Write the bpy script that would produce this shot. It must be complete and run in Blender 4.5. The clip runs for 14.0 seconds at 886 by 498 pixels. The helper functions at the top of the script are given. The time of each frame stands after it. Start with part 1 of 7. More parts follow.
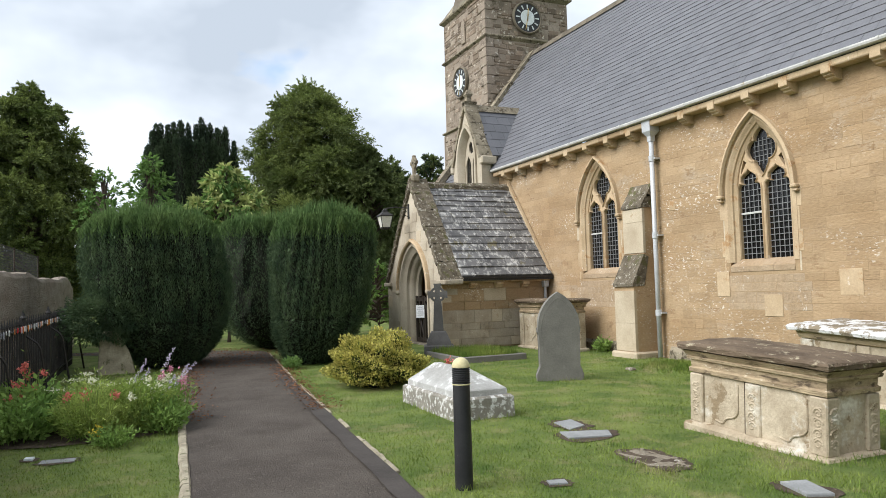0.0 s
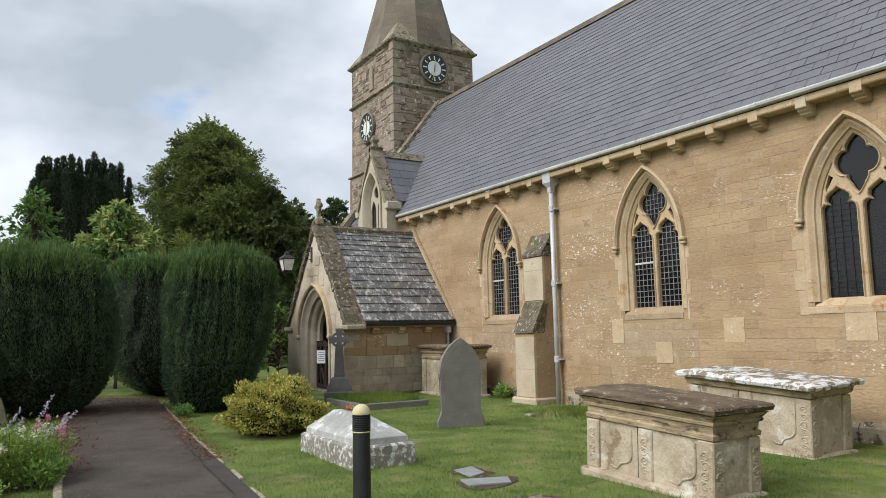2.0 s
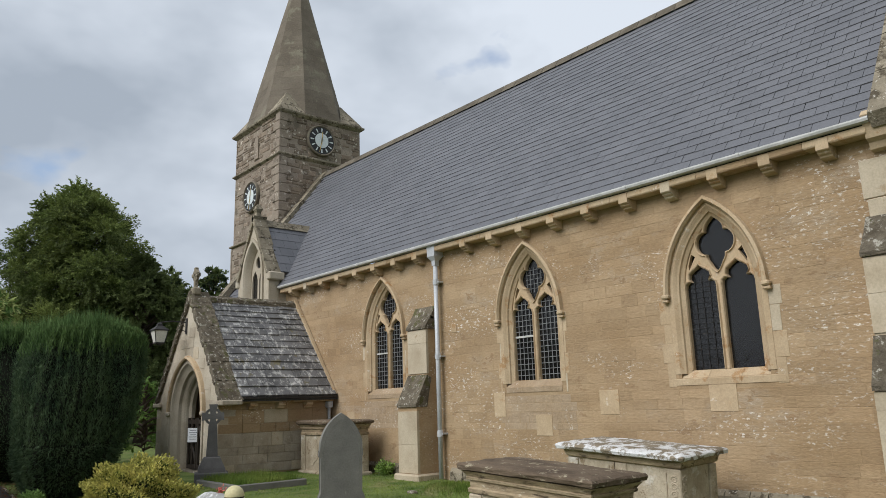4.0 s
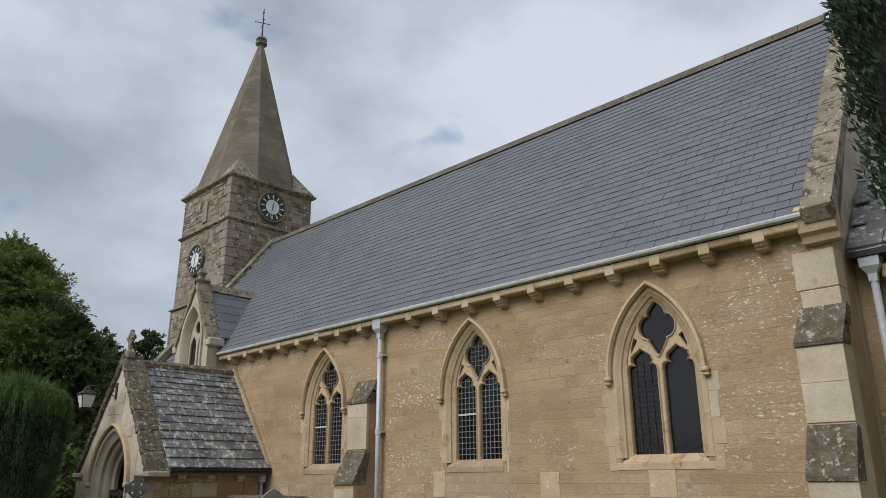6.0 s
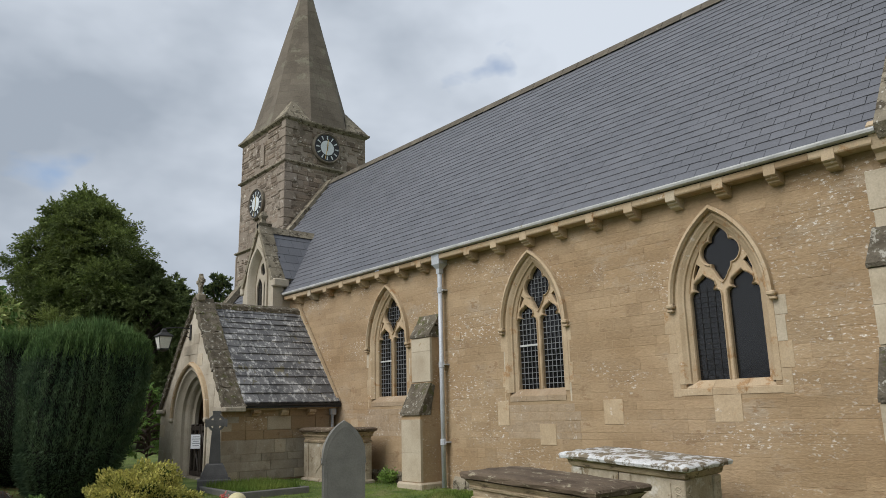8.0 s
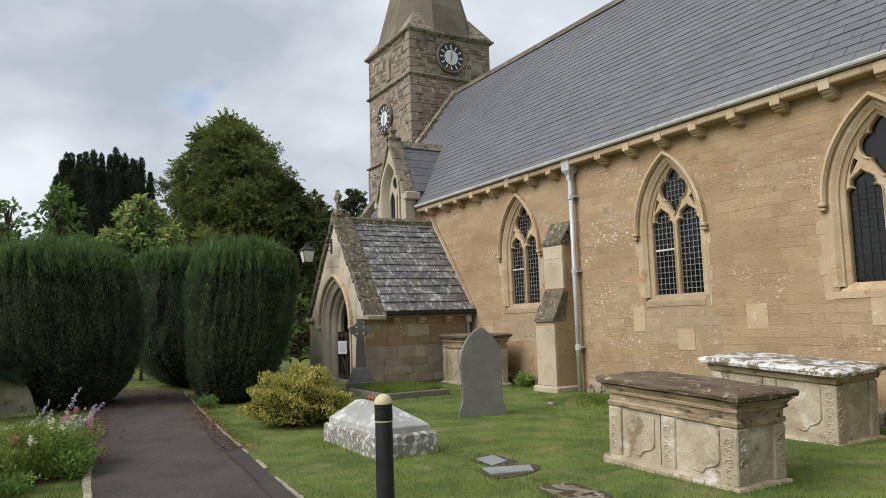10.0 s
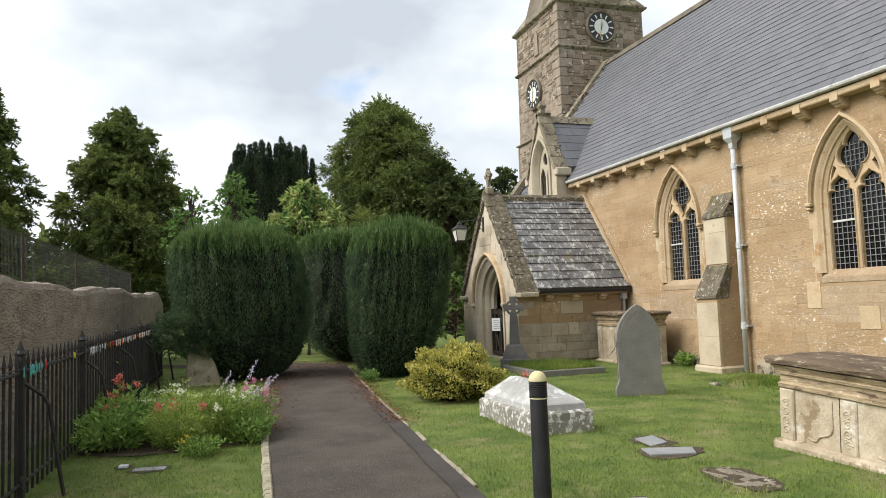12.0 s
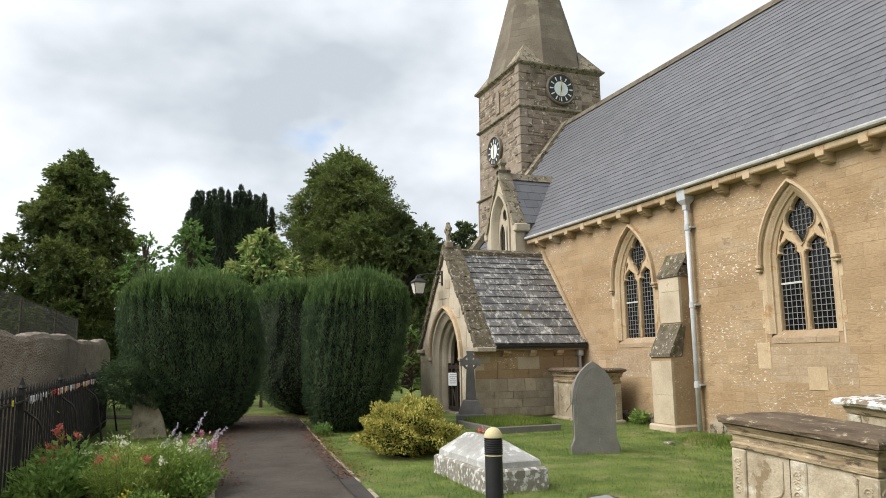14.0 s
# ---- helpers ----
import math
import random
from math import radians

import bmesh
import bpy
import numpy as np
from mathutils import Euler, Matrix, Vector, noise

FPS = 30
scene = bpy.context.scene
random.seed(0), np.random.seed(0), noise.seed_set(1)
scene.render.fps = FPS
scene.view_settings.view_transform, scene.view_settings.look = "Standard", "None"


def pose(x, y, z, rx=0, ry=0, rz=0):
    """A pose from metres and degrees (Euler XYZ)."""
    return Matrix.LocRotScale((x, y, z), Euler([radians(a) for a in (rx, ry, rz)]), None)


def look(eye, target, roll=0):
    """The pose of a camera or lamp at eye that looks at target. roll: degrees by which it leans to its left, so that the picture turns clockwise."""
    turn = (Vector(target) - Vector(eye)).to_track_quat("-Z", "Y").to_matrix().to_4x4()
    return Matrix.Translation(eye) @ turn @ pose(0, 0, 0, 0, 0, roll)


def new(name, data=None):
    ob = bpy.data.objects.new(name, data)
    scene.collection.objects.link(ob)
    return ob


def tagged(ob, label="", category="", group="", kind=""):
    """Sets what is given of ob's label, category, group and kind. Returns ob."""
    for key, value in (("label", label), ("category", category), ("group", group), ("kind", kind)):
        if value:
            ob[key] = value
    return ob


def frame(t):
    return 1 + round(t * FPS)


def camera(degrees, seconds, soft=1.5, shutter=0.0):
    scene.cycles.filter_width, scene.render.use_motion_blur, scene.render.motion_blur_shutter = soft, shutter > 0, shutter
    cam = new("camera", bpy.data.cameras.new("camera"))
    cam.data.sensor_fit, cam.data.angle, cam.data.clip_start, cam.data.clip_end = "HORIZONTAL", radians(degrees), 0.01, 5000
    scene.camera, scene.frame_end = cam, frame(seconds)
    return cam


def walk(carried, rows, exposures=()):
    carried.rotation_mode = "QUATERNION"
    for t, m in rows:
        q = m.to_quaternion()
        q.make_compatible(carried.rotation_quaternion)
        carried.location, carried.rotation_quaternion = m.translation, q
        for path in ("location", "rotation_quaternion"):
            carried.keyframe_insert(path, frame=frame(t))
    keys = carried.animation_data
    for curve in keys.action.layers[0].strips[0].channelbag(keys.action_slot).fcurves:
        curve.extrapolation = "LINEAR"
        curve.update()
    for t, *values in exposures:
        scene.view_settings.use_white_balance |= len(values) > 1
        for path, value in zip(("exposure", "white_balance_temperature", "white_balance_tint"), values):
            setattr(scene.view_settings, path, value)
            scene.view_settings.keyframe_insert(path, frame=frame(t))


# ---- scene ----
cam = camera(62.4, 14.0, soft=0.8)
PATH = [
    (0.0, pose(0, 0, 1.6, 93.07, 1.70, -23.62)),
    (0.5, pose(0, 0, 1.6, 93.10, 1.73, -24.37)),
    (1.0, pose(0, 0, 1.6, 93.42, 1.55, -25.38)),
    (1.5, pose(0, 0, 1.6, 94.09, 1.32, -27.76)),
    (2.0, pose(0, 0, 1.6, 96.41, 1.22, -31.20)),
    (2.5, pose(0, 0, 1.6, 97.90, 1.17, -33.40)),
    (3.0, pose(0, 0, 1.6, 99.40, 1.21, -36.21)),
    (3.2, pose(0, 0, 1.6, 99.93, 1.41, -37.29)),
    (5.3, pose(0, 0, 1.6, 105.20, 1.14, -43.47)),
    (5.5, pose(0, 0, 1.6, 105.88, 0.84, -43.99)),
    (6.0, pose(0, 0, 1.6, 107.53, 0.20, -44.86)),
    (6.5, pose(0, 0, 1.6, 108.59, 0.40, -45.30)),
    (7.0, pose(0, 0, 1.6, 106.82, 0.45, -43.79)),
    (7.5, pose(0, 0, 1.6, 103.97, 0.85, -41.43)),
    (7.7, pose(0, 0, 1.6, 103.39, 1.11, -40.89)),
    (9.8, pose(0, 0, 1.6, 95.95, 1.66, -30.79)),
    (10.0, pose(0, 0, 1.6, 95.64, 1.86, -29.61)),
    (10.5, pose(0, 0, 1.6, 94.67, 1.94, -25.87)),
    (11.0, pose(0, 0, 1.6, 94.58, 1.98, -22.30)),
    (11.5, pose(0, 0, 1.6, 94.47, 2.13, -19.58)),
    (12.0, pose(0, 0, 1.6, 94.28, 1.96, -17.72)),
    (12.5, pose(0, 0, 1.6, 94.23, 1.93, -17.37)),
    (13.0, pose(0, 0, 1.6, 94.77, 1.43, -17.90)),
    (13.5, pose(0, 0, 1.6, 96.58, 0.96, -19.26)),
    (14.0, pose(0, 0, 1.6, 98.35, 0.86, -21.08)),
]
walk(cam, PATH, exposures=[(0.0, 0.6, 6140, 10), (1.0, 0.56, 6150, 10), (2.0, 0.27, 6150, 10), (3.0, 0.07, 6110, 10), (5.5, -0.22, 6000, 10), (6.5, -0.26, 5980, 10), (7.5, -0.21, 6020, 10),
                           (10.0, 0.14, 6270, 10), (10.5, 0.29, 6340, 10), (11.5, 0.54, 6400, 10), (12.5, 0.64, 6450, 10), (13.5, 0.57, 6460, 10), (14.0, 0.50, 6460, 10)])


# ---- world and light ----
SUN_ELEVATION, SUN_AZIMUTH = radians(42), radians(273)
world = bpy.data.worlds.new("overcast_sky")
scene.world = world
world.use_nodes = True
wn, wl = world.node_tree.nodes, world.node_tree.links
wn.clear()
w_out = wn.new("ShaderNodeOutputWorld")
w_bg = wn.new("ShaderNodeBackground")
w_sky = wn.new("ShaderNodeTexSky")
w_sky.sky_type, w_sky.sun_disc = "NISHITA", False
w_sky.sun_elevation, w_sky.sun_rotation = SUN_ELEVATION, SUN_AZIMUTH
w_gain = wn.new("ShaderNodeVectorMath")
w_gain.operation = "SCALE"
w_gain.inputs["Scale"].default_value = 0.16
w_co = wn.new("ShaderNodeTexCoord")
w_map = wn.new("ShaderNodeMapping")
w_map.inputs["Scale"].default_value = (1.0, 1.0, 1.7)
w_map.inputs["Location"].default_value = (1.62, 0.55, 0.9)
w_big = wn.new("ShaderNodeTexNoise")
w_big.inputs["Scale"].default_value, w_big.inputs["Detail"].default_value, w_big.inputs["Roughness"].default_value = 2.4, 5, 0.5
w_ramp = wn.new("ShaderNodeValToRGB")
w_ramp.color_ramp.elements[0].position, w_ramp.color_ramp.elements[0].color = 0.37, (0.43, 0.47, 0.515, 1)
w_ramp.color_ramp.elements[1].position, w_ramp.color_ramp.elements[1].color = 0.60, (0.80, 0.83, 0.86, 1)
w_hole = wn.new("ShaderNodeTexNoise")
w_hole.inputs["Scale"].default_value, w_hole.inputs["Detail"].default_value = 4.5, 5
w_holeramp = wn.new("ShaderNodeValToRGB")
w_holeramp.color_ramp.elements[0].position, w_holeramp.color_ramp.elements[0].color = 0.27, (0.35, 0.35, 0.35, 1)
w_holeramp.color_ramp.elements[1].position, w_holeramp.color_ramp.elements[1].color = 0.36, (1, 1, 1, 1)
w_mix = wn.new("ShaderNodeMix")
w_mix.data_type = "RGBA"
wl.new(w_sky.outputs[0], w_gain.inputs[0])
wl.new(w_co.outputs["Generated"], w_map.inputs["Vector"])
wl.new(w_map.outputs[0], w_big.inputs["Vector"])
wl.new(w_map.outputs[0], w_hole.inputs["Vector"])
w_sep = wn.new("ShaderNodeSeparateXYZ")
w_low = wn.new("ShaderNodeMapRange")
w_low.inputs["From Min"].default_value, w_low.inputs["From Max"].default_value = 0.05, 0.70
w_low.inputs["To Min"].default_value, w_low.inputs["To Max"].default_value = 0.085, -0.03
w_add = wn.new("ShaderNodeMath")
wl.new(w_co.outputs["Generated"], w_sep.inputs[0])
wl.new(w_sep.outputs["Z"], w_low.inputs["Value"])
wl.new(w_low.outputs["Result"], w_add.inputs[0])
wl.new(w_big.outputs["Fac"], w_add.inputs[1])
wl.new(w_add.outputs[0], w_ramp.inputs["Fac"])
wl.new(w_hole.outputs["Fac"], w_holeramp.inputs["Fac"])
wl.new(w_holeramp.outputs["Color"], w_mix.inputs["Factor"])
wl.new(w_gain.outputs[0], w_mix.inputs["A"])
wl.new(w_ramp.outputs["Color"], w_mix.inputs["B"])
wl.new(w_mix.outputs["Result"], w_bg.inputs["Color"])
w_bg.inputs["Strength"].default_value = 1.0
wl.new(w_bg.outputs[0], w_out.inputs["Surface"])

sun = new("sun", bpy.data.lights.new("sun", "SUN"))
sun.data.energy, sun.data.angle, sun.data.color = 3.3, radians(44), (1.0, 0.965, 0.91)
sun.matrix_basis = look((0, 0, 40), (0 - 40 * math.sin(SUN_AZIMUTH) / math.tan(SUN_ELEVATION),
                                     0 - 40 * math.cos(SUN_AZIMUTH) / math.tan(SUN_ELEVATION), 0))


# ---- materials ----
def surface(name, dark, light, scale=2.0, grain=40.0, rough=0.85, bump=0.3, bump_size=0.01, vary=0.0, island=False,
            spots=None, spot_scale=6.0, spot_at=0.6, spot_soft=0.06, metal=0.0, stretch=(1, 1, 1), spots2=None, spot2_scale=20.0, spot2_at=0.62, translucent=0.0, fleck=None, fleck_scale=24.0, fleck_at=0.56, mask_scale=1.1, mask_at=0.46):
    """A weathered surface: two colours at a broad scale, fine grain, optional spots of other colours, relief."""
    m = bpy.data.materials.new(name)
    m.use_nodes = True
    n, l = m.node_tree.nodes, m.node_tree.links
    b = n["Principled BSDF"]
    geo = n.new("ShaderNodeNewGeometry")
    mp = n.new("ShaderNodeMapping")
    mp.inputs["Scale"].default_value = stretch
    l.new(geo.outputs["Position"], mp.inputs["Vector"])

    def noise_at(s, detail=6, r=0.6):
        t = n.new("ShaderNodeTexNoise")
        t.inputs["Scale"].default_value, t.inputs["Detail"].default_value, t.inputs["Roughness"].default_value = s, detail, r
        l.new(mp.outputs[0], t.inputs["Vector"])
        return t.outputs["Fac"]

    def ramp(fac, a, c):
        t = n.new("ShaderNodeMapRange")
        t.inputs["From Min"].default_value, t.inputs["From Max"].default_value = a, c
        l.new(fac, t.inputs["Value"])
        return t.outputs["Result"]

    def mix(fac, a, c):
        t = n.new("ShaderNodeMix")
        t.data_type = "RGBA"
        for sock, v in (("Factor", fac), ("A", a), ("B", c)):
            s = t.inputs[sock]
            if isinstance(v, tuple):
                s.default_value = (*v, 1)
            else:
                l.new(v, s)
        return t.outputs["Result"]

    broad, fine = noise_at(scale), noise_at(grain, 4)
    col = mix(ramp(broad, 0.32, 0.68), dark, light)
    if spots:
        col = mix(ramp(noise_at(spot_scale, 8, 0.68), spot_at, spot_at + spot_soft), col, spots)
    if spots2:
        col = mix(ramp(noise_at(spot2_scale, 6, 0.7), spot2_at, spot2_at + 0.05), col, spots2)
    if fleck:
        both = n.new("ShaderNodeMath")
        both.operation = "MULTIPLY"
        l.new(ramp(noise_at(fleck_scale, 5, 0.7), fleck_at, fleck_at + 0.05), both.inputs[0])
        l.new(ramp(noise_at(mask_scale, 3), mask_at, mask_at + 0.16), both.inputs[1])
        col = mix(both.outputs[0], col, fleck)
    gain = n.new("ShaderNodeMapRange")
    gain.inputs["To Min"].default_value, gain.inputs["To Max"].default_value = 0.72, 1.28
    l.new(fine, gain.inputs["Value"])
    sc = n.new("ShaderNodeVectorMath")
    sc.operation = "SCALE"
    l.new(col, sc.inputs[0])
    l.new(gain.outputs["Result"], sc.inputs["Scale"])
    col = sc.outputs[0]
    if vary:
        if island:
            rnd = geo.outputs["Random Per Island"]
        else:
            info = n.new("ShaderNodeObjectInfo")
            rnd = info.outputs["Random"]
        g2 = n.new("ShaderNodeMapRange")
        g2.inputs["To Min"].default_value, g2.inputs["To Max"].default_value = 1 - vary, 1 + vary
        l.new(rnd, g2.inputs["Value"])
        s2 = n.new("ShaderNodeVectorMath")
        s2.operation = "SCALE"
        l.new(col, s2.inputs[0])
        l.new(g2.outputs["Result"], s2.inputs["Scale"])
        col = s2.outputs[0]
    l.new(col, b.inputs["Base Color"])
    b.inputs["Roughness"].default_value, b.inputs["Metallic"].default_value = rough, metal
    b.inputs["Specular IOR Level"].default_value = 0.3
    if bump:
        bp = n.new("ShaderNodeBump")
        bp.inputs["Strength"].default_value, bp.inputs["Distance"].default_value = bump, bump_size
        add = n.new("ShaderNodeMath")
        l.new(fine, add.inputs[0])
        l.new(noise_at(grain * 0.25, 6), add.inputs[1])
        l.new(add.outputs[0], bp.inputs["Height"])
        l.new(bp.outputs[0], b.inputs["Normal"])
    if translucent:
        tr = n.new("ShaderNodeBsdfTranslucent")
        l.new(col, tr.inputs["Color"])
        ms = n.new("ShaderNodeMixShader")
        ms.inputs["Fac"].default_value = translucent
        l.new(b.outputs[0], ms.inputs[1])
        l.new(tr.outputs[0], ms.inputs[2])
        l.new(ms.outputs[0], n["Material Output"].inputs["Surface"])
    return m


def clear_glass():
    m = bpy.data.materials.new("window_glass")
    m.use_nodes = True
    n, l = m.node_tree.nodes, m.node_tree.links
    b = n["Principled BSDF"]
    b.inputs["Base Color"].default_value = (0.07, 0.068, 0.066, 1)
    b.inputs["Transmission Weight"].default_value = 0.85
    b.inputs["IOR"].default_value = 1.45
    b.inputs["Roughness"].default_value = 0.12
    t = n.new("ShaderNodeTexNoise")
    t.inputs["Scale"].default_value = 9
    geo = n.new("ShaderNodeNewGeometry")
    l.new(geo.outputs["Position"], t.inputs["Vector"])
    bp = n.new("ShaderNodeBump")
    bp.inputs["Strength"].default_value, bp.inputs["Distance"].default_value = 0.25, 0.02
    l.new(t.outputs["Fac"], bp.inputs["Height"])
    l.new(bp.outputs[0], b.inputs["Normal"])
    return m


OCHRE_LOOK = dict(scale=0.8, grain=20, rough=0.92, bump=0.5, bump_size=0.015, spots=(0.40, 0.335, 0.25), spot_scale=1.3, spot_at=0.55, spot_soft=0.2, stretch=(1, 0.75, 1.7), spots2=(0.285, 0.19, 0.105), spot2_scale=2.6, spot2_at=0.58,
                  fleck=(0.68, 0.63, 0.55), fleck_scale=17.0, fleck_at=0.57, mask_scale=0.9, mask_at=0.48)
OCHRE = surface("golden_limestone", (0.298, 0.199, 0.106), (0.388, 0.280, 0.166), vary=0.085, **OCHRE_LOOK)
OCHRE_WASHED = surface("rain_washed_limestone", (0.298, 0.212, 0.126), (0.385, 0.294, 0.196), 2.2, 24, 0.93, 0.7, 0.015, vary=0.06, island=True, spots=(0.38, 0.27, 0.16), spot_scale=3.0, spot_at=0.56, spot_soft=0.2,
                       fleck=(0.66, 0.62, 0.55), fleck_scale=16.0, fleck_at=0.57, mask_scale=1.2, mask_at=0.46)
OCHRE_MORTAR = surface("limestone_mortar", (0.29, 0.197, 0.108), (0.385, 0.282, 0.168), 2.0, 60, 0.95, 0.4)
DRESSED = surface("dressed_limestone", (0.385, 0.28, 0.165), (0.50, 0.385, 0.25), 1.6, 40, 0.9, 0.3, 0.006, vary=0.06,
                  spots=(0.36, 0.22, 0.105), spot_scale=3.5, spot_at=0.57, spots2=(0.56, 0.48, 0.37), spot2_scale=7, spot2_at=0.62)
PALE = surface("pale_repair_stone", (0.40, 0.325, 0.225), (0.53, 0.45, 0.33), 2.0, 40, 0.9, 0.25, 0.005, vary=0.08, spots=(0.40, 0.31, 0.2), spot_scale=4, spot_at=0.62)
PORCH_STONE = surface("grey_buff_limestone", (0.325, 0.272, 0.198), (0.49, 0.43, 0.335), 1.3, 34, 0.92, 0.45, 0.01, vary=0.12,
                      spots=(0.26, 0.235, 0.19), spot_scale=2.6, spot_at=0.58, spot_soft=0.12)
FOOT_STONE = surface("weathered_footing_stone", (0.30, 0.245, 0.175), (0.42, 0.36, 0.275), 2.0, 30, 0.95, 0.5, 0.01, vary=0.10, spots=(0.24, 0.195, 0.14), spot_scale=3.5, spot_at=0.56, spot_soft=0.12, spots2=(0.5, 0.46, 0.38), spot2_scale=8, spot2_at=0.64)
TOWER_STONE = surface("tower_rubble", (0.145, 0.108, 0.078), (0.25, 0.196, 0.146), 0.9, 20, 0.95, 0.6, 0.02, vary=0.34, island=True,
                      spots=(0.52, 0.465, 0.385), spot_scale=5.0, spot_at=0.575, spot_soft=0.05, spots2=(0.14, 0.12, 0.095), spot2_scale=9, spot2_at=0.62)
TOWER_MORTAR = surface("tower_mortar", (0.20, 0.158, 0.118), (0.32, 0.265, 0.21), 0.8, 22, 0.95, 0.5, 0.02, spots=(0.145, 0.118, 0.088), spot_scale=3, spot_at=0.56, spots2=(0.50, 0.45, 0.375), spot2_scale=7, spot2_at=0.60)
SPIRE_STONE = surface("spire_stone", (0.122, 0.100, 0.074), (0.185, 0.155, 0.118), 0.7, 18, 0.95, 0.6, 0.02, vary=0.1, island=True,
                      spots=(0.38, 0.34, 0.27), spot_scale=7, spot_at=0.69, spots2=(0.185, 0.165, 0.12), spot2_scale=1.2, spot2_at=0.56)
LICHEN_STONE = surface("lichened_coping", (0.155, 0.13, 0.09), (0.31, 0.265, 0.19), 2.2, 26, 0.95, 0.7, 0.02,
                       spots=(0.085, 0.068, 0.045), spot_scale=6, spot_at=0.53, spots2=(0.58, 0.54, 0.46), spot2_scale=15, spot2_at=0.61)
SLATE = surface("blue_grey_slate", (0.118, 0.119, 0.129), (0.138, 0.138, 0.148), 0.9, 30, 0.5, 0.25, 0.005, vary=0.065,
                spots=(0.142, 0.137, 0.143), spot_scale=2.6, spot_at=0.58, spot_soft=0.25)
SLATE_REST = surface("blue_grey_slate_field", (0.118, 0.119, 0.129), (0.138, 0.138, 0.148), 0.9, 30, 0.5, 0.25, 0.005, vary=0.065, island=True,
                     spots=(0.142, 0.137, 0.143), spot_scale=2.6, spot_at=0.58, spot_soft=0.25)
PORCH_COPING = surface("mossy_porch_coping", (0.085, 0.068, 0.046), (0.19, 0.16, 0.115), 5, 26, 0.96, 1.0, 0.03, vary=0.1, spots=(0.42, 0.39, 0.32), spot_scale=12, spot_at=0.56, spots2=(0.10, 0.095, 0.04), spot2_scale=4, spot2_at=0.56)
SLATE_OLD = surface("lichened_slate", (0.095, 0.093, 0.094), (0.17, 0.165, 0.16), 1.4, 30, 0.7, 0.4, 0.008, vary=0.28,
                    spots=(0.40, 0.39, 0.365), spot_scale=8.0, spot_at=0.515, spot_soft=0.09, stretch=(1.3, 1, 0.6), spots2=(0.13, 0.115, 0.07), spot2_scale=3, spot2_at=0.6)
RIDGE = surface("weathered_ridge_tile", (0.085, 0.07, 0.05), (0.16, 0.135, 0.10), 3, 30, 0.9, 0.5, 0.01, vary=0.15, spots=(0.25, 0.22, 0.16), spot_scale=8, spot_at=0.62)
UNDER_SLATE = surface("dark_battens", (0.05, 0.05, 0.053), (0.07, 0.07, 0.07), 3, 30, 0.9, 0.1)
LEAD = surface("painted_gutter", (0.38, 0.375, 0.35), (0.56, 0.55, 0.52), 2.5, 30, 0.5, 0.1, 0.003, spots=(0.3, 0.24, 0.15), spot_scale=3, spot_at=0.62)
PIPE = surface("grey_metal_pipe", (0.40, 0.41, 0.42), (0.54, 0.55, 0.56), 3, 40, 0.42, 0.08, 0.002, metal=0.1)
BLACK_IRON = surface("black_painted_iron", (0.018, 0.017, 0.016), (0.042, 0.038, 0.035), 6, 60, 0.5, 0.2, 0.003, spots=(0.12, 0.09, 0.07), spot_scale=11, spot_at=0.60)
DARK_WOOD = surface("dark_oak", (0.022, 0.017, 0.013), (0.05, 0.038, 0.028), 4, 40, 0.7, 0.3, 0.004, stretch=(6, 6, 0.6))
GLASS = clear_glass()
LEADED = surface("window_guard_wire", (0.13, 0.13, 0.13), (0.21, 0.21, 0.205), 8, 60, 0.5, 0.0)
INTERIOR = surface("dark_interior", (0.03, 0.028, 0.025), (0.05, 0.045, 0.04), 2, 20, 0.9, 0.0)
WHITE_DIAL = surface("clock_white", (0.55, 0.585, 0.585), (0.66, 0.69, 0.68), 5, 40, 0.5, 0.0)
BLACK_DIAL = surface("clock_black", (0.02, 0.02, 0.022), (0.035, 0.034, 0.033), 5, 40, 0.5, 0.0)
GOLD = surface("gilded_metal", (0.5, 0.36, 0.14), (0.62, 0.46, 0.2), 5, 40, 0.4, 0.0, metal=0.6)
TOMB_STONE = surface("chest_tomb_limestone", (0.31, 0.25, 0.17), (0.49, 0.415, 0.305), 3.4, 34, 0.93, 0.6, 0.012,
                     spots=(0.62, 0.58, 0.50), spot_scale=2.6, spot_at=0.56, spot_soft=0.12, spots2=(0.24, 0.18, 0.11), spot2_scale=4.5, spot2_at=0.58)
TOMB_STAINED = surface("stained_tomb_cornice", (0.21, 0.155, 0.095), (0.44, 0.345, 0.22), 5.0, 30, 0.95, 0.7, 0.012, spots=(0.085, 0.062, 0.04), spot_scale=6, spot_at=0.545, spot_soft=0.10, stretch=(1, 0.6, 2.2), spots2=(0.60, 0.54, 0.42), spot2_scale=8, spot2_at=0.62)
TOMB_LID = surface("mossy_tomb_lid", (0.085, 0.060, 0.040), (0.17, 0.125, 0.083), 4, 40, 0.96, 0.9, 0.016, spots=(0.34, 0.29, 0.2), spot_scale=13, spot_at=0.57, stretch=(1, 0.5, 1),
                   spots2=(0.66, 0.63, 0.57), spot2_scale=7, spot2_at=0.72)
TOMB_LID_WHITE = surface("lichen_white_lid", (0.16, 0.13, 0.09), (0.27, 0.22, 0.15), 3, 40, 0.96, 0.6, 0.01, spots=(0.62, 0.61, 0.59), spot_scale=5.5, spot_at=0.485, spot_soft=0.06,
                         spots2=(0.1, 0.08, 0.055), spot2_scale=16, spot2_at=0.62)
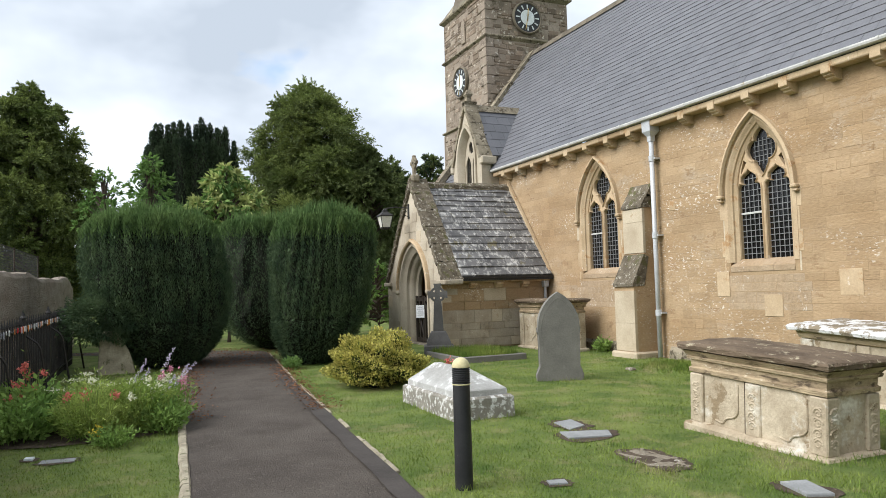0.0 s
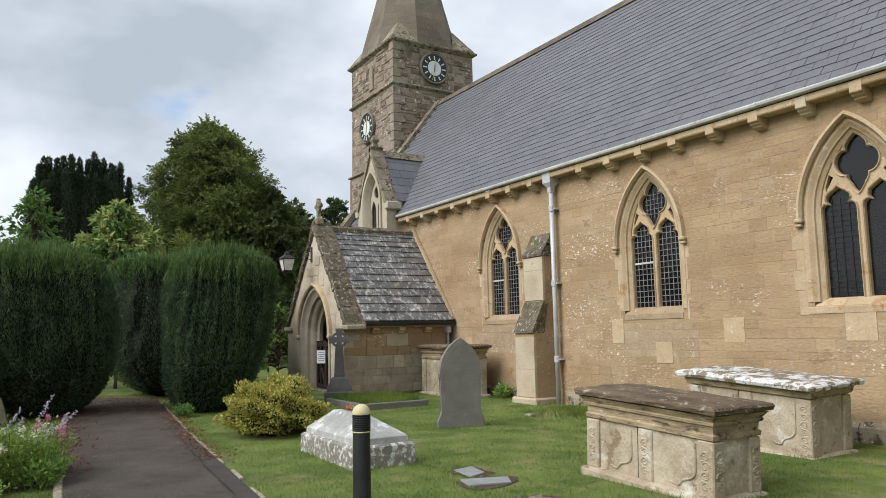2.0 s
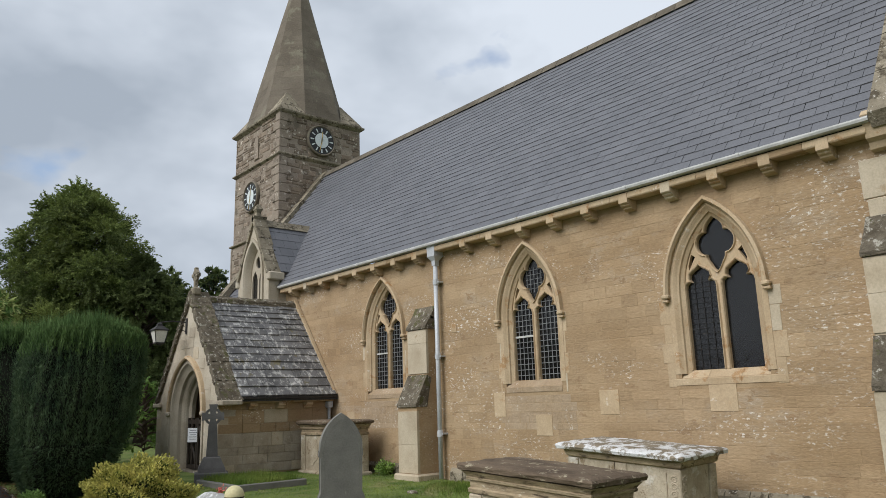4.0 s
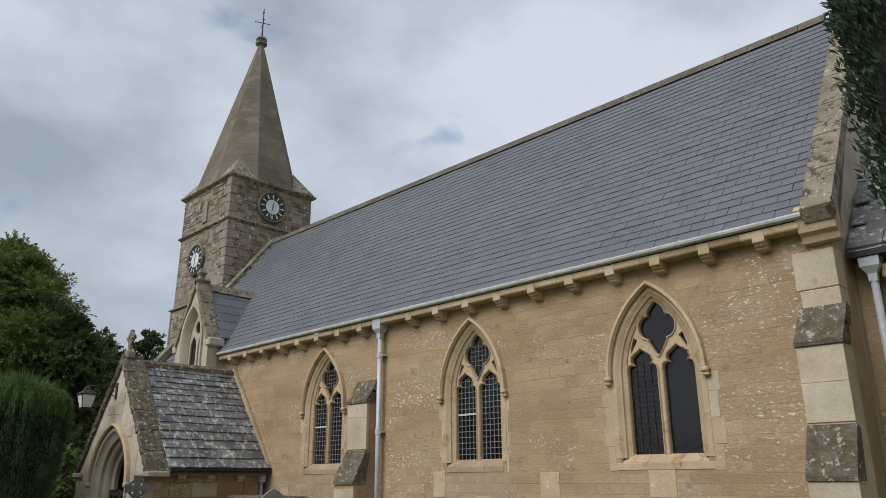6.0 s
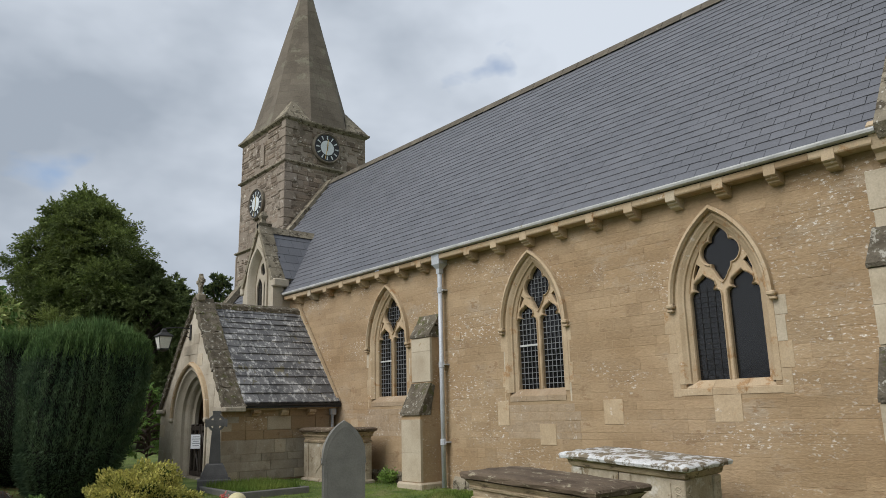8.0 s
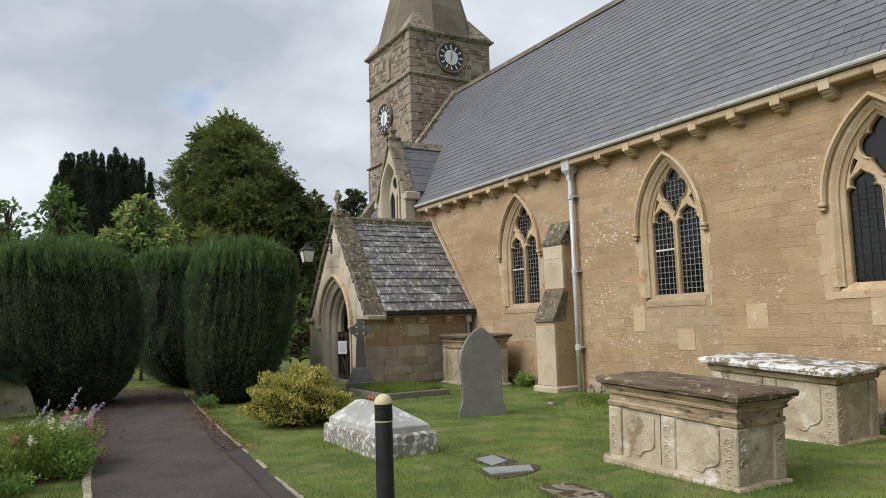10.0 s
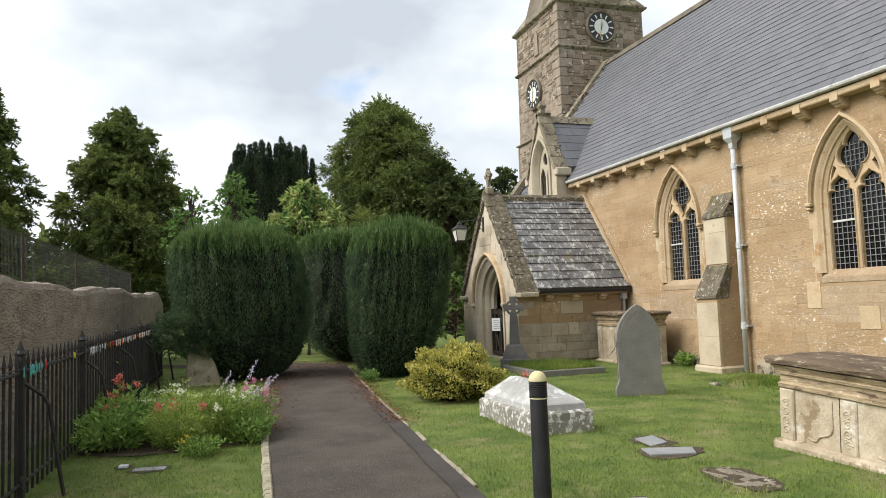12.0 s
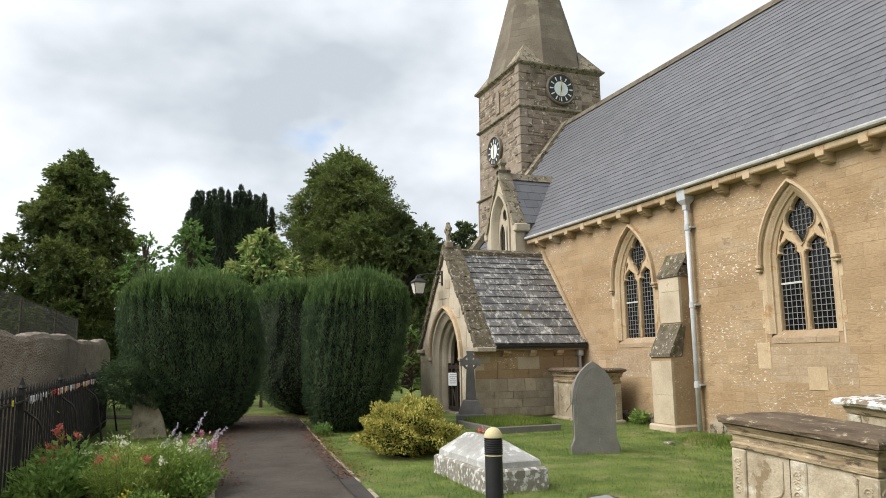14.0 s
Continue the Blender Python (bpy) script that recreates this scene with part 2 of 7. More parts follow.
GREY_STONE = surface("grey_headstone", (0.145, 0.138, 0.122), (0.205, 0.195, 0.17), 2.6, 50, 0.9, 0.35, 0.005, spots=(0.27, 0.26, 0.22), spot_scale=5, spot_at=0.66)
CROSS_STONE = surface("dark_cross_stone", (0.11, 0.105, 0.10), (0.17, 0.16, 0.15), 3, 40, 0.9, 0.4, 0.006, spots=(0.24, 0.23, 0.2), spot_scale=6, spot_at=0.64)
COPED_STONE = surface("lichened_coped_stone", (0.27, 0.265, 0.245), (0.44, 0.435, 0.415), 2.0, 40, 0.94, 0.7, 0.012, spots=(0.22, 0.21, 0.18), spot_scale=7, spot_at=0.63, spot_soft=0.05,
                      spots2=(0.56, 0.56, 0.54), spot2_scale=4, spot2_at=0.54)
COPED_SIDE = surface("coped_stone_plinth", (0.18, 0.165, 0.135), (0.27, 0.25, 0.21), 3.0, 40, 0.94, 0.6, 0.01, spots=(0.58, 0.57, 0.54), spot_scale=14, spot_at=0.515, spot_soft=0.06)
LEDGER = surface("grey_ledger_slate", (0.20, 0.205, 0.205), (0.29, 0.295, 0.29), 3, 50, 0.8, 0.3, 0.004, spots=(0.33, 0.33, 0.31), spot_scale=7, spot_at=0.62)
FLAT_STONE = surface("worn_flat_stone", (0.16, 0.135, 0.10), (0.28, 0.24, 0.18), 5, 40, 0.95, 0.8, 0.02, spots=(0.45, 0.42, 0.36), spot_scale=8, spot_at=0.58)
ASPHALT = surface("path_asphalt", (0.060, 0.048, 0.039), (0.108, 0.090, 0.074), 1.6, 55, 0.9, 1.0, 0.02, spots=(0.135, 0.114, 0.092), spot_scale=30, spot_at=0.57,
                  spots2=(0.10, 0.065, 0.04), spot2_scale=2.0, spot2_at=0.68)
KERB = surface("worn_kerb", (0.22, 0.19, 0.135), (0.42, 0.37, 0.27), 5, 40, 0.95, 0.6, 0.015, vary=0.15, spots=(0.12, 0.12, 0.06), spot_scale=7, spot_at=0.57)
SOIL = surface("bare_soil", (0.06, 0.043, 0.03), (0.12, 0.09, 0.062), 4, 50, 0.97, 0.8, 0.03, spots=(0.19, 0.15, 0.10), spot_scale=14, spot_at=0.62)
LAWN = surface("lawn_ground", (0.078, 0.125, 0.024), (0.19, 0.235, 0.06), 1.5, 60, 0.95, 0.9, 0.03, spots=(0.25, 0.23, 0.10), spot_scale=1.4, spot_at=0.53, spot_soft=0.15,
               spots2=(0.08, 0.11, 0.03), spot2_scale=5, spot2_at=0.62)
BLADE = surface("grass_blade", (0.092, 0.158, 0.022), (0.24, 0.292, 0.06), 1.5, 30, 0.8, 0.0, vary=0.3, island=True, spots=(0.30, 0.305, 0.11), spot_scale=1.4, spot_at=0.53, spot_soft=0.16, translucent=0.3)
RUBBLE = surface("boundary_wall_rubble", (0.25, 0.20, 0.155), (0.39, 0.33, 0.265), 2.4, 16, 0.96, 1.0, 0.06, spots=(0.13, 0.10, 0.075), spot_scale=7.5, spot_at=0.57, spot_soft=0.12, spots2=(0.46, 0.42, 0.36), spot2_scale=12.0, spot2_at=0.62, stretch=(1, 0.8, 1.9))
BARK = surface("bark", (0.05, 0.036, 0.027), (0.10, 0.075, 0.055), 5, 40, 0.95, 0.8, 0.03, stretch=(3, 3, 0.6))


def foliage(name, dark, light, scale=1.2, vary=0.35, translucent=0.25):
    return surface(name, dark, light, scale, 12, 0.85, 0.0, vary=vary, island=True, translucent=translucent)


YEW = foliage("yew_needles", (0.034, 0.064, 0.031), (0.104, 0.150, 0.068), 3.0, 0.32)
YEW_TIP = foliage("yew_young_tips", (0.07, 0.13, 0.038), (0.125, 0.19, 0.058), 2.0)
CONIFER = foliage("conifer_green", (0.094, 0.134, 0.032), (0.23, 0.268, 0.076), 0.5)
# also set under CONIFER clumps, where the darker tone stands for shade
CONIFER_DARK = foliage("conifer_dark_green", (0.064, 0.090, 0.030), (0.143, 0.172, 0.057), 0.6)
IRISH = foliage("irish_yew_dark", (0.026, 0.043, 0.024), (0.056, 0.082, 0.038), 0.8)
LEAF = foliage("broad_leaf_green", (0.097, 0.182, 0.046), (0.182, 0.285, 0.080), 0.9, translucent=0.35)
LEAF_YELLOW = foliage("yellow_green_leaf", (0.22, 0.28, 0.075), (0.46, 0.49, 0.19), 0.9, translucent=0.35)
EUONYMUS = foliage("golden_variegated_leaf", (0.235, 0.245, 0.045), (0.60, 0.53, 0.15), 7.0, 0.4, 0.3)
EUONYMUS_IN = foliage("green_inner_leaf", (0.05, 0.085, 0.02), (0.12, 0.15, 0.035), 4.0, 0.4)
BED_LEAF = foliage("flower_bed_leaf", (0.120, 0.220, 0.048), (0.300, 0.420, 0.105), 2.0, 0.4, 0.35)
BED_FINE = foliage("feathery_bed_leaf", (0.19, 0.28, 0.05), (0.40, 0.47, 0.13), 2.0, 0.4, 0.35)
PETAL_RED = foliage("coral_red_petal", (0.55, 0.11, 0.09), (0.70, 0.26, 0.20), 8, 0.2)
PETAL_WHITE = foliage("cream_white_petal", (0.66, 0.66, 0.46), (0.78, 0.77, 0.62), 8, 0.1)
PETAL_LILAC = foliage("lilac_flower", (0.40, 0.35, 0.46), (0.56, 0.51, 0.60), 8, 0.2)
PETAL_PINK = foliage("pink_petal", (0.52, 0.17, 0.27), (0.66, 0.34, 0.42), 8, 0.2)
PETAL_YELLOW = foliage("yellow_petal", (0.7, 0.52, 0.03), (0.8, 0.62, 0.08), 8, 0.1)
# near black: the shade inside dense growth is put into the colour
SHADE_CORE = surface("inner_shade", (0.008, 0.011, 0.006), (0.018, 0.02, 0.011), 3, 20, 0.97, 0.5, 0.05)
CREAM_CAP = surface("cream_bollard_cap", (0.50, 0.43, 0.22), (0.62, 0.56, 0.34), 6, 60, 0.6, 0.2, 0.003, spots=(0.34, 0.3, 0.16), spot_scale=12, spot_at=0.6)
BOLLARD_BLACK = surface("black_bollard_plastic", (0.014, 0.014, 0.015), (0.03, 0.03, 0.03), 4, 60, 0.55, 0.25, 0.003, spots=(0.08, 0.075, 0.065), spot_scale=14, spot_at=0.68)
PAPER = surface("white_notice_paper", (0.72, 0.73, 0.75), (0.8, 0.8, 0.82), 4, 40, 0.8, 0.0)
INK = surface("notice_ink", (0.25, 0.26, 0.28), (0.33, 0.33, 0.35), 4, 40, 0.8, 0.0)
LAMP_GLASS = surface("frosted_lantern_glass", (0.58, 0.56, 0.48), (0.70, 0.68, 0.6), 4, 40, 0.3, 0.0)


# ---- building blocks ----
def grade(x, y):
    """Height of the ground: it rises gently along the path and levels out far off."""
    return 0.0115 * max(-40.0, min(60.0, y))


def world_of(ob):
    if ob is None:
        return Matrix()
    return world_of(ob.parent) @ ob.matrix_parent_inverse @ ob.matrix_basis


def thing(name, x, y, z, label, category, group="", kind=""):
    ob = new(name)
    ob.empty_display_size = 0.2
    ob.matrix_basis = pose(x, y, z)
    return tagged(ob, label, category, group, kind)


def adopt(ob, parent):
    ob.parent = parent
    ob.matrix_parent_inverse = world_of(parent).inverted()
    return ob


def part(name, bm, material, parent=None, label="", smooth=False):
    """Links a bmesh, built in world coordinates, as one mesh object."""
    bmesh.ops.recalc_face_normals(bm, faces=bm.faces)
    me = bpy.data.meshes.new(name)
    bm.to_mesh(me)
    bm.free()
    me.materials.append(material)
    if smooth:
        for p in me.polygons:
            p.use_smooth = True
    ob = new(name, me)
    if parent is not None:
        adopt(ob, parent)
    if label:
        tagged(ob, label)
    return ob


def part_arrays(name, verts, faces, material, parent=None, label="", smooth=False):
    me = bpy.data.meshes.new(name)
    verts = np.asarray(verts, dtype=np.float32).reshape(-1, 3)
    faces = np.asarray(faces, dtype=np.int32)
    k = faces.shape[1]
    me.vertices.add(len(verts))
    me.vertices.foreach_set("co", verts.ravel())
    me.loops.add(faces.size)
    me.loops.foreach_set("vertex_index", faces.ravel())
    me.polygons.add(len(faces))
    me.polygons.foreach_set("loop_start", np.arange(0, faces.size, k, dtype=np.int32))
    me.update(calc_edges=True)
    me.validate()
    me.polygons.foreach_set("use_smooth", [smooth] * len(me.polygons))
    me.materials.append(material)
    ob = new(name, me)
    if parent is not None:
        adopt(ob, parent)
    if label:
        tagged(ob, label)
    return ob


def add_box(bm, x0, x1, y0, y1, z0, z1, bevel=0.0, m=None):
    made = bmesh.ops.create_cube(bm, size=1.0)["verts"]
    bmesh.ops.transform(bm, verts=made, matrix=Matrix.Translation(((x0 + x1) / 2, (y0 + y1) / 2, (z0 + z1) / 2)) @ Matrix.Diagonal((x1 - x0, y1 - y0, z1 - z0, 1)))
    if bevel:
        edges = list({e for v in made for e in v.link_edges})
        out = bmesh.ops.bevel(bm, geom=edges, offset=bevel, segments=1, affect="EDGES")
        made = list({v for f in out["faces"] for v in f.verts} | {v for v in made if v.is_valid})
    if m is not None:
        bmesh.ops.transform(bm, verts=made, matrix=m)
    return made


def box(x0, x1, y0, y1, z0, z1, bevel=0.0):
    bm = bmesh.new()
    add_box(bm, x0, x1, y0, y1, z0, z1, bevel)
    return bm


def add_prism(bm, outline, a, b, place):
    """Extrudes a 2D outline from depth a to depth b; place(u, v, d) gives the point in space."""
    p = [bm.verts.new(place(u, v, a)) for u, v in outline]
    q = [bm.verts.new(place(u, v, b)) for u, v in outline]
    bm.faces.new(p)
    bm.faces.new(q[::-1])
    for i in range(len(p)):
        j = (i + 1) % len(p)
        bm.faces.new((p[i], q[i], q[j], p[j]))
    return p + q


def prism(outline, a, b, place):
    bm = bmesh.new()
    add_prism(bm, outline, a, b, place)
    return bm


def plate(outline, holes, a, b, place):
    """A flat plate with holes, from depth a to depth b."""
    bm = bmesh.new()
    edges = []
    for loop in [outline] + holes:
        vs = [bm.verts.new(place(u, v, a)) for u, v in loop]
        edges += [bm.edges.new((vs[i], vs[(i + 1) % len(vs)])) for i in range(len(vs))]
    bmesh.ops.triangle_fill(bm, use_beauty=True, use_dissolve=False, edges=edges)
    faces = list(bm.faces)
    out = bmesh.ops.extrude_face_region(bm, geom=faces)
    shift = Vector(place(0, 0, b)) - Vector(place(0, 0, a))
    bmesh.ops.translate(bm, verts=[v for v in out["geom"] if isinstance(v, bmesh.types.BMVert)], vec=shift)
    return bm


def add_loft(bm, rings, closed=True, capped=True):
    vs = [[bm.verts.new(p) for p in r] for r in rings]
    n = len(rings[0])
    for a, b in zip(vs, vs[1:]):
        for i in range(n if closed else n - 1):
            j = (i + 1) % n
            bm.faces.new((a[i], a[j], b[j], b[i]))
    if capped and closed:
        bm.faces.new(vs[0][::-1])
        bm.faces.new(vs[-1])


def loft(rings, closed=True, capped=True):
    bm = bmesh.new()
    add_loft(bm, rings, closed, capped)
    return bm


def lathe(profile, x, y, sides=20):
    """Turned solid from (radius, height) pairs round a vertical axis."""
    return loft([[(x + r * math.cos(6.28319 * i / sides), y + r * math.sin(6.28319 * i / sides), z) for i in range(sides)] for r, z in profile])


def tube(points, r, sides=8):
    bm = bmesh.new()
    rings = []
    for i, p in enumerate(points):
        d = Vector(points[min(i + 1, len(points) - 1)]) - Vector(points[max(i - 1, 0)])
        q = d.to_track_quat("Z", "Y")
        rr = r[i] if isinstance(r, (list, tuple)) else r
        rings.append([tuple(Vector(p) + q @ Vector((rr * math.cos(6.28319 * k / sides), rr * math.sin(6.28319 * k / sides), 0))) for k in range(sides)])
    add_loft(bm, rings)
    return bm


def roughened(bm, cuts, amount, seed):
    """Breaks a block into small facets and lets them stand uneven, like mossy stone."""
    bmesh.ops.triangulate(bm, faces=bm.faces[:])
    bmesh.ops.subdivide_edges(bm, edges=bm.edges[:], cuts=cuts, use_grid_fill=True)
    rng = random.Random(seed)
    for v in bm.verts:
        v.co += Vector((rng.uniform(-1, 1), rng.uniform(-1, 1), rng.uniform(-1, 1))) * amount
    return bm


# Unit block with chamfered front (towards -x), shared by wall stones and slates.
def unit_block(name, chamfer_y, chamfer_z):
    me = bpy.data.meshes.new(name)
    a, c = 0.5 - chamfer_y, 0.5 - chamfer_z
    v = [(0, -0.5, -0.5), (0, 0.5, -0.5), (0, 0.5, 0.5), (0, -0.5, 0.5), (-0.6, -0.5, -0.5), (-0.6, 0.5, -0.5), (-0.6, 0.5, 0.5), (-0.6, -0.5, 0.5),
         (-1, -a, -c), (-1, a, -c), (-1, a, c), (-1, -a, c)]
    f = [(0, 1, 2, 3), (8, 11, 10, 9)]
    for i in range(4):
        j = (i + 1) % 4
        f += [(i, i + 4, j + 4, j), (i + 4, i + 8, j + 8, j + 4)]
    me.from_pydata(v, [], f)
    me.update()
    return me


# ---- ground, path ----
def ground_sheet():
    xs = sorted(set([-3000, -900, -300, -120, -60, -30] + list(np.arange(-14, 14.1, 1.0)) + [20, 30, 60, 120, 300, 900, 3000]))
    ys = sorted(set([-3000, -900, -300, -100, -40, -20] + list(np.arange(-6, 26.1, 1.0)) + [32, 40, 50, 60, 100, 300, 900, 3000]))
    v = [(x, y, grade(x, y)) for y in ys for x in xs]
    w = len(xs)
    f = [(j * w + i, j * w + i + 1, (j + 1) * w + i + 1, (j + 1) * w + i) for j in range(len(ys) - 1) for i in range(w - 1)]
    ob = part_arrays("ground", v, f, LAWN)
    return tagged(ob, "mown churchyard lawn, patchy green and straw", "lawn", kind="structure")


def path_left(y):
    return 0.10 + 0.062 * y + (0.0 if y < 9 else 0.012 * (y - 9) ** 1.3) - (0.0 if y < 17.2 else 0.55 * (y - 17.2) ** 1.7)


def path_right(y):
    return 1.62 + 0.078 * y + (0.0 if y < 11 else 0.012 * (y - 11) ** 1.3) - (0.0 if y < 17.6 else 0.75 * (y - 17.6) ** 1.7)


def build_path():
    ys = np.arange(-8, 21.1, 0.4)
    v, f = [], []
    for y in ys:
        for s in (0.0, 0.25, 0.5, 0.75, 1.0):
            x = path_left(y) * (1 - s) + path_right(y) * s
            v.append((x, y, grade(x, y) + 0.018 + 0.025 * (1 - (2 * s - 1) ** 2)))
    for j in range(len(ys) - 1):
        for i in range(4):
            f.append((j * 5 + i, j * 5 + i + 1, (j + 1) * 5 + i + 1, (j + 1) * 5 + i))
    ob = part_arrays("path", v, f, ASPHALT, smooth=True)
    tagged(ob, "dark worn asphalt footpath with gritty patches", "path", kind="structure")


def path_channel():
    ys = np.arange(2, 14.1, 0.4)
    rng = random.Random(9)
    v, f = [], []
    for y in ys:
        a, b = path_right(y) - 0.21 + rng.uniform(-0.02, 0.02), path_right(y) - 0.03 + rng.uniform(-0.015, 0.015)
        for x, h in ((a, 0.034), ((a + b) / 2, 0.030), (b, 0.028)):
            v.append((x, y, grade(x, y) + h + 0.012))
    for j in range(len(ys) - 1):
        for i in range(2):
            f.append((j * 3 + i, j * 3 + i + 1, (j + 1) * 3 + i + 1, (j + 1) * 3 + i))
    dark = surface("patched_tar", (0.040, 0.034, 0.030), (0.070, 0.060, 0.053), 2, 60, 0.85, 0.7, 0.01, spots=(0.09, 0.08, 0.07), spot_scale=40, spot_at=0.63)
    tagged(part_arrays("path_patch", v, f, dark), "dark tarred repair strip along the path edge", "path", kind="structure")


def kerb_line(edge, side, group):
    rng = random.Random(5 if side < 0 else 6)
    base = thing("path_kerb", edge(6), 6, grade(0, 6), "low weathered stone kerb edging the footpath", "kerb", group)
    y = -4.0
    while y < 17:
        ln = rng.uniform(0.75, 0.95) if side < 0 else rng.uniform(0.25, 0.7)
        x0, x1 = edge(y), edge(y + ln)
        bm = bmesh.new()
        top = (0.045 if side < 0 else 0.028) + rng.uniform(-0.012, 0.012)
        wide = 1.0 if side < 0 else rng.uniform(0.45, 0.75)
        rows = []
        for k in range(5):
            t = k / 4
            x, yy, g = x0 + (x1 - x0) * t, y + (ln - 0.015) * t, grade(0, y + ln * t)
            j = rng.uniform(-0.008, 0.008)
            rows.append([(x + side * 0.085 * wide + j, yy, g - 0.08), (x + side * 0.085 * wide + j, yy, g + top - 0.02), (x + side * 0.06 * wide, yy, g + top + j), (x + side * 0.012, yy, g + top + j), (x + j * 0.5, yy, g + top - 0.015), (x, yy, g - 0.08)])
        add_loft(bm, rows)
        if side > 0 and rng.random() < 0.3:
            bm.free()
        else:
            part("kerb_stone", bm, KERB, base)
        y += ln


ground_sheet()
build_path()
path_channel()


# ---- church geometry ----
WALL_X, NAVE_E, NAVE_W = 9.6, 2.73, 21.5
EAVE_Z, RIDGE_X, RIDGE_Z = 4.812, 12.85, 9.5
ROOF_EDGE_X = 9.32
SLOPE = (RIDGE_Z - EAVE_Z) / (RIDGE_X - ROOF_EDGE_X)


def facing_south(u, v, d):
    """Plane of the nave wall: u along the church, v up, d inwards."""
    return (WALL_X + d, u, v)


ARCH_OFF = 0.78


def arch_outline(w, base, spring=3.06, n=10, off=ARCH_OFF, c=0.0):
    """Pointed arch from one foot over the apex to the other, half width w."""
    r = w + off
    top = math.acos(off / r)
    right = [(c + w, base)] + [(c - off + r * math.cos(top * i / n), spring + r * math.sin(top * i / n)) for i in range(n + 1)]
    left = [(2 * c - u, v) for u, v in right[:-1]][::-1]
    return right + left


church = thing("church", WALL_X, 12, grade(0, 12), "golden limestone village church nave with a long blue-grey slate roof", "church")
WINDOWS = (13.30, 8.89, 5.31)
SILL = 1.93


def nave_walls():
    holes = [arch_outline(0.66, SILL - 0.10, c=y) for y in WINDOWS]
    part("south_wall", plate([(NAVE_E, -0.3), (NAVE_W, -0.3), (NAVE_W, 4.74), (NAVE_E, 4.74)], holes, 0.0, 0.55, facing_south), OCHRE_MORTAR, church)
    bm = box(WALL_X + 6.0, WALL_X + 6.55, NAVE_E, NAVE_W, -0.3, 4.72)
    part("north_wall", bm, OCHRE_MORTAR, church)
    for y0, y1 in ((NAVE_E, NAVE_E + 0.4), (NAVE_W - 0.5, NAVE_W)):
        gable = [(WALL_X + 0.56, -0.3), (WALL_X + 5.99, -0.3), (WALL_X + 5.99, 4.9), (RIDGE_X, RIDGE_Z - 0.22), (WALL_X + 0.56, 4.9)]
        part("gable_wall", prism(gable, y0 + 0.003, y1, lambda u, v, d: (u, d, v)), PORCH_STONE, church)
    part("floor_slab", box(WALL_X + 0.56, WALL_X + 5.99, NAVE_E + 0.41, NAVE_W - 0.51, -0.2, 0.1), INTERIOR, church)
    # plinth course along the foot of the wall
    rng = random.Random(3)
    y = NAVE_E + 0.55
    while y < 15.2:
        ln = rng.uniform(0.2, 0.5)
        if not (11.45 < y + ln and y < 12.45):
            bm = bmesh.new()
            d = rng.uniform(0.05, 0.075)
            add_prism(bm, [(0.0, grade(0, y) - 0.2), (-d - 0.02, grade(0, y) - 0.2), (-d, 0.22 + rng.uniform(-0.015, 0.015) + 0.006 * y), (0.0, 0.30 + 0.006 * y)], y, y + ln - 0.012, lambda u, v, q: (WALL_X - 0.022 + u, q, v))
            part("plinth_stone", bm, LICHEN_STONE, church)
        y += ln


def sweep_ring(profile, base, c, spring=3.06):
    """Moulding round an arch: profile is (half width, depth) pairs."""
    rings = []
    for w, d in profile:
        rings.append([(WALL_X + d, u, v) for u, v in arch_outline(w, base, spring, c=c)])
    return rings


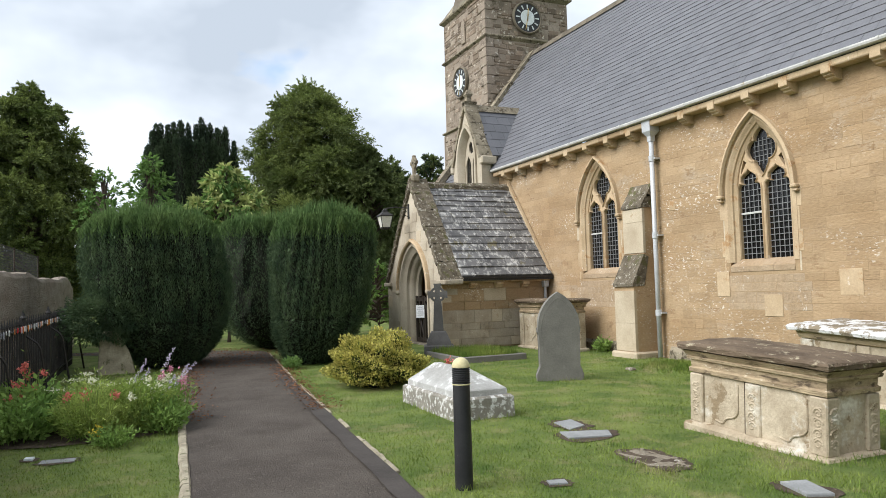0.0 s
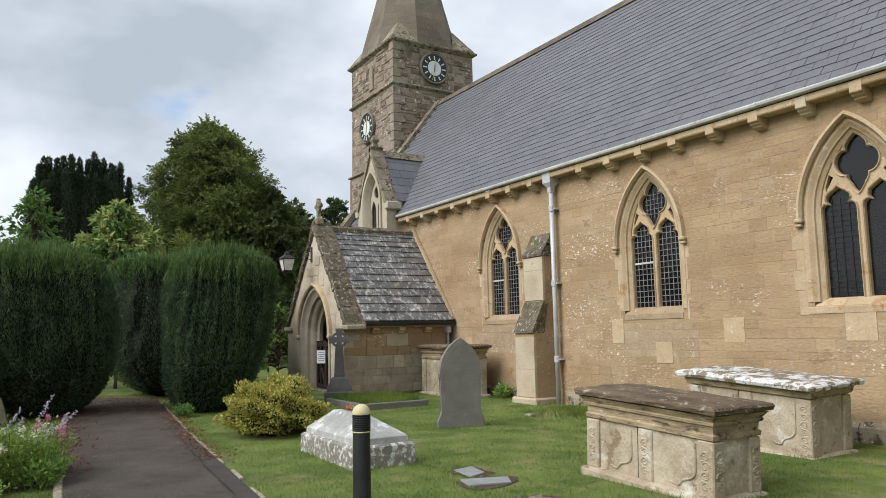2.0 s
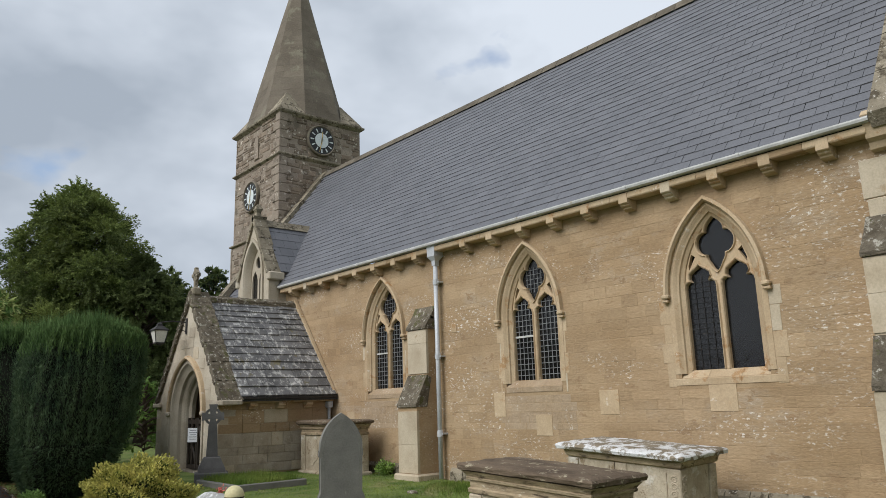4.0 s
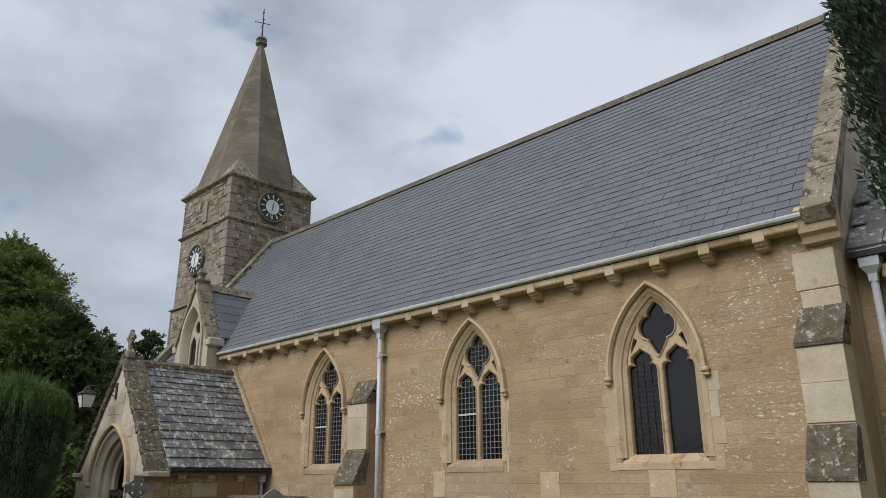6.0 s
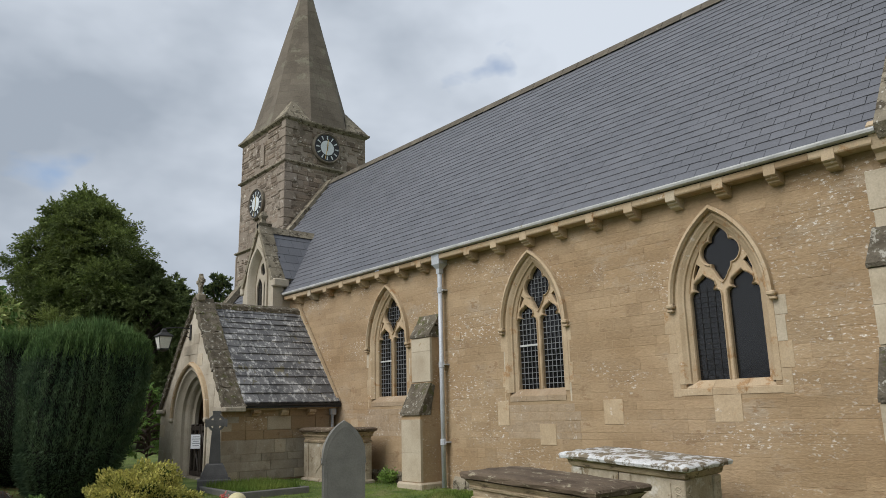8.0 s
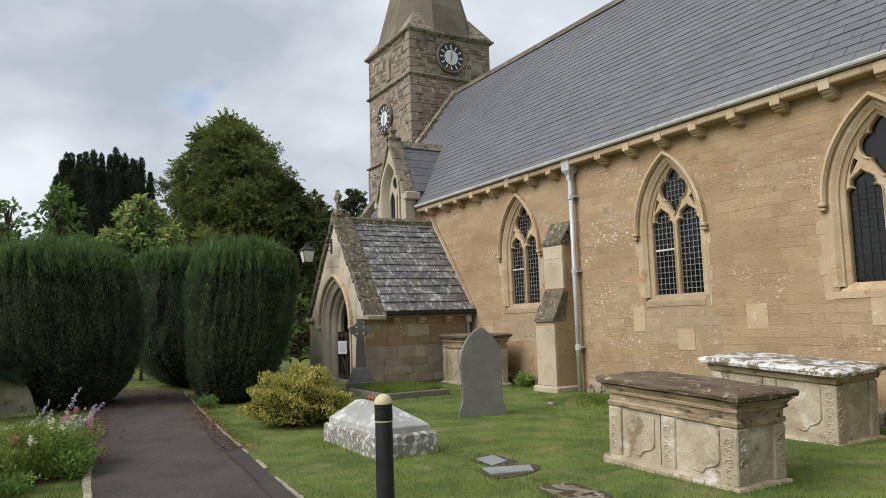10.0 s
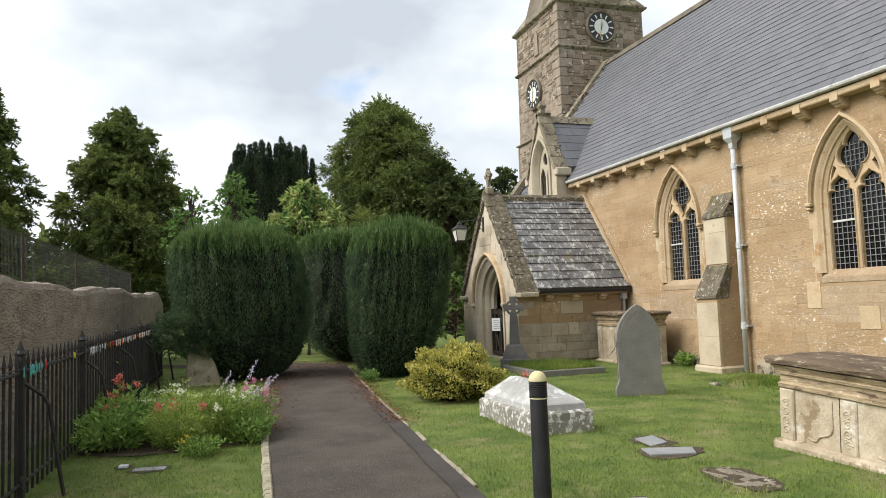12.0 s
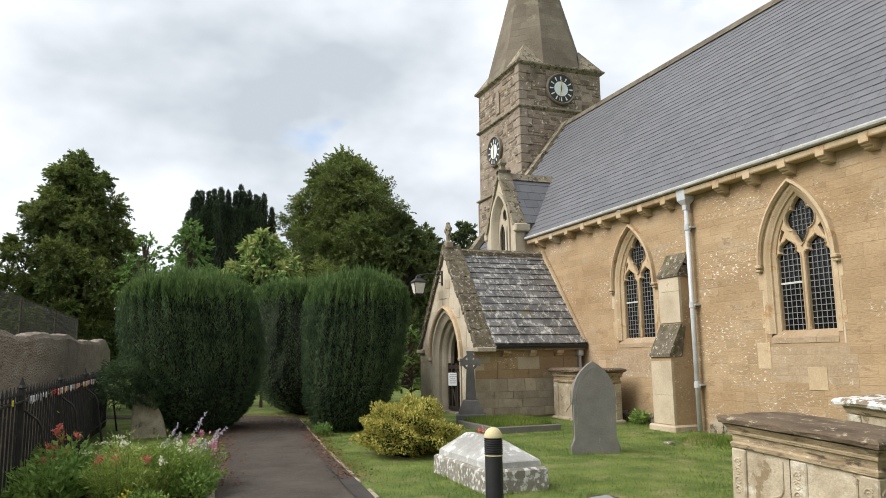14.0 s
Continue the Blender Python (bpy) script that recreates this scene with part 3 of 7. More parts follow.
def church_window(c, guard):
    surround = tagged(part("window", loft(sweep_ring([(0.75, 0.0), (0.75, -0.009), (0.672, -0.009), (0.66, 0.0), (0.645, 0.012), (0.625, 0.03), (0.60, 0.045), (0.59, 0.075), (0.555, 0.10), (0.545, 0.11), (0.545, 0.36)], SILL - 0.04, c), closed=False, capped=False), DRESSED, church),
                      "two-light pointed window with cusped tracery in pale dressed stone")
    # long-and-short jamb stones on both sides
    rng = random.Random(int(c * 10))
    for s in (-1, 1):
        z, k = SILL - 0.22, 0
        while z < 3.0:
            h = rng.uniform(0.26, 0.38)
            wide = (0.78 if guard else 0.87) + (0.05 if k % 2 else 0.0) + rng.uniform(0, 0.02)
            y0, y1 = sorted((c + s * 0.752, c + s * wide))
            part("jamb_stone", box(WALL_X - 0.0075, WALL_X + 0.05, y0, y1, z, min(z + h, 3.06) - 0.004, 0.003), DRESSED if rng.random() < 0.8 else PALE, surround)
            z += h
            k += 1
    # sill sloping down inside the opening, in three stones
    w = 0.655 if guard else 0.86
    front = (SILL - 0.20, SILL - 0.115)
    for a, b in ((-w, -0.25), (-0.246, 0.25), (0.254, w)):
        bm = prism([(-0.0105, front[0]), (-0.0105, front[1]), (0.13, SILL + 0.006), (0.40, SILL + 0.006), (0.40, front[0])], c + a, c + b, lambda u, v, q: (WALL_X + u, q, v))
        part("sill", bm, OCHRE_WASHED if guard else DRESSED, surround)
    # hood mould
    bm = loft(sweep_ring([(0.715, -0.012), (0.715, -0.06), (0.74, -0.10), (0.785, -0.085), (0.79, -0.001)], 3.06, c), closed=False, capped=False)
    part("hood_mould", bm, DRESSED, surround)
    for s in (-1, 1):
        bm = box(WALL_X - 0.11, WALL_X, c + s * 0.765 - 0.06, c + s * 0.765 + 0.06, 2.99, 3.06, 0.02)
        add_box(bm, WALL_X - 0.085, WALL_X, c + s * 0.775 - 0.05, c + s * 0.775 + 0.05, 2.94, 2.985, 0.012)
        part("label_stop", bm, DRESSED, surround)
    # tracery: two cusped lights, a foiled eye and two small spandrels
    lights = []
    for s in (-1, 1):
        cc, w = c + s * 0.290, 0.240
        pts = [(cc + w, SILL + 0.01), (cc + w, 3.07)]
        for du, dv in ((0.195, 3.06), (0.185, 3.12), (0.15, 3.155), (0.105, 3.15), (0.135, 3.20), (0.125, 3.27), (0.08, 3.315), (0.035, 3.345), (0.0, 3.385)):
            pts.append((cc + du * 1.24, dv + 0.06))
        pts += [(2 * cc - u, v) for u, v in pts[:-1]][::-1]
        lights.append(pts)
    eye = []
    for i in range(48):
        a = 6.28319 * i / 48
        r = 0.205 + 0.088 * abs(math.cos(2 * a)) ** 0.8
        if abs(a - 4.712) < 0.35:
            r += 0.09 * (1 - abs(a - 4.712) / 0.35)
        if abs(a - 1.571) < 0.3:
            r += 0.04 * (1 - abs(a - 1.571) / 0.3)
        eye.append((c + r * math.cos(a), 3.75 + 1.12 * r * math.sin(a)))
    small = [[(c + s * u, v) for u, v in ((0.335, 3.58), (0.385, 3.50), (0.452, 3.39), (0.455, 3.46), (0.395, 3.63))] for s in (-1, 1)]
    bm = plate(arch_outline(0.543, SILL + 0.002, c=c), lights + [eye] + small, 0.13, 0.23, facing_south)
    bmesh.ops.remove_doubles(bm, verts=bm.verts, dist=0.0005)
    part("tracery", bm, DRESSED, surround)
    # raised rolls that follow the lights and the eye
    for loop, closed in ((lights[0], False), (lights[1], False), (eye, True)):
        mid = (sum(p[0] for p in loop) / len(loop), sum(p[1] for p in loop) / len(loop))
        def out(p, k):
            d = Vector((p[0] - mid[0], p[1] - mid[1]))
            if not closed:
                d = Vector((p[0] - mid[0], max(0, p[1] - 3.05)))
            d = d.normalized() * k
            return (p[0] + d[0], p[1] + d[1])
        rings = [[facing_south(*out(p, k), d) for p in loop] for k, d in ((0.002, 0.133), (0.008, 0.112), (0.024, 0.102), (0.036, 0.133))]
        part("tracery_roll", loft(rings, closed=closed, capped=False), DRESSED, surround)
    # glass and leadwork
    bm = plate(arch_outline(0.541, SILL + 0.004, c=c), [], 0.192, 0.198, facing_south)
    part("glass", bm, GLASS, surround, "dark leaded glass")
    bm = bmesh.new()
    if guard:
        for s in (-1, 1):
            for k in range(1, 5):
                y = c + s * 0.290 - 0.230 + 0.470 * k / 5
                add_box(bm, WALL_X + 0.168, WALL_X + 0.178, y - 0.0055, y + 0.0055, SILL, 3.35)
            for k in range(1, 15):
                z = SILL + 0.098 * k
                add_box(bm, WALL_X + 0.166, WALL_X + 0.176, c + s * 0.290 - 0.230, c + s * 0.290 + 0.230, z - 0.0055, z + 0.0055)
        for k in range(-2, 3):
            add_box(bm, WALL_X + 0.168, WALL_X + 0.178, c + k * 0.085 - 0.004, c + k * 0.085 + 0.004, 3.50, 3.95)
            add_box(bm, WALL_X + 0.166, WALL_X + 0.176, c - 0.2, c + 0.2, 3.735 + k * 0.085 - 0.004, 3.735 + k * 0.085 + 0.004)
        part("wire_guard", bm, LEADED, surround, "grey square-mesh window guard")
    else:
        for k in range(1, 18):
            z = SILL + 0.075 * k
            add_box(bm, WALL_X + 0.180, WALL_X + 0.188, c + 0.290 - 0.230, c + 0.290 + 0.230, z - 0.0025, z + 0.0025)
        for k in range(1, 4):
            y = c + 0.290 - 0.230 + 0.1175 * k
            add_box(bm, WALL_X + 0.180, WALL_X + 0.188, y - 0.0025, y + 0.0025, SILL, 3.3)
        part("leading", bm, BLACK_IRON, surround, "thin lead cames")
    if guard:
        bm = box(WALL_X + 0.155, WALL_X + 0.18, c + 0.290 - 0.230, c + 0.290 + 0.230, 2.70, 2.735, 0.004)
        part("hopper_bar", bm, LEAD, surround)


def nave_roof():
    bm = bmesh.new()
    x1 = 2 * RIDGE_X - ROOF_EDGE_X
    t = 0.042
    add_prism(bm, [(ROOF_EDGE_X, EAVE_Z - 0.02), (RIDGE_X, RIDGE_Z - 0.02), (x1, EAVE_Z - 0.02), (x1, EAVE_Z - 0.02 - t), (RIDGE_X, RIDGE_Z - 0.02 - t), (ROOF_EDGE_X, EAVE_Z - 0.02 - t)], NAVE_E + 0.3, NAVE_W - 0.2, lambda u, v, d: (u, d, v))
    part("roof_deck", bm, UNDER_SLATE, church)
    y = NAVE_E + 0.4
    while y < NAVE_W - 0.3:
        ln = min(0.46, NAVE_W - 0.3 - y)
        bm = prism([(RIDGE_X - 0.16, RIDGE_Z - 0.14), (RIDGE_X - 0.02, RIDGE_Z + 0.075), (RIDGE_X + 0.02, RIDGE_Z + 0.075), (RIDGE_X + 0.16, RIDGE_Z - 0.14), (RIDGE_X, RIDGE_Z + 0.02)], y, y + ln - 0.012, lambda u, v, d: (u, d, v))
        part("ridge_tile", bm, RIDGE, church)
        y += ln


def gutter_and_corbels():
    across = lambda u, v, d: (u, d, v)
    prof = [(9.395, 4.802), (9.385, 4.802), (9.382, 4.762), (9.365, 4.752), (9.325, 4.752), (9.302, 4.764), (9.294, 4.782), (9.296, 4.802), (9.284, 4.804), (9.280, 4.782), (9.290, 4.752), (9.320, 4.737), (9.375, 4.737), (9.395, 4.752)]
    part("gutter", prism(prof, 2.95, 17.75, across), LEAD, church, "pale painted gutter along the eaves")
    for y in np.arange(4.6, 17.6, 1.86):
        rim = [(9.400, 4.806), (9.278, 4.808), (9.274, 4.782), (9.284, 4.748), (9.318, 4.732), (9.400, 4.732)]
        part("gutter_joint", prism(rim, y - 0.022, y + 0.022, across), LEAD, church)
    # overhanging stone course in long slabs, its face flush with the corbels
    rng = random.Random(14)
    y = 3.02
    while y < 17.7:
        ln = min(rng.choice((0.758, 1.516)), 17.74 - y)
        d = rng.uniform(-0.003, 0.003)
        part("eaves_course", prism([(9.62, 4.752), (9.460, 4.752), (9.420, 4.720), (9.360 + d, 4.720), (9.360 + d, 4.640), (9.372 + d, 4.622), (9.62, 4.622)], y, y + ln - 0.004, across), OCHRE if rng.random() < 0.35 else DRESSED, church)
        y += ln
    y, k = 3.53, 0
    while y < 17.3:
        if not 11.1 < y < 11.5:
            j = rng.uniform(-0.006, 0.006)
            bm = prism([(9.62, 4.707), (9.352, 4.707), (9.352, 4.564), (9.365, 4.552), (9.395, 4.548), (9.402, 4.526), (9.422, 4.514), (9.450, 4.510), (9.460, 4.484), (9.490, 4.470), (9.62, 4.457)], y - 0.08 + j, y + 0.08 + j, across)
            part("corbel", bm, PALE if k % 7 == 3 else DRESSED, church)
        y += 0.758
        k += 1


def downpipe(x, y, top, wall_x, foot):
    p = part("downpipe", tube([(x, y, foot), (x, y, top - 0.3)], 0.047, 12), PIPE, church, "grey metal rainwater pipe", smooth=True)
    bm = loft([[(x + sx * a, y + sy * a, z) for sx, sy in ((-1, -1), (1, -1), (1, 1), (-1, 1))] for a, z in ((0.05, top - 0.32), (0.055, top - 0.22), (0.115, top - 0.13), (0.12, top + 0.06), (0.125, top + 0.065), (0.125, top + 0.09), (0.10, top + 0.09))])
    part("hopper", bm, PIPE, p)
    z = foot + 0.85
    while z < top - 0.6:
        part("collar", lathe([(0.05, z - 0.06), (0.06, z - 0.055), (0.06, z + 0.055), (0.05, z + 0.06)], x, y, 12), PIPE, p)
        part("bracket", box(x, wall_x + 0.02, y - 0.09, y + 0.09, z - 0.015, z + 0.015), PIPE, p)
        z += 1.5


def buttress(y0, y1, x_low, x_up, low_z, low_top, up_z, up_top, stone):
    g = grade(0, y0)
    X = WALL_X - 0.004
    body = part("buttress", prism([(X, g - 0.3), (x_low, g - 0.3), (x_low, low_z), (x_up + 0.004, low_z), (x_up + 0.004, up_z), (X, up_z)], y0, y1, lambda u, v, d: (u, d, v)), stone, church, "stepped stone buttress with sloped weatherings")
    # two weathering slopes, each in two stones
    for (xa, za, xb, zb, grow) in ((x_low, low_z, x_up, low_top, 0.012), (x_up, up_z, WALL_X, up_top, 0.02)):
        for f0, f1 in (((0.0, 1.0),) if xa == x_low else ((0.0, 0.52), (0.50, 1.0))):
            ax, az = xa + (xb - xa) * f0, za + (zb - za) * f0
            bx, bz = xa + (xb - xa) * f1, za + (zb - za) * f1
            lip = 0.035 if f0 == 0 else 0.004
            part("weathering", prism([(ax - lip, az - 0.025), (ax - lip, az + 0.03), (bx - 0.012, bz + 0.035), (bx + 0.10, bz - 0.02), (min(ax + 0.25, WALL_X), az - 0.025)], y0 - grow, y1 + grow, lambda u, v, d: (u, d, v)), PORCH_COPING, body)
    # squared facing stones up the front
    rng = random.Random(int(y0 * 7))
    z = g + 0.13
    while z < low_z - 0.12:
        h = min(rng.uniform(0.45, 0.8), low_z - 0.035 - z)
        part("facing_stone", box(x_low - 0.012, x_low + 0.05, y0 - 0.006, y1 + 0.006, z, z + h - 0.003, 0.003), PALE, body)
        z += h
    z = low_top + 0.06
    while z < up_z - 0.12:
        h = min(rng.uniform(0.4, 0.7), up_z - 0.035 - z)
        part("facing_stone", box(x_up - 0.012, x_up + 0.05, y0 - 0.004, y1 + 0.004, z, z + h - 0.003, 0.003), PALE, body)
        z += h
    part("footing", box(x_low - 0.09, WALL_X - 0.01, y0 - 0.09, y1 + 0.09, g - 0.2, g + 0.12, 0.03), PALE, body)


def east_gable():
    # raised coping up the gable, with kneeler
    y0, y1 = NAVE_E - 0.16, NAVE_E + 0.21
    n = 7
    x_a, z_a, x_b, z_b = 9.25, 4.83, RIDGE_X, 9.60
    for k in range(n):
        f0, f1 = k / n, (k + 1) / n - 0.004
        xa, za, xb, zb = x_a + (x_b - x_a) * f0, z_a + (z_b - z_a) * f0, x_a + (x_b - x_a) * f1, z_a + (z_b - z_a) * f1
        for side in (1, -1):
            bm = prism([(xa, za), (xb, zb), (xb + 0.10, zb - 0.17), (xa + 0.10, za - 0.17)], y0, y1, lambda u, v, d: (RIDGE_X + side * (u - RIDGE_X), d, v))
            part("coping_stone", bm, LICHEN_STONE, church)
    part("kneeler", prism([(9.60, 4.42), (9.50, 4.44), (9.47, 4.52), (9.40, 4.56), (9.36, 4.70), (9.29, 4.83), (9.60, 5.10)], y0 + 0.02, y1 + 0.10, lambda u, v, d: (u, d, v)), DRESSED, church)
    # angle stones under the kneeler
    for z0, z1, w in ((3.60, 3.86, 0.46), (3.87, 4.36, 0.50)):
        part("quoin", box(WALL_X - 0.018, WALL_X + 0.3, NAVE_E - 0.004, NAVE_E + w, z0, z1, 0.008), PALE, church)


def chancel():
    # lower, recessed eastern arm beyond the gable
    x, y0, y1 = 10.35, -9.0, NAVE_E - 0.002
    part("chancel_wall", box(x, x + 0.5, y0, y1, -0.3, 4.45), OCHRE, church)
    part("chancel_wall", box(x + 0.5, 15.3, y0, y0 + 0.5, -0.3, 4.45), OCHRE, church)
    part("chancel_roof", prism([(x - 0.28, 4.42), (RIDGE_X, 7.4), (15.6, 4.3), (15.6, 4.2), (RIDGE_X, 7.28), (x - 0.28, 4.32)], y0 - 0.2, y1 - 0.003, lambda u, v, d: (u, d, v)), SLATE_OLD, church)
    for r in range(5):
        for k in range(9):
            z = 4.42 + r * 0.26 * 0.77
            xx = x - 0.28 + r * 0.26 * 0.66
            yy = y1 - 0.03 - k * 0.42 - (0.2 if r % 2 else 0)
            bm = prism([(xx - 0.01, z - 0.005), (xx + 0.235, z + 0.275), (xx + 0.225, z + 0.285), (xx - 0.02, z + 0.012)], yy - 0.41, yy, lambda u, v, d: (u, d, v))
            part("chancel_slate", bm, SLATE_OLD, church)
    part("chancel_gutter", box(x - 0.36, x - 0.2, y0, y1 - 0.05, 4.27, 4.36, 0.01), BLACK_IRON, church)
    bm = box(x - 0.22, x, y1 - 0.55, y1 - 0.35, 4.0, 4.18, 0.02)
    part("corbel", bm, DRESSED, church)


def west_coping():
    y0, y1 = NAVE_W - 0.42, NAVE_W - 0.05
    n = 8
    for k in range(n):
        f0, f1 = k / n, (k + 1) / n - 0.004
        xa, za = 9.05 + (RIDGE_X - 9.05) * f0, 4.80 + (9.62 - 4.80) * f0
        xb, zb = 9.05 + (RIDGE_X - 9.05) * f1, 4.80 + (9.62 - 4.80) * f1
        part("coping_stone", prism([(xa, za), (xb, zb), (xb + 0.10, zb - 0.15), (xa + 0.10, za - 0.15)], y0, y1, lambda u, v, d: (u, d, v)), LICHEN_STONE, church)


def dormer():
    fx, c, hw = 9.06, 18.75, 0.93
    foot, apex = 4.3, 6.95
    S = 1.95
    top = lambda u: apex - S * abs(u - c)
    win = [(c + u, v) for u, v in [(p[0], p[1]) for p in arch_outline(0.51, 4.4, 5.2, 8, 0.62)]]
    front = [(c - hw, foot), (c + hw, foot), (c + hw, 5.25), (c, apex - 0.1), (c - hw, 5.25)]
    d = part("gable_front", plate(front, [win], 0.0, 0.30, lambda u, v, q: (fx + q, u, v)), PORCH_STONE, church, "steep stone gablet with a traceried window")
    for s in (-1, 1):
        n = 5
        for k in range(n):
            a, b = k / n, (k + 1) / n - 0.006
            ua, va = c + s * (hw + 0.05) * (1 - a), 5.18 + (apex + 0.02 - 5.18) * a
            ub, vb = c + s * (hw + 0.05) * (1 - b), 5.18 + (apex + 0.02 - 5.18) * b
            part("gablet_coping", prism([(ua, va), (ub, vb), (ub - s * 0.11, vb - 0.02), (ua - s * 0.11, va - 0.02)], -0.06, 0.34, lambda u, v, q: (fx + q, u, v)), LICHEN_STONE, d)
        part("gablet_kneeler", box(fx - 0.05, fx + 0.42, *sorted((c + s * (hw - 0.06), c + s * (hw + 0.13))), 4.98, 5.2, 0.03), PORCH_STONE, d)
        part("dormer_cheek", box(fx + 0.301, fx + 1.2, *sorted((c + s * (hw - 0.03), c + s * (hw - 0.28))), foot, 5.25), PORCH_STONE, d)
        # slated side, running back into the main roof
        for r in range(6):
            a, b = r / 6, (r + 1) / 6 + 0.03
            ua, va = c + s * (hw + 0.12) * (1 - a), 5.22 + (6.78 - 5.22) * a
            ub, vb = c + s * (hw + 0.12) * (1 - b), 5.22 + (6.78 - 5.22) * b
            back = ROOF_EDGE_X + ((va + vb) / 2 - EAVE_Z) / SLOPE + 0.25
            x, k = fx + 0.30, 0
            while x < back:
                w = min(0.4 if (k or r % 2) else 0.2, back - x)
                part("dormer_slate", prism([(ua + s * 0.012, va), (ub, vb), (ub - s * 0.01, vb - 0.02), (ua - s * 0.01, va - 0.02)], x, x + w - 0.006, lambda u, v, q: (q, u, v)), SLATE, d)
                x += w
                k += 1
    part("dormer_ridge", prism([(c - 0.13, 6.66), (c, 6.88), (c + 0.13, 6.66)], fx + 0.3, 11.0, lambda u, v, q: (q, u, v)), LICHEN_STONE, d)
    part("gablet_finial", loft([[(fx + 0.1 + a * x, c + a * y, z) for x, y in ((-1, -1), (1, -1), (1, 1), (-1, 1))] for a, z in ((0.09, apex - 0.05), (0.06, apex + 0.1), (0.11, apex + 0.2), (0.04, apex + 0.34))]), LICHEN_STONE, d)
    rings = [[(fx + q, c + u, v) for u, v in arch_outline(w, 4.4, 5.2, 8, 0.62)] for w, q in ((0.64, -0.004), (0.64, -0.05), (0.55, -0.05), (0.51, 0.0), (0.43, 0.14), (0.43, 0.25))]
    part("gablet_arch", loft(rings, closed=False, capped=False), PORCH_STONE, d)
    lights = [[(c + s * 0.21 + u, v) for u, v in ((0.165, 4.42), (0.165, 5.10), (0.12, 5.25), (0.0, 5.40), (-0.12, 5.25), (-0.165, 5.10), (-0.165, 4.42))] for s in (-1, 1)]
    eye = [(c + 0.165 * math.cos(k * 0.5236), 5.62 + 0.18 * math.sin(k * 0.5236)) for k in range(12)]
    part("gablet_tracery", plate([(c + u, v) for u, v in arch_outline(0.43, 4.4, 5.2, 8, 0.62)], lights + [eye], 0.16, 0.24, lambda u, v, q: (fx + q, u, v)), PORCH_STONE, d)
    part("gablet_glass", plate([(c + u, v) for u, v in arch_outline(0.425, 4.4, 5.2, 8, 0.62)], [], 0.20, 0.205, lambda u, v, q: (fx + q, u, v)), GLASS, d, "dark leaded glass")
    part("gablet_back", box(fx + 0.305, fx + 0.34, c - hw + 0.3, c + hw - 0.3, foot, 5.9), INTERIOR, d)


nave_walls()
for y_c, guard in zip(WINDOWS, (True, True, False)):
    church_window(y_c, guard)
nave_roof()
gutter_and_corbels()
downpipe(9.47, 11.31, 4.66, WALL_X, grade(0, 11.4) + 0.02)
downpipe(10.13, 2.47, 4.28, 10.35, 0.05)
buttress(11.53, 12.13, 9.08, 9.36, 1.55, 2.12, 3.10, 3.52, OCHRE)
buttress(2.70, 3.22, 9.00, 9.25, 1.60, 2.16, 3.14, 3.62, PALE)
east_gable()
chancel()
west_coping()
dormer()


# ---- tower and spire ----
tower = thing("church_tower", 12.9, 23.2, grade(0, 23), "rubble stone church tower with clocks and an octagonal stone spire", "tower")
TX0, TX1, TY0, TY1 = 11.27, 14.53, 21.52, 24.95
TCX, TCY = (TX0 + TX1) / 2, (TY0 + TY1) / 2


def clock(place, radius):
    """place(u, v, d) maps the dial plane; d points out of the wall."""
    def disc(r, d0, d1, n=40):
        return prism([(r * math.cos(6.28319 * k / n), r * math.sin(6.28319 * k / n)) for k in range(n)], d0, d1, place)
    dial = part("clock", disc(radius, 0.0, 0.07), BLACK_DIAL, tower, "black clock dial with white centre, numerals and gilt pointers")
    ring = bmesh.new()
    rings = [[place(r * math.cos(6.28319 * k / 40), r * math.sin(6.28319 * k / 40), d) for k in range(40)] for r, d in ((radius + 0.055, 0.0), (radius + 0.05, 0.08), (radius + 0.015, 0.11), (radius - 0.02, 0.072))]
    add_loft(ring, rings, capped=False)
    part("stone_rim", ring, SPIRE_STONE, dial)
    part("clock_face", disc(radius * 0.52, 0.071, 0.082), WHITE_DIAL, dial)
    for k in range(12):
        a = 6.28319 * k / 12
        ca, sa = math.cos(a), math.sin(a)
        bm = bmesh.new()
        q = [(radius * r * sa + ca * w, radius * r * ca - sa * w) for r, w in ((0.60, -0.015), (0.60, 0.015), (0.87, 0.027), (0.87, -0.027))]
        add_prism(bm, q, 0.0705, 0.084, place)
        part("numeral", bm, WHITE_DIAL, dial)
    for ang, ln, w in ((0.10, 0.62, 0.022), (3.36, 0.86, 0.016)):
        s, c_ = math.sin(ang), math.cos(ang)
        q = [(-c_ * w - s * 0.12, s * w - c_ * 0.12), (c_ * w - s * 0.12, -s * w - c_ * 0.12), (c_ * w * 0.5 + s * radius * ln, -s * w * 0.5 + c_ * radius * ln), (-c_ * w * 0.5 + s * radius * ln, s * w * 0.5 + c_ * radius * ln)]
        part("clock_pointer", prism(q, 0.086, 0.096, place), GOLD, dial)


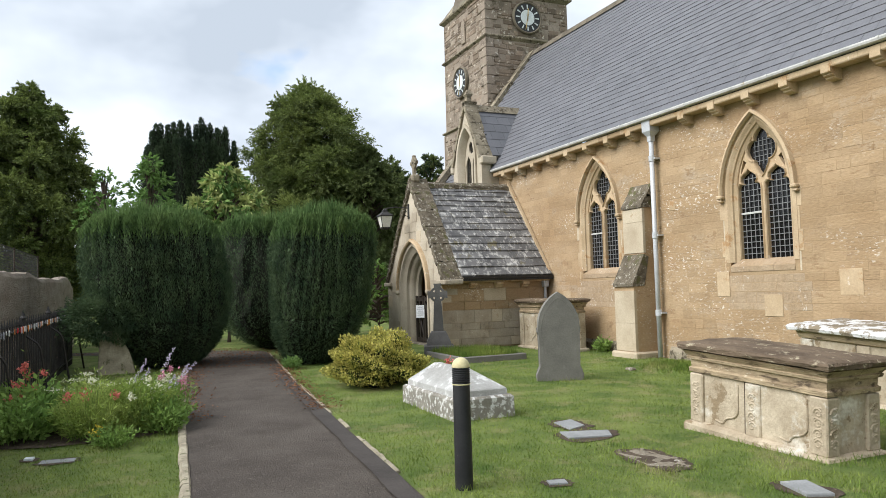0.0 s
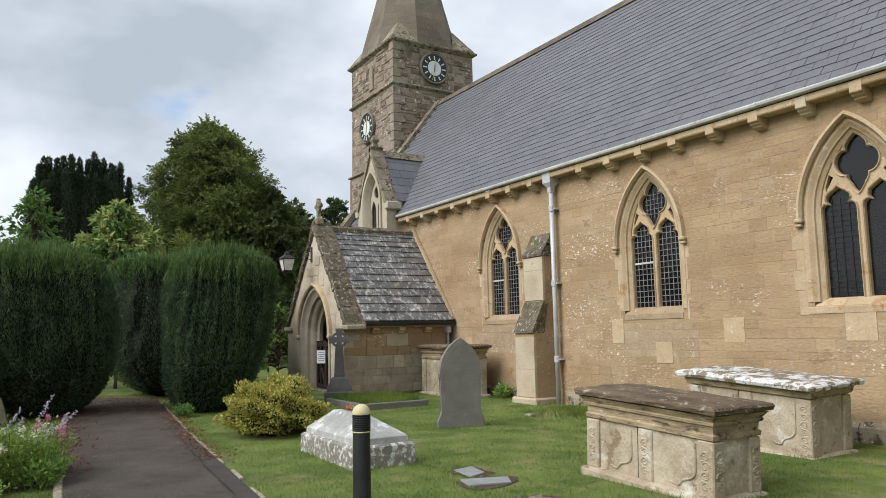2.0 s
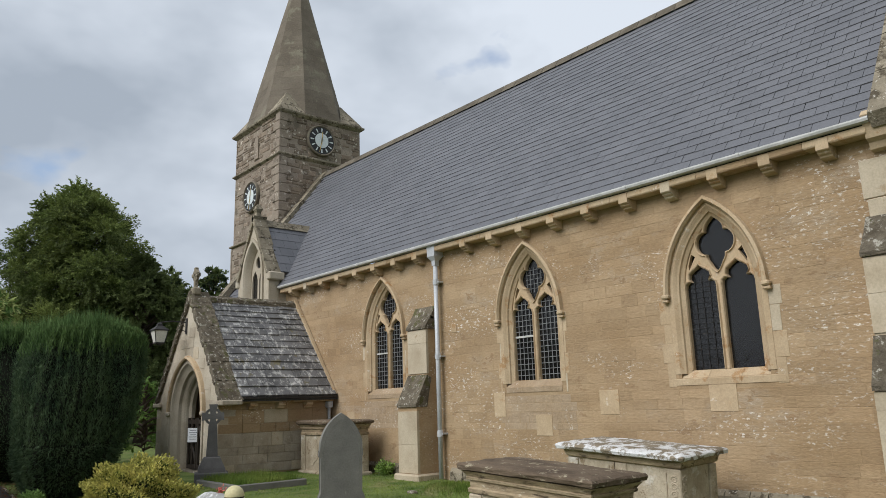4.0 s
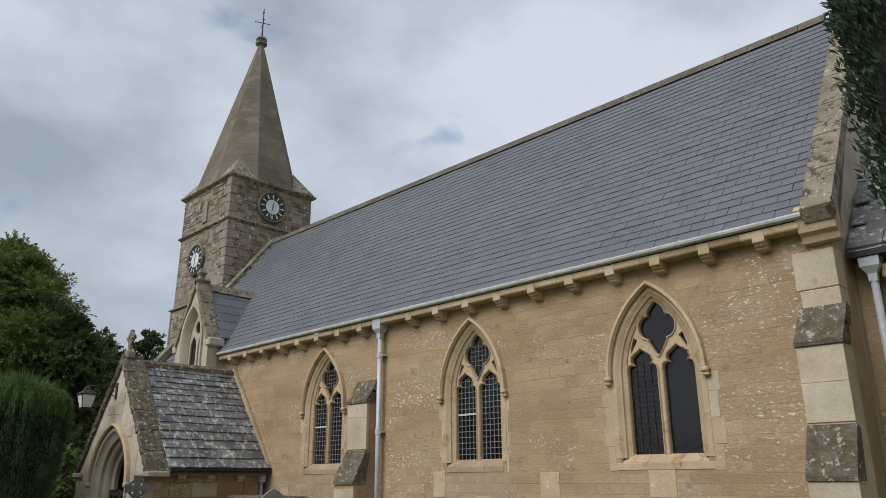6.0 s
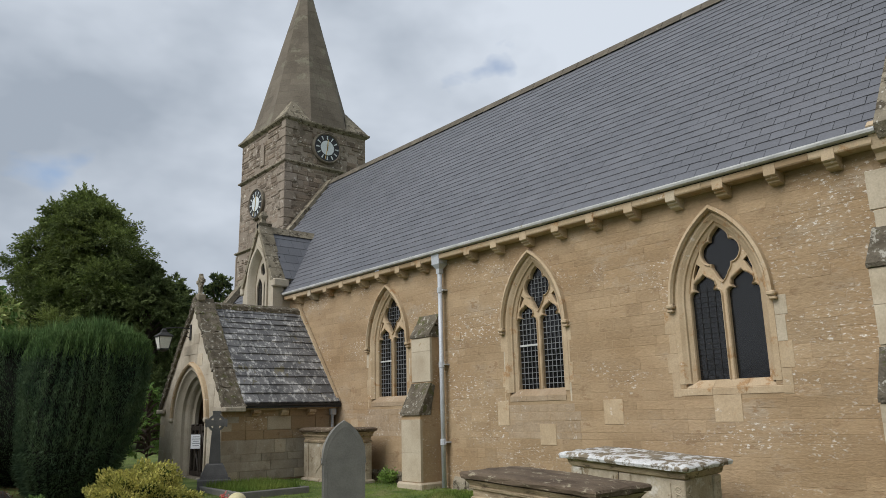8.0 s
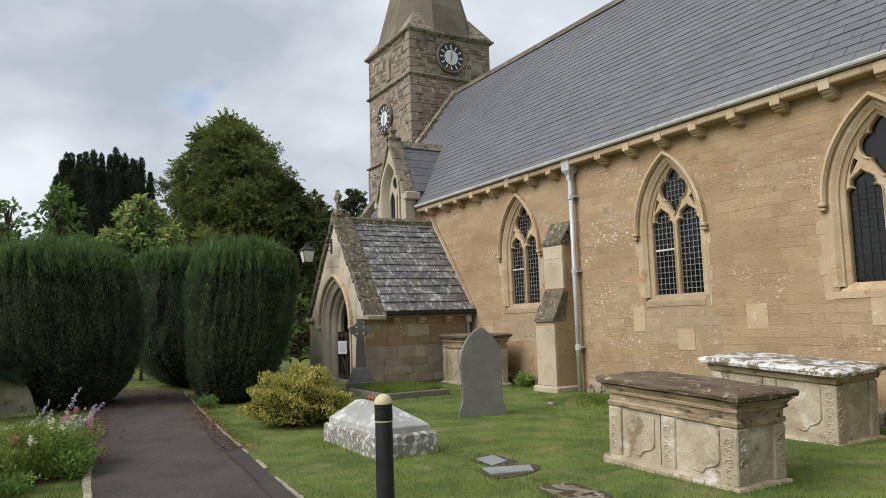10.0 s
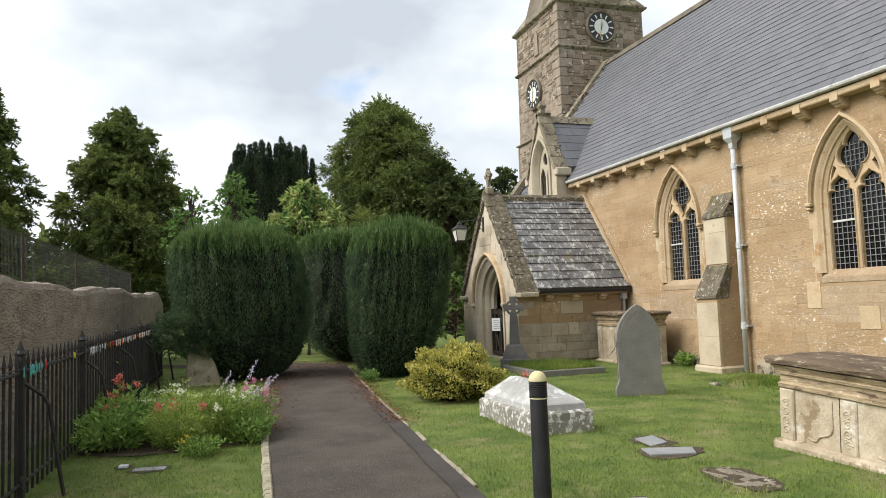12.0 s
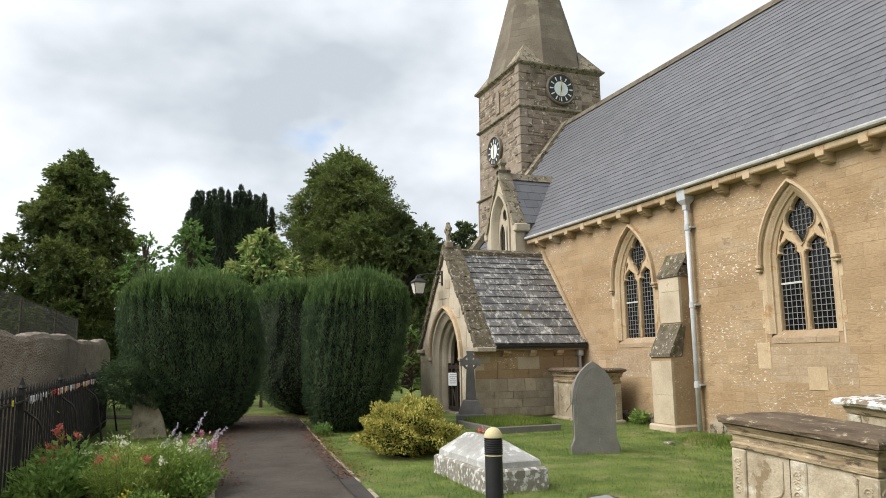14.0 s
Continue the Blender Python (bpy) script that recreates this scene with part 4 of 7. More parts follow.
def tower_body():
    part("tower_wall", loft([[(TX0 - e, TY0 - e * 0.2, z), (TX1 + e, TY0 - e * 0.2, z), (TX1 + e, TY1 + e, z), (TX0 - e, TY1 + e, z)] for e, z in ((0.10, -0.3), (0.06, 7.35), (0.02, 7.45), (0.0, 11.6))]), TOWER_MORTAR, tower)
    # rubble stones standing slightly proud on the two visible faces
    rng = random.Random(11)
    vs, fs = [], []
    def stone(face, u0, u1, z0, z1, d):
        k = len(vs)
        j = lambda: rng.uniform(-0.012, 0.012)
        back = [(u0, z0), (u1, z0), (u1, z1), (u0, z1)]
        for u, z in back:
            vs.append((u, TY0 - 0.002, z) if face == "E" else (TX0 - 0.002 - (0.06 if z < 7.4 else 0), u, z))
        for u, z in ((u0 + 0.015 + j(), z0 + 0.012 + j()), (u1 - 0.015 + j(), z0 + 0.012), (u1 - 0.015, z1 - 0.012 + j()), (u0 + 0.015, z1 - 0.012)):
            vs.append((u, TY0 - d, z) if face == "E" else (TX0 - d - (0.06 if z < 7.4 else 0), u, z))
        fs.extend([(k + 4, k + 5, k + 6, k + 7)] + [(k + i, k + (i + 1) % 4, k + 4 + (i + 1) % 4, k + 4 + i) for i in range(4)])
    for face, lo, hi in (("E", TX0, TX1), ("S", TY0, TY1)):
        z = 5.0
        while z < 11.45:
            h = rng.uniform(0.07, 0.20)
            u = lo + 0.01
            while u < hi - 0.05:
                ln = min(rng.uniform(0.10, 0.48), hi - 0.01 - u)
                if rng.random() < 0.62 and ln > 0.06:
                    stone(face, u, u + ln - 0.012, z + rng.uniform(0, 0.03), z + h - 0.012 + rng.uniform(-0.02, 0.02), rng.uniform(0.010, 0.030))
                u += ln
            z += h
    st = part_arrays("rubble_stonework", vs, fs, TOWER_STONE, tower)
    tagged(st, kind="stuff")
    z, k = 5.2, 0
    while z < 11.4:
        h = 0.32
        a, b = (0.42, 0.24) if k % 2 else (0.24, 0.42)
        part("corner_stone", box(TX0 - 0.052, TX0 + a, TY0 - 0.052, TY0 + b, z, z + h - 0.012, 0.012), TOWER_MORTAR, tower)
        z += h
        k += 1
    for z, e in ((10.08, 0.10), (7.40, 0.14)):
        part("string_course", loft([[(TX0 - a, TY0 - a, zz), (TX1 + a, TY0 - a, zz), (TX1 + a, TY1 + a, zz), (TX0 - a, TY1 + a, zz)] for a, zz in ((0.0, z - 0.10), (e, z - 0.02), (e, z + 0.02), (0.0, z + 0.10))]), LICHEN_STONE, tower)
    e = 0.13
    part("eaves_moulding", loft([[(TX0 - a, TY0 - a, zz), (TX1 + a, TY0 - a, zz), (TX1 + a, TY1 + a, zz), (TX0 - a, TY1 + a, zz)] for a, zz in ((0.0, 11.52), (e, 11.62), (e + 0.01, 11.68), (e - 0.02, 11.70))]), LICHEN_STONE, tower)
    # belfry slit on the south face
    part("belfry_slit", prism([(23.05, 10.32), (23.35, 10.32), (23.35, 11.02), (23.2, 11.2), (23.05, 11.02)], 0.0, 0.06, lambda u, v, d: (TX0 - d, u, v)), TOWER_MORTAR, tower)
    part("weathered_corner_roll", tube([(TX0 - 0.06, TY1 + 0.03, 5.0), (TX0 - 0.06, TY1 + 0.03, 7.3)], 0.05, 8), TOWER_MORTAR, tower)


def spire():
    base_z, top_z = 11.69, 18.25
    hx, hy = (TX1 - TX0) / 2 + 0.10, (TY1 - TY0) / 2 + 0.10
    k = 0.414
    octo = [(-hx, -k * hy), (-k * hx, -hy), (k * hx, -hy), (hx, -k * hy), (hx, k * hy), (k * hx, hy), (-k * hx, hy), (-hx, k * hy)]
    rng = random.Random(4)
    body = part("spire", loft([[(TCX + x * f, TCY + y * f, z) for x, y in octo] for f, z in ((1.0, base_z), (0.055, top_z))]), SPIRE_STONE, tower)
    # courses of ashlar on the faces that can be seen, each block barely proud
    vs, fs = [], []
    for i in (0, 1, 2, 7):
        p, q = Vector((*octo[i], 0)), Vector((*octo[(i + 1) % 8], 0))
        nrm = Vector(((p + q).x, (p + q).y, 0)).normalized()
        z = base_z + 0.02
        while z < top_z - 0.3:
            h = 0.27
            f0, f1 = 1 - 0.945 * (z - base_z) / (top_z - base_z), 1 - 0.945 * (z + h - 0.005 - base_z) / (top_z - base_z)
            width = (q - p).length * f0
            n = max(1, round(width / 0.42))
            cuts = [0.0] + sorted((j + rng.uniform(-0.22, 0.22)) / n for j in range(1, n)) + [1.0]
            for a, b in zip(cuts, cuts[1:]):
                d = rng.uniform(0.002, 0.006)
                b2 = b - 0.005 / max(width, 0.1)
                k0 = len(vs)
                for f, t, zz, o in ((f0, a, z, d), (f0, b2, z, d), (f1, b2, z + h - 0.005, d), (f1, a, z + h - 0.005, d)):
                    w = p.lerp(q, t) * f + nrm * o
                    vs.append((TCX + w.x, TCY + w.y, zz))
                for f, t, zz in ((f0, a, z), (f0, b2, z), (f1, b2, z + h - 0.005), (f1, a, z + h - 0.005)):
                    w = p.lerp(q, t) * f - nrm * 0.01
                    vs.append((TCX + w.x, TCY + w.y, zz))
                fs.extend([(k0, k0 + 1, k0 + 2, k0 + 3)] + [(k0 + j, k0 + 4 + j, k0 + 4 + (j + 1) % 4, k0 + (j + 1) % 4) for j in range(4)])
            z += h
    tagged(part_arrays("spire_block_field", vs, fs, SPIRE_STONE, tower), kind="stuff")
    for sx in (-1, 1):
        for sy in (-1, 1):
            bm = bmesh.new()
            c = [(TCX + sx * hx, TCY + sy * hy, base_z), (TCX + sx * hx, TCY + sy * k * hy, base_z), (TCX + sx * k * hx, TCY + sy * hy, base_z)]
            v = [bm.verts.new(p) for p in c] + [bm.verts.new((TCX + sx * hx * 0.64, TCY + sy * hy * 0.64, base_z + 0.95))]
            for f in ((0, 1, 2), (0, 1, 3), (1, 2, 3), (2, 0, 3)):
                bm.faces.new([v[i] for i in f])
            part("broach", bm, LICHEN_STONE, tower)
    part("spire_cap", lathe([(0.10, 18.15), (0.12, 18.24), (0.22, 18.30), (0.24, 18.36), (0.16, 18.42), (0.17, 18.47), (0.22, 18.52), (0.2, 18.58), (0.05, 18.64)], TCX, TCY, 16), LICHEN_STONE, tower)
    vane = part("weathervane", tube([(TCX, TCY, 18.6), (TCX, TCY, 20.0)], [0.035, 0.015], 8), BLACK_IRON, tower, "iron weathervane on the spire tip")
    part("vane_arm", tube([(TCX - 0.30, TCY + 0.12, 19.32), (TCX + 0.30, TCY - 0.12, 19.32)], 0.014, 6), BLACK_IRON, vane)
    part("vane_arm", tube([(TCX - 0.12, TCY - 0.3, 19.32), (TCX + 0.12, TCY + 0.3, 19.32)], 0.014, 6), BLACK_IRON, vane)
    part("vane_pointer", prism([(-0.16, 19.72), (0.05, 19.75), (0.16, 19.98), (0.02, 19.86), (-0.1, 19.84)], -0.01, 0.01, lambda u, v, d: (TCX + u * 0.6, TCY + u * 0.6 + d, v)), BLACK_IRON, vane)


tower_body()
spire()
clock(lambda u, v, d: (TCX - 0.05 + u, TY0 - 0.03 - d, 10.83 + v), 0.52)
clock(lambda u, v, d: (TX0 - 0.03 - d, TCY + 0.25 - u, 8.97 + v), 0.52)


# ---- porch ----
porch = thing("church_porch", 8.1, 17.25, grade(0, 17), "small gabled stone porch with lichened stone-slate roof", "porch")
PF, PY0, PY1, PC = 6.74, 15.5, 19.15, 17.25
P_EAVE_Y, P_EAVE_Z, P_RIDGE_Z = 15.24, 1.86, 4.27


def build_porch():
    g = grade(0, 17)
    P_S = (P_RIDGE_Z - P_EAVE_Z) / (PC - P_EAVE_Y)
    rise = lambda y: P_EAVE_Z + P_S * ((PC - P_EAVE_Y) - abs(y - PC))
    door = [(PC + u, v) for u, v in arch_outline(0.90, g - 0.3, 1.55, 10, 0.25)]
    front = [(PY0 - 0.02, g - 0.3), (PY1 + 0.02, g - 0.3), (PY1 + 0.02, rise(PY1) - 0.12), (PC, P_RIDGE_Z - 0.12), (PY0 - 0.02, rise(PY0) - 0.12)]
    place = lambda u, v, d: (PF + d, u, v)
    gable = part("front_gable", plate(front, [door], 0.0, 0.42, place), PORCH_STONE, porch)
    rings = [[(PF + q, PC + u, v) for u, v in arch_outline(w, g - 0.2, 1.55, 10, 0.25)] for w, q in ((1.00, -0.002), (1.00, -0.03), (0.92, -0.03), (0.88, 0.02), (0.84, 0.05), (0.76, 0.09), (0.74, 0.16), (0.67, 0.20), (0.64, 0.24), (0.62, 0.30), (0.56, 0.34), (0.56, 0.43))]
    part("door_arch", loft(rings, closed=False, capped=False), PORCH_STONE, gable)
    rings = [[(PF + q, PC + u, v) for u, v in arch_outline(w, 1.55, 1.55, 10, 0.25)] for w, q in ((1.01, -0.031), (1.01, -0.085), (1.04, -0.11), (1.09, -0.08), (1.10, -0.001))]
    hood = part("hood_mould", loft(rings, closed=False, capped=False), DRESSED, gable)
    for s in (-1, 1):
        bm = bmesh.new()
        bmesh.ops.create_icosphere(bm, subdivisions=2, radius=0.075, matrix=pose(PF - 0.05, PC + s * 1.05, 1.50))
        for v in bm.verts:
            v.co += Vector((0, 0, 0.03 * math.sin(9 * v.co.y)))
        part("carved_stop", bm, PORCH_STONE, hood)
    east = part("east_wall", box(PF + 0.421, WALL_X - 0.02, PY0, PY0 + 0.4, g - 0.3, 2.1), OCHRE_MORTAR, porch)
    part("west_wall", box(PF + 0.421, WALL_X - 0.02, PY1 - 0.4, PY1, g - 0.3, 2.1), OCHRE_MORTAR, porch)
    part("porch_floor", box(PF + 0.1, WALL_X - 0.02, PY0 + 0.41, PY1 - 0.41, g - 0.2, g + 0.04), FLAT_STONE, porch)
    part("inner_door", box(WALL_X - 0.019, WALL_X - 0.006, PC - 0.9, PC + 0.9, g, 2.5), DARK_WOOD, porch)
    # ashlar of the east wall: larger squared stones
    rng = random.Random(21)
    z = g + 0.02
    row = 0
    while z < 1.80:
        h = min(rng.choice((0.16, 0.2, 0.24, 0.3)), 1.82 - z)
        x = PF + 0.005
        while x < WALL_X - 0.05:
            ln = min(rng.uniform(0.28, 0.7), WALL_X - 0.03 - x)
            mat = PALE if rng.random() < 0.10 else (OCHRE if z > 0.85 else FOOT_STONE)
            part("wall_stone", box(x, x + ln - 0.005, PY0 - 0.022 - rng.uniform(0, 0.006), PY0 + 0.05, z, z + h - 0.005, 0.004), mat, east)
            x += ln
        z += h
        row += 1
    # squared stones of the front gable, clear of the arch
    z = g + 0.05
    while z < 3.9:
        h = rng.choice((0.2, 0.24, 0.28))
        y = PY0 + 0.05
        while y < PY1 - 0.1:
            ln = rng.uniform(0.3, 0.62)
            y1 = min(y + ln, PY1 - 0.03)
            top = min(rise(y), rise(y1)) - 0.26
            if z + h < top:
                lo, hi, zm = y, y1, z + h * 0.3
                w = 1.11 if zm < 1.55 else math.sqrt(max(0.0, 1.36 ** 2 - (zm - 1.55) ** 2)) - 0.25
                if w > 0:
                    if lo < PC - w < hi:
                        hi = PC - w
                    elif lo < PC + w < hi:
                        lo = PC + w
                    elif PC - w <= lo and hi <= PC + w:
                        lo = hi
                if hi - lo > 0.07:
                    part("wall_stone", box(PF - 0.006 - rng.uniform(0, 0.005), PF + 0.05, lo, hi - 0.005, z, z + h - 0.005, 0.004), PALE if rng.random() < 0.12 else PORCH_STONE, gable)
            y = y1 if y1 > y + 0.05 else PY1
        z += h
    # front quoins
    z, k = g, 0
    while z < 1.7:
        h = 0.31
        for s, edge in ((1, PY0 - 0.025), (-1, PY1 + 0.025)):
            w = 0.34 if k % 2 else 0.22
            y0, y1 = sorted((edge, edge + s * w))
            part("quoin", box(PF - 0.014, PF + (0.24 if k % 2 else 0.4), y0, y1, z, z + h - 0.01, 0.008), PORCH_STONE if k % 3 else PALE, gable)
        z += h
        k += 1
    # roof deck, both slopes
    deck = [(P_EAVE_Y, P_EAVE_Z - 0.03), (PC, P_RIDGE_Z - 0.03), (2 * PC - P_EAVE_Y, P_EAVE_Z - 0.03), (2 * PC - P_EAVE_Y, P_EAVE_Z - 0.11), (PC, P_RIDGE_Z - 0.12), (P_EAVE_Y, P_EAVE_Z - 0.11)]
    roof = part("porch_roof", prism(deck, PF + 0.30, WALL_X - 0.003, lambda u, v, d: (d, u, v)), UNDER_SLATE, porch)
    # graded stone slates on the near slope and the far slope
    length = math.hypot(PC - P_EAVE_Y, P_RIDGE_Z - P_EAVE_Z)
    for s in (-1, 1):
        run, row = 0.0, 0
        while run < length - 0.1:
            gauge = 0.27 - 0.008 * row
            t0, t1 = run / length, min(1.0, (run + gauge + 0.07) / length)
            x = PF + 0.40
            while x < WALL_X - 0.05:
                w = min(rng.uniform(0.2, 0.46), WALL_X - 0.04 - x)
                if w < 0.08:
                    break
                lift = rng.uniform(0.017, 0.026)
                ya, za = PC + s * (PC - P_EAVE_Y) * (1 - t0), P_EAVE_Z + (P_RIDGE_Z - P_EAVE_Z) * t0
                yb, zb = PC + s * (PC - P_EAVE_Y) * (1 - t1), P_EAVE_Z + (P_RIDGE_Z - P_EAVE_Z) * t1
                j = rng.uniform(-0.012, 0.012)
                part("stone_slate", prism([(ya + s * (0.02 + j), za + lift - 0.012), (ya + s * (0.03 + j), za + lift), (yb, zb + 0.012), (yb, zb - 0.005), (ya, za - 0.01)], x, x + w - 0.008, lambda u, v, d: (d, u, v)), SLATE_OLD, roof)
                x += w
            run += gauge
            row += 1
    x = PF + 0.3
    while x < WALL_X - 0.1:
        ln = min(rng.uniform(0.3, 0.45), WALL_X - 0.05 - x)
        part("ridge_stone", roughened(prism([(PC - 0.13, P_RIDGE_Z - 0.11), (PC - 0.11, P_RIDGE_Z), (PC, P_RIDGE_Z + 0.075), (PC + 0.11, P_RIDGE_Z), (PC + 0.13, P_RIDGE_Z - 0.11)], x, x + ln - 0.01, lambda u, v, d: (d, u, v)), 3, 0.010, int(x * 50)), PORCH_COPING, roof)
        x += ln
    # lead-dressed mortar fillet where the slope meets the nave wall
    part("fillet", prism([(P_EAVE_Y - 0.02, P_EAVE_Z + 0.02), (PC - 0.06, P_RIDGE_Z + 0.10), (PC, P_RIDGE_Z + 0.02), (P_EAVE_Y + 0.1, P_EAVE_Z)], WALL_X - 0.10, WALL_X - 0.024, lambda u, v, d: (d, u, v)), DRESSED, roof)
    # gable coping
    for s in (-1, 1):
        n = 6
        for k in range(n):
            a, b = k / n, (k + 1) / n - 0.005
            ya, za = PC + s * (PC - P_EAVE_Y + 0.06) * (1 - a), P_EAVE_Z - 0.08 + (P_RIDGE_Z + 0.16 - P_EAVE_Z + 0.08) * a
            yb, zb = PC + s * (PC - P_EAVE_Y + 0.06) * (1 - b), P_EAVE_Z - 0.08 + (P_RIDGE_Z + 0.16 - P_EAVE_Z + 0.08) * b
            part("coping_stone", roughened(prism([(ya, za), (yb, zb), (yb - s * 0.10, zb - 0.10), (ya - s * 0.13, za - 0.10)], PF - 0.06, PF + 0.42, lambda u, v, d: (d, u, v)), 5, 0.016, k + 10 * s), PORCH_COPING, gable)
        part("kneeler", box(PF - 0.07, PF + 0.40, *sorted((PC + s * (PC - P_EAVE_Y + 0.10), PC + s * 1.60)), 1.68, 1.79, 0.02), PORCH_STONE, gable)
    # gutter and corbels on the near side
    # black colour on the gutter draws the shade line below the slates
    part("porch_gutter", prism([(P_EAVE_Y - 0.05, 1.845), (P_EAVE_Y - 0.05, 1.80), (P_EAVE_Y + 0.02, 1.79), (P_EAVE_Y + 0.05, 1.845)], PF + 0.42, WALL_X - 0.03, lambda u, v, d: (d, u, v)), BLACK_IRON, roof, "thin gutter coloured black to paint the shaded gap under the slates")
    part("eaves_board", box(PF + 0.42, WALL_X - 0.03, PY0 - 0.17, PY0 - 0.02, 1.715, 1.785, 0.01), DRESSED, roof)
    for x in (7.49, 8.18, 8.89):
        part("corbel", prism([(PY0 - 0.02, 1.713), (PY0 - 0.185, 1.713), (PY0 - 0.185, 1.65), (PY0 - 0.165, 1.632), (PY0 - 0.13, 1.628), (PY0 - 0.115, 1.585), (PY0 - 0.02, 1.57)], x - 0.085, x + 0.085, lambda u, v, d: (d, u, v)), DRESSED, east)
    pipe = part("porch_downpipe", tube([(9.47, PY0 - 0.09, g), (9.47, PY0 - 0.09, 1.6)], 0.035, 8), PIPE, porch)
    part("hopper", box(9.40, 9.54, PY0 - 0.17, PY0 - 0.02, 1.56, 1.72, 0.02), PIPE, pipe)
    # stone cross on the apex
    cx, z0 = PF + 0.10, P_RIDGE_Z + 0.10
    bm = bmesh.new()
    add_box(bm, cx - 0.10, cx + 0.10, PC - 0.12, PC + 0.12, z0 - 0.05, z0 + 0.14, 0.03)
    add_box(bm, cx - 0.045, cx + 0.045, PC - 0.045, PC + 0.045, z0 + 0.1, z0 + 0.64, 0.015)
    add_box(bm, cx - 0.045, cx + 0.045, PC - 0.19, PC + 0.19, z0 + 0.40, z0 + 0.49, 0.015)
    add_loft(bm, [[(cx + a, PC + r * math.cos(k * 0.3927), z0 + 0.445 + r * math.sin(k * 0.3927)) for k in range(16)] for r, a in ((0.11, -0.03), (0.15, -0.03), (0.15, 0.03), (0.11, 0.03), (0.11, -0.03))], capped=False)
    part("apex_cross", bm, LICHEN_STONE, porch, "lichened stone cross finial")
    # iron and timber half gates in the doorway
    for s in (-1, 1):
        y0, y1 = sorted((PC + s * 0.02, PC + s * 0.555))
        gate = part("porch_gate", box(PF + 0.26, PF + 0.31, y0, y1, g + 0.06, g + 0.16, 0.005), DARK_WOOD, porch, "dark timber porch gate with crossed braces")
        part("gate_rail", box(PF + 0.26, PF + 0.31, y0, y1, 1.28, 1.38, 0.005), DARK_WOOD, gate)
        for y in (y0 + 0.03, (y0 + y1) / 2, y1 - 0.03):
            part("gate_stile", box(PF + 0.255, PF + 0.315, y - 0.035, y + 0.035, g + 0.06, 1.42, 0.005), DARK_WOOD, gate)
        part("gate_brace", tube([(PF + 0.285, y0, g + 0.1), (PF + 0.285, y1, 1.3)], 0.03, 4), DARK_WOOD, gate)
        part("gate_brace", tube([(PF + 0.285, y1, g + 0.1), (PF + 0.285, y0, 1.3)], 0.03, 4), DARK_WOOD, gate)


build_porch()


def porch_lantern():
    y = 17.45
    lamp = thing("wall_lantern", PF, y, 3.55, "black iron bracket lantern on the porch gable", "lantern")
    part("back_plate", box(PF - 0.03, PF, y - 0.04, y + 0.04, 3.40, 3.78, 0.008), BLACK_IRON, lamp)
    arm_end = (PF - 0.62, y + 0.10)
    part("bracket_arm", tube([(PF - 0.02, y, 3.68), (PF - 0.35, y + 0.05, 3.70), (arm_end[0], arm_end[1], 3.66)], 0.016, 6), BLACK_IRON, lamp)
    part("scroll", tube([(PF - 0.02, y, 3.46), (PF - 0.14, y + 0.02, 3.50), (PF - 0.2, y + 0.03, 3.60), (PF - 0.12, y + 0.02, 3.66), (PF - 0.06, y + 0.01, 3.58), (PF - 0.13, y + 0.02, 3.56)], 0.011, 6), BLACK_IRON, lamp)
    ax, ay = arm_end
    sq = ((-1, -1), (1, -1), (1, 1), (-1, 1))
    part("lantern_glass", loft([[(ax + a * i, ay + a * j, z) for i, j in sq] for a, z in ((0.095, 3.19), (0.15, 3.46))]), LAMP_GLASS, lamp)
    for i, j in sq:
        part("lantern_bar", tube([(ax + 0.1 * i, ay + 0.1 * j, 3.17), (ax + 0.155 * i, ay + 0.155 * j, 3.47)], 0.01, 4), BLACK_IRON, lamp)
    part("lantern_roof", loft([[(ax + a * i, ay + a * j, z) for i, j in sq] for a, z in ((0.17, 3.46), (0.175, 3.485), (0.06, 3.58), (0.055, 3.62), (0.02, 3.66))]), BLACK_IRON, lamp)
    part("lantern_base", loft([[(ax + a * i, ay + a * j, z) for i, j in sq] for a, z in ((0.04, 3.12), (0.1, 3.16), (0.1, 3.19))]), BLACK_IRON, lamp)


def porch_notice():
    m = pose(6.93, 17.30, 1.03, 0, 0, -48)
    n = thing("notice", 6.93, 17.30, 1.03, "white printed notice sheet fixed on the porch gate", "notice")

    def put(name, bm, mat):
        bmesh.ops.transform(bm, matrix=m, verts=bm.verts)
        part(name, bm, mat, n)
    put("backing_board", box(-0.14, 0.14, 0.0, 0.03, -0.17, 0.17, 0.004), DARK_WOOD)
    put("sheet", box(-0.13, 0.13, -0.004, -0.0005, -0.16, 0.16), PAPER)
    for k, w in enumerate((0.08, 0.10, 0.07, 0.09, 0.08)):
        put("text_line", box(-w, w, -0.0065, -0.0045, 0.10 - k * 0.05, 0.117 - k * 0.05), INK)


porch_lantern()
porch_notice()


# ---- foliage helpers ----
def unit_rows(a):
    return a / np.maximum(np.linalg.norm(a, axis=1, keepdims=True), 1e-6)


def leaf_cards(p, d, length, width, rng, up=0.0):
    """Small pointed leaves: one four-sided blade at each point p, along d."""
    n = len(p)
    r = unit_rows(rng.normal(size=(n, 3)))
    s = unit_rows(np.cross(d, r)) * np.reshape(width, (-1, 1))
    l = np.reshape(length, (-1, 1))
    bend = np.array([[0, 0, 1.0]]) * l * up
    v = np.stack([p, p + d * l * 0.45 + s, p + d * l + bend, p + d * l * 0.45 - s], axis=1).reshape(-1, 3)
    f = np.arange(4 * n).reshape(-1, 4)
    return v, f


